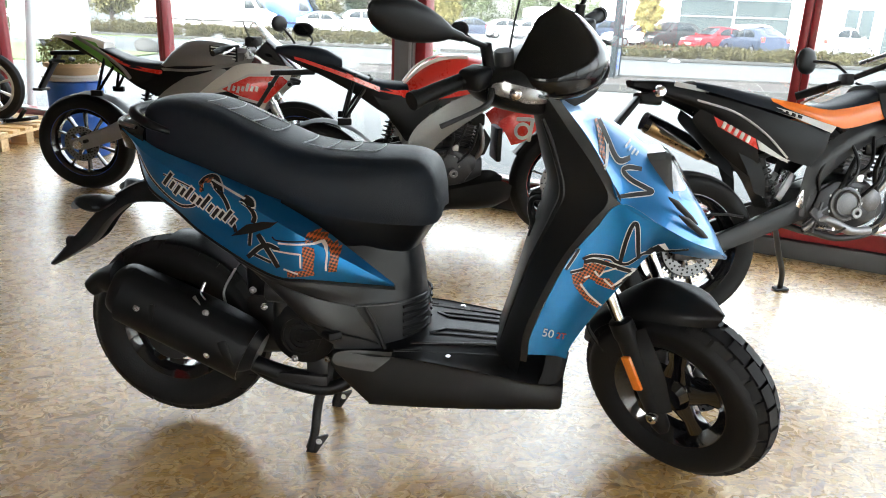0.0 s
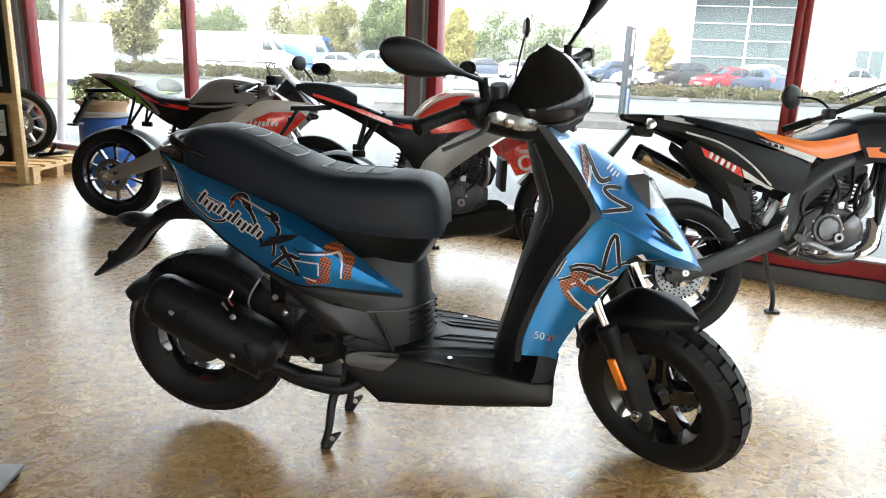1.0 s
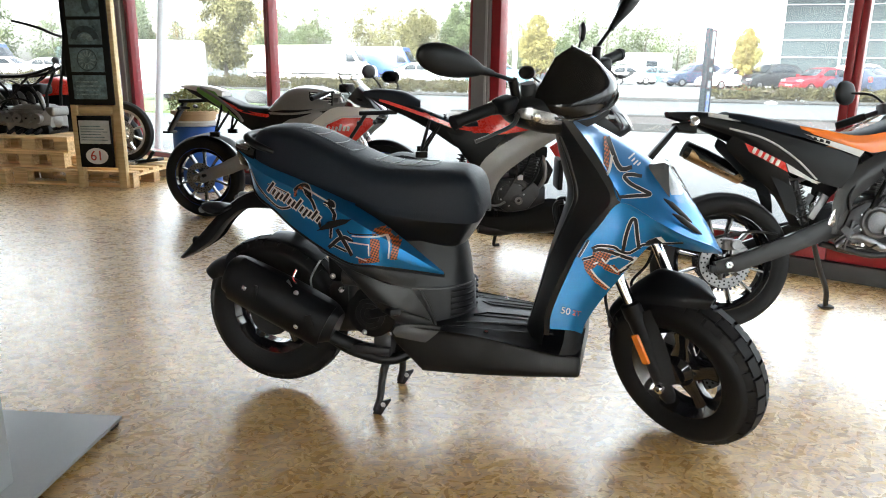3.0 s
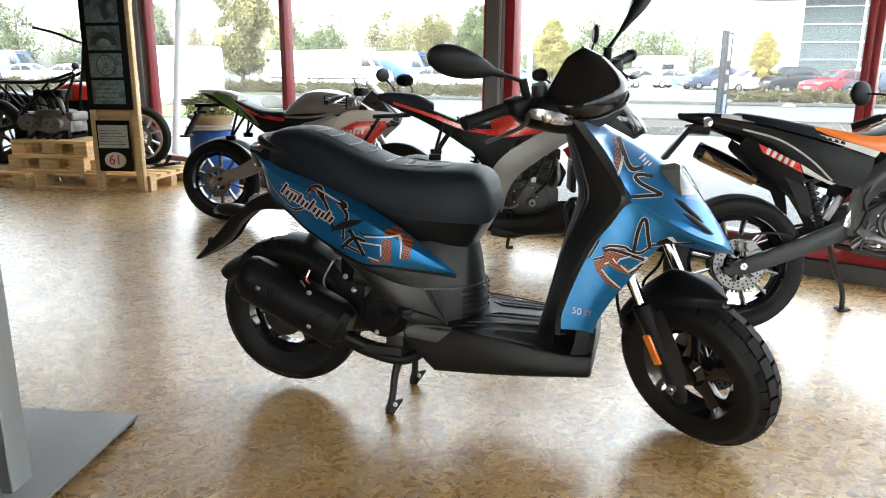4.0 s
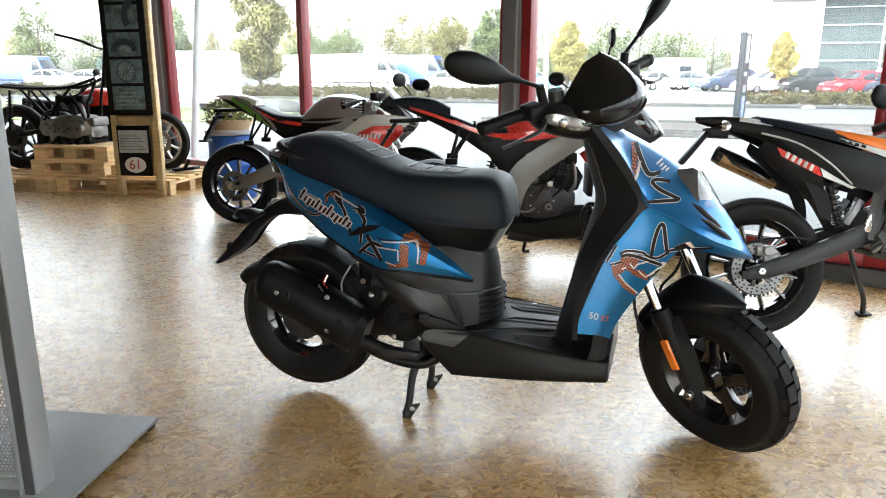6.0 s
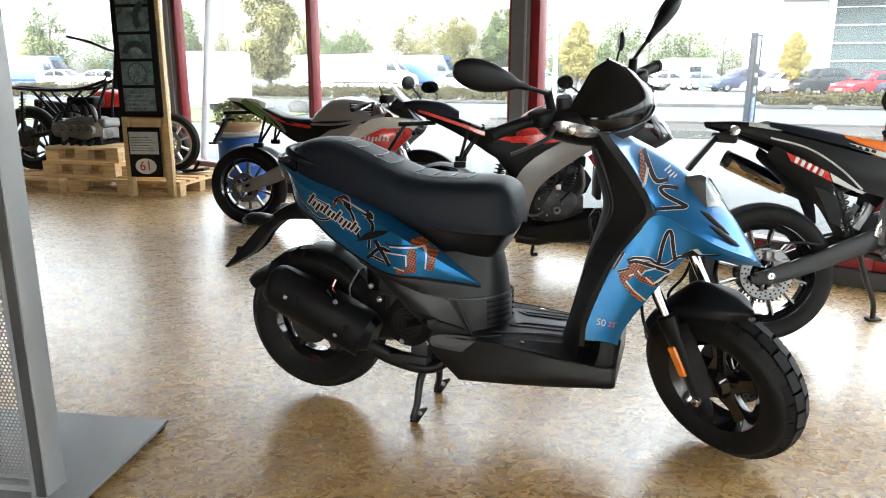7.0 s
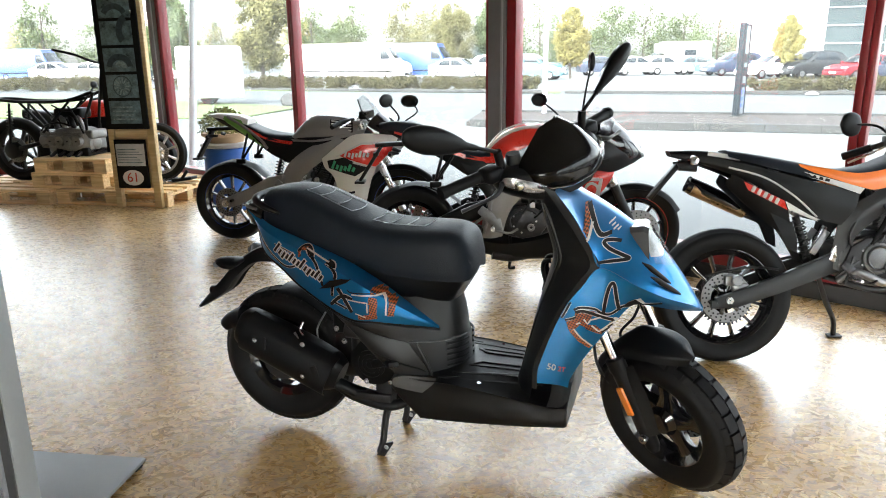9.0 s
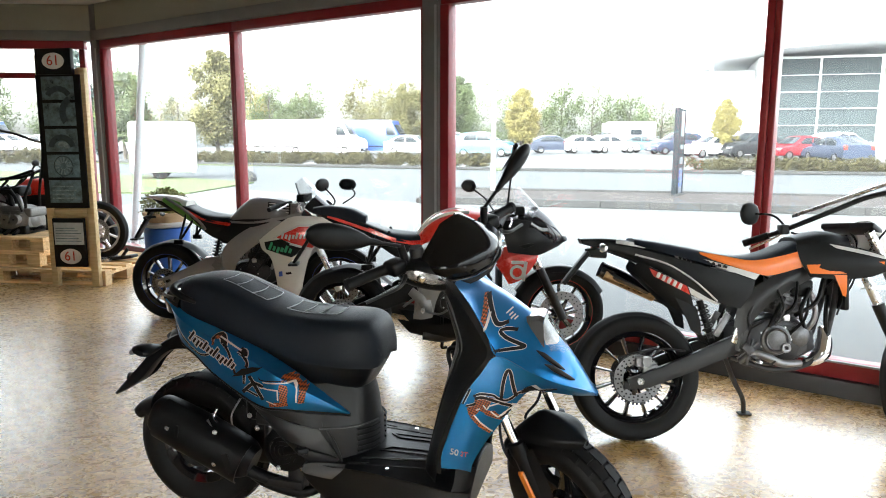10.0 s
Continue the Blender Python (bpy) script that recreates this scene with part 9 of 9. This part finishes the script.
# motorhome
mh = thing("motorhome", Matrix.Translation((9.4, 80.0, GZ)) @ pose(0, 0, 0, 0, 0, 195), "white motorhome at the back of the car park", "motorhome")
part("body", joined(box(-3.2, 1.6, -1.1, 1.1, 0.45, 2.9, 0.12, 3), box(1.0, 2.2, -1.05, 1.05, 1.75, 2.75, 0.2, 3), box(1.4, 3.1, -1.0, 1.0, 0.45, 1.5, 0.2, 3)), "paint_white", mh)
for s in (-1, 1):
    part("side_window", box(-1.6, -0.3, s * 1.09, s * 1.115, 1.5, 2.1, 0.02), "carglass", mh)
    for wx in (-1.6, 2.3):
        part("wheel", moved(disc(0.34, -0.1, 0.1, 0.1, 20, 0.03), at(wx, s * 0.98, 0.34)), "rubber", mh)
part("windscreen", skin([[(2.1, -0.85, 1.9), (2.1, 0.85, 1.9)], [(2.75, -0.9, 1.42), (2.75, 0.9, 1.42)]], 4, 4), "carglass", mh)

# white box trailer on the lawn edge
tr = thing("box_trailer", Matrix.Translation((-12.55, 23.0, GZ)) @ pose(0, 0, 0, 0, 0, 24), "white box trailer with a pale printed panel", "trailer")
part("box", box(-1.05, 1.05, -0.75, 0.75, 0.22, 1.95, 0.12, 3), "paint_white", tr)
part("printed_panel", box(-0.55, 0.25, -0.76, -0.751, 0.45, 1.7, 0.001), mat("pale_blue_print", (0.42, 0.50, 0.60), 0.5, vary=0.2, scale=1.5), tr)
part("corner_trim", box(0.95, 1.06, -0.77, -0.70, 0.22, 1.9, 0.01), "post", tr)
for s in (-1, 1):
    part("wheel", moved(disc(0.27, -0.08, 0.08, 0.12, 20, 0.02), at(-0.1, s * 0.55, 0.27)), "rubber", tr)
rk = thing("boulder", Matrix.Translation((-9.3, 22.2, GZ)), "grey boulder on the lawn", "boulder")
bm = bmesh.new()
bmesh.ops.create_icosphere(bm, subdivisions=3, radius=0.4)
for v in bm.verts:
    v.co *= 1 + 0.35 * (noise.noise(v.co * 2.2))
    v.co.z = max(-0.12, v.co.z * 0.7)
part("stone", moved(bm, at(0, 0, 0.12)), "kerb", rk)

# poles and the sign pylon
fp = thing("flagpole", Matrix.Translation((-0.72, 18.1, GZ)), "white flagpole at the roadside", "flagpole")
part("pole", tube([(0, 0, 0.08), (0, 0, 7.5)], [0.06, 0.04], 12), "facadewhite", fp)
part("foot", turned([(0, 0), (0.14, 0), (0.14, 0.10), (0, 0.10)], 16, "Z"), "kerb", fp)
fp2 = thing("flagpole", Matrix.Translation((-4.20, 7.15, GZ)), "leaning white pole just outside the window", "pole")
part("pole", tube([(0, 0, 0), (0.41, 0.0, 3.6)], 0.042, 14), "facadewhite", fp2)
part("foot", turned([(0, 0), (0.10, 0), (0.10, 0.03), (0, 0.03)], 16, "Z"), "kerb", fp2)
lp = thing("street_lamp", Matrix.Translation((8.6, 29.0, GZ)), "tall pale street lamp behind the road", "street lamp")
part("post", tube([(0, 0, 0), (0, 0, 5.6)], [0.07, 0.05], 10), "post", lp)
part("lamp_head", turned([(0, 0), (0.22, 0.0), (0.24, 0.05), (0.1, 0.12), (0, 0.13)], 20, "Z"), "post", lp)
lp.children[1].location = (0, 0, 5.6)
M["signpale"] = mat("pale_sign_board", (0.16, 0.17, 0.18), 0.5, vary=0.1)
py = thing("sign_pylon", Matrix.Translation((3.80, 17.4, GZ)) @ pose(0, 0, 0, 0, 0, 62), "slim dark sign pylon with a pale narrow board", "sign")
part("post", box(-0.27, -0.10, -0.06, 0.06, 0.10, 2.17, 0.01), "slate", py)
board = part("board", box(-0.098, 0.22, -0.035, 0.035, 0.14, 2.10, 0.008), "signpale", py, "pale sign board with blue bars")
part("foot", box(-0.30, 0.26, -0.10, 0.10, 0.07, 0.12, 0.004), "kerb", py)
part("post", box(0.222, 0.27, -0.05, 0.05, 0.10, 2.15, 0.008), "slate", py)
for k in range(6):
    z0 = 0.30 + (0.15 * k if k < 4 else 0.30 * k - 0.5)
    part("sign_bar", box(-0.06, 0.18, -0.043, -0.0355, z0, z0 + (0.09 if k < 4 else 0.20), 0.003), "bluerim" if k < 3 else "slate", board)

# glass showroom building
gb = thing("glass_building", Matrix.Translation((16.5, 56.0, GZ)) @ pose(0, 0, 0, 0, 0, -10), "modern showroom building with a glass facade and flat roof", "building")
part("rear_block", box(-0.2, 30, 0.3, 14, 0, 7.2, 0.05), "facadewhite", gb)
part("facade_glass", box(0, 7.9, 0.05, 0.25, 0.0, 7.0, 0.0), "facadeglass", gb, smooth=0)
for k in range(3):
    part("mullion", box(3.9 * k - 0.07, 3.9 * k + 0.07, -0.06, 0.049, 0, 7.0, 0.01), "mullion", gb)
for k in range(5):
    part("transom", box(0, 7.9, -0.10, -0.061, 1.20 * k + 1.0, 1.20 * k + 1.05, 0.01), "mullion", gb)
part("roof", prism([(-4.5, 7.1), (14.5, 8.3), (14.5, 8.75), (-4.5, 7.35)], -3.2, 14.0, 0.03), "facadewhite", gb, "oversailing pale flat roof")
part("roof_column", tube([(-3.6, -2.2, 0), (-3.6, -2.2, 7.1)], 0.14, 12), "facadewhite", gb)
part("white_wing", box(-5.5, -0.25, 2.0, 14, 0, 6.4, 0.04), "facadewhite", gb)
part("east_wing", box(8.0, 30, -1.5, 0.29, 0, 6.4, 0.04), "facadewhite", gb)
for k in range(3):
    w_ = part("doorway", box(11 + 2.6 * k, 12.8 + 2.6 * k, -1.56, -1.501, 0.0, 3.0, 0.01), "facadeglass", gb)
    part("door_frame", joined(box(10.9 + 2.6 * k, 11 + 2.6 * k, -1.60, -1.50, 0, 3.1, 0.01), box(12.8 + 2.6 * k, 12.9 + 2.6 * k, -1.60, -1.50, 0, 3.1, 0.01), box(11.85 + 2.6 * k, 11.95 + 2.6 * k, -1.60, -1.561, 0, 3.0, 0.01)), "mullion", gb)


# ---- printed foils on the scooter's right side ----
T1 = tree_of(tail_panel)
stroke(T1, [(-0.402, 0.795), (-0.367, 0.746), (-0.323, 0.705), (-0.289, 0.687), (-0.252, 0.690), (-0.225, 0.706)], 0.006, tail_panel)
stroke(T1, [(-0.218, 0.731), (-0.219, 0.752), (-0.208, 0.757), (-0.189, 0.748), (-0.160, 0.720), (-0.144, 0.680), (-0.133, 0.642)], 0.010, tail_panel)
foil(T1, [(-0.221, 0.728), (-0.216, 0.750), (-0.200, 0.752)], (0.0, 0.008), "check", tail_panel, 0.0024)
foil(T1, [(-0.202, 0.753), (-0.158, 0.736), (-0.113, 0.718)], (0.0, 0.0025), "line", tail_panel, 0.0026)
stroke(T1, [(-0.120, 0.720), (-0.097, 0.708), (-0.083, 0.687), (-0.087, 0.669)], 0.011, tail_panel)
field(T1, [(-0.148, 0.630), (-0.104, 0.664), (-0.064, 0.675), (-0.027, 0.677), (-0.045, 0.663), (-0.094, 0.644)], "ink", tail_panel, 0.0026)
stroke(T1, [(-0.094, 0.651), (-0.100, 0.612)], 0.008, tail_panel)
stroke(T1, [(-0.076, 0.644), (-0.052, 0.606), (-0.030, 0.566)], 0.013, tail_panel)
stroke(T1, [(-0.110, 0.581), (-0.061, 0.619), (-0.023, 0.611)], 0.011, tail_panel)
stroke(T1, [(-0.094, 0.593), (-0.047, 0.577)], 0.007, tail_panel)
foil(T1, [(0.036, 0.640), (0.064, 0.639), (0.088, 0.622), (0.096, 0.598), (0.092, 0.558)], (0.0, 0.018), "check", tail_panel, 0.0016, ends=(1, 1))
foil(T1, [(-0.026, 0.628), (-0.007, 0.628), (0.058, 0.629), (0.071, 0.624), (0.080, 0.606), (0.079, 0.563)], (0.0, 0.0042), "line", tail_panel, 0.0028, ends=(1, 1))
foil(T1, [(-0.041, 0.642), (-0.026, 0.634), (0.036, 0.636)], (0.0, 0.0035), "ink", tail_panel, 0.0028)
foil(T1, [(0.030, 0.612), (0.045, 0.611), (0.041, 0.566)], (0.0, 0.024), "check", tail_panel, 0.0018, ends=(1, 1), flat=True)
foil(T1, [(-0.008, 0.552), (0.054, 0.560)], (0.0, 0.015), "check", tail_panel, 0.0022, ends=(1, 1))
foil(T1, [(-0.040, 0.609), (0.026, 0.605), (0.025, 0.571)], (0.0, 0.0042), "line", tail_panel, 0.0028, ends=(1, 1), flat=True)
foil(T1, [(-0.016, 0.565), (0.018, 0.556)], (0.0, 0.0042), "line", tail_panel, 0.0030, ends=(1, 1))
word(T1, (-0.326, 0.735), (-0.136, 0.655), 0.029, 13, tail_panel)
stroke(T1, [(-0.325, 0.758), (-0.282, 0.746), (-0.242, 0.733)], 0.0035, tail_panel)

T2 = tree_of(nose, side_panel)
field(T2, [(0.668, 0.930), (0.677, 0.931), (0.690, 0.895), (0.692, 0.858), (0.690, 0.838), (0.680, 0.850), (0.676, 0.897)], "check", nose, 0.0014)
foil(T2, [(0.690, 0.836), (0.695, 0.858), (0.697, 0.884)], (0.0, 0.007), "line", nose, 0.0022, ends=(1, 1))
stroke(T2, [(0.679, 0.928), (0.698, 0.892), (0.715, 0.861), (0.729, 0.850), (0.752, 0.853)], 0.010, nose)
stroke(T2, [(0.780, 0.829), (0.751, 0.836), (0.734, 0.833), (0.752, 0.814), (0.791, 0.793), (0.805, 0.784), (0.764, 0.784), (0.722, 0.785)], 0.008, nose)
word(T2, (0.738, 0.874), (0.770, 0.851), 0.014, 4, nose, 0.0045, "line", "")
stroke(T2, [(0.746, 0.632), (0.753, 0.687), (0.763, 0.723), (0.773, 0.722), (0.781, 0.678), (0.788, 0.640)], 0.009, side_panel)
stroke(T2, [(0.664, 0.640), (0.686, 0.649), (0.723, 0.647), (0.736, 0.638), (0.761, 0.630), (0.782, 0.641), (0.796, 0.652), (0.817, 0.651), (0.862, 0.652), (0.905, 0.655)], 0.007, side_panel)
field(T2, [(0.644, 0.600), (0.670, 0.617), (0.668, 0.636), (0.688, 0.642), (0.724, 0.639), (0.711, 0.612), (0.698, 0.588), (0.682, 0.594), (0.668, 0.578), (0.650, 0.578)], "check", side_panel, 0.0012)
field(T2, [(0.650, 0.577), (0.668, 0.577), (0.693, 0.545), (0.716, 0.527), (0.710, 0.517), (0.678, 0.543)], "check", side_panel, 0.0013)
field(T2, [(0.697, 0.598), (0.727, 0.595), (0.745, 0.574), (0.745, 0.562), (0.728, 0.569), (0.698, 0.584)], "check", side_panel, 0.0014)
for pts in ([(0.665, 0.581), (0.684, 0.557), (0.718, 0.524)], [(0.693, 0.614), (0.704, 0.600), (0.714, 0.615)], [(0.715, 0.595), (0.735, 0.574), (0.770, 0.602), (0.790, 0.612)], [(0.711, 0.612), (0.740, 0.622)], [(0.672, 0.596), (0.684, 0.602)]):
    foil(T2, pts, (0.0, 0.0045), "line", side_panel, 0.0026, ends=(1, 1), flat=True)
stroke(T2, [(0.668, 0.633), (0.691, 0.638), (0.724, 0.630), (0.762, 0.615), (0.790, 0.604)], 0.009, side_panel)
stroke(T2, [(0.742, 0.570), (0.768, 0.588), (0.795, 0.604)], 0.006, side_panel)
stroke(T2, [(0.640, 0.606), (0.659, 0.612), (0.672, 0.618)], 0.006, side_panel)
stroke(T2, [(0.655, 0.664), (0.642, 0.636), (0.630, 0.612)], 0.006, side_panel)
for txt, x, z, size, col in (("50", 0.604, 0.4515, 0.028, "line"), ("2T", 0.634, 0.4465, 0.021, "rednum")):
    p = laid(T2, x, z, 0.003)
    q0, q1 = laid(T2, x - 0.012, z, 0.0), laid(T2, x + 0.012, z, 0.0)
    turn = math.atan2(q1.y - q0.y, q1.x - q0.x)
    numerals(txt, size, Matrix.Translation(p) @ Matrix.Rotation(turn, 4, "Z") @ Matrix.Rotation(radians(90), 4, "X") @ Matrix.Rotation(radians(-8), 4, "Z"), col, side_panel)
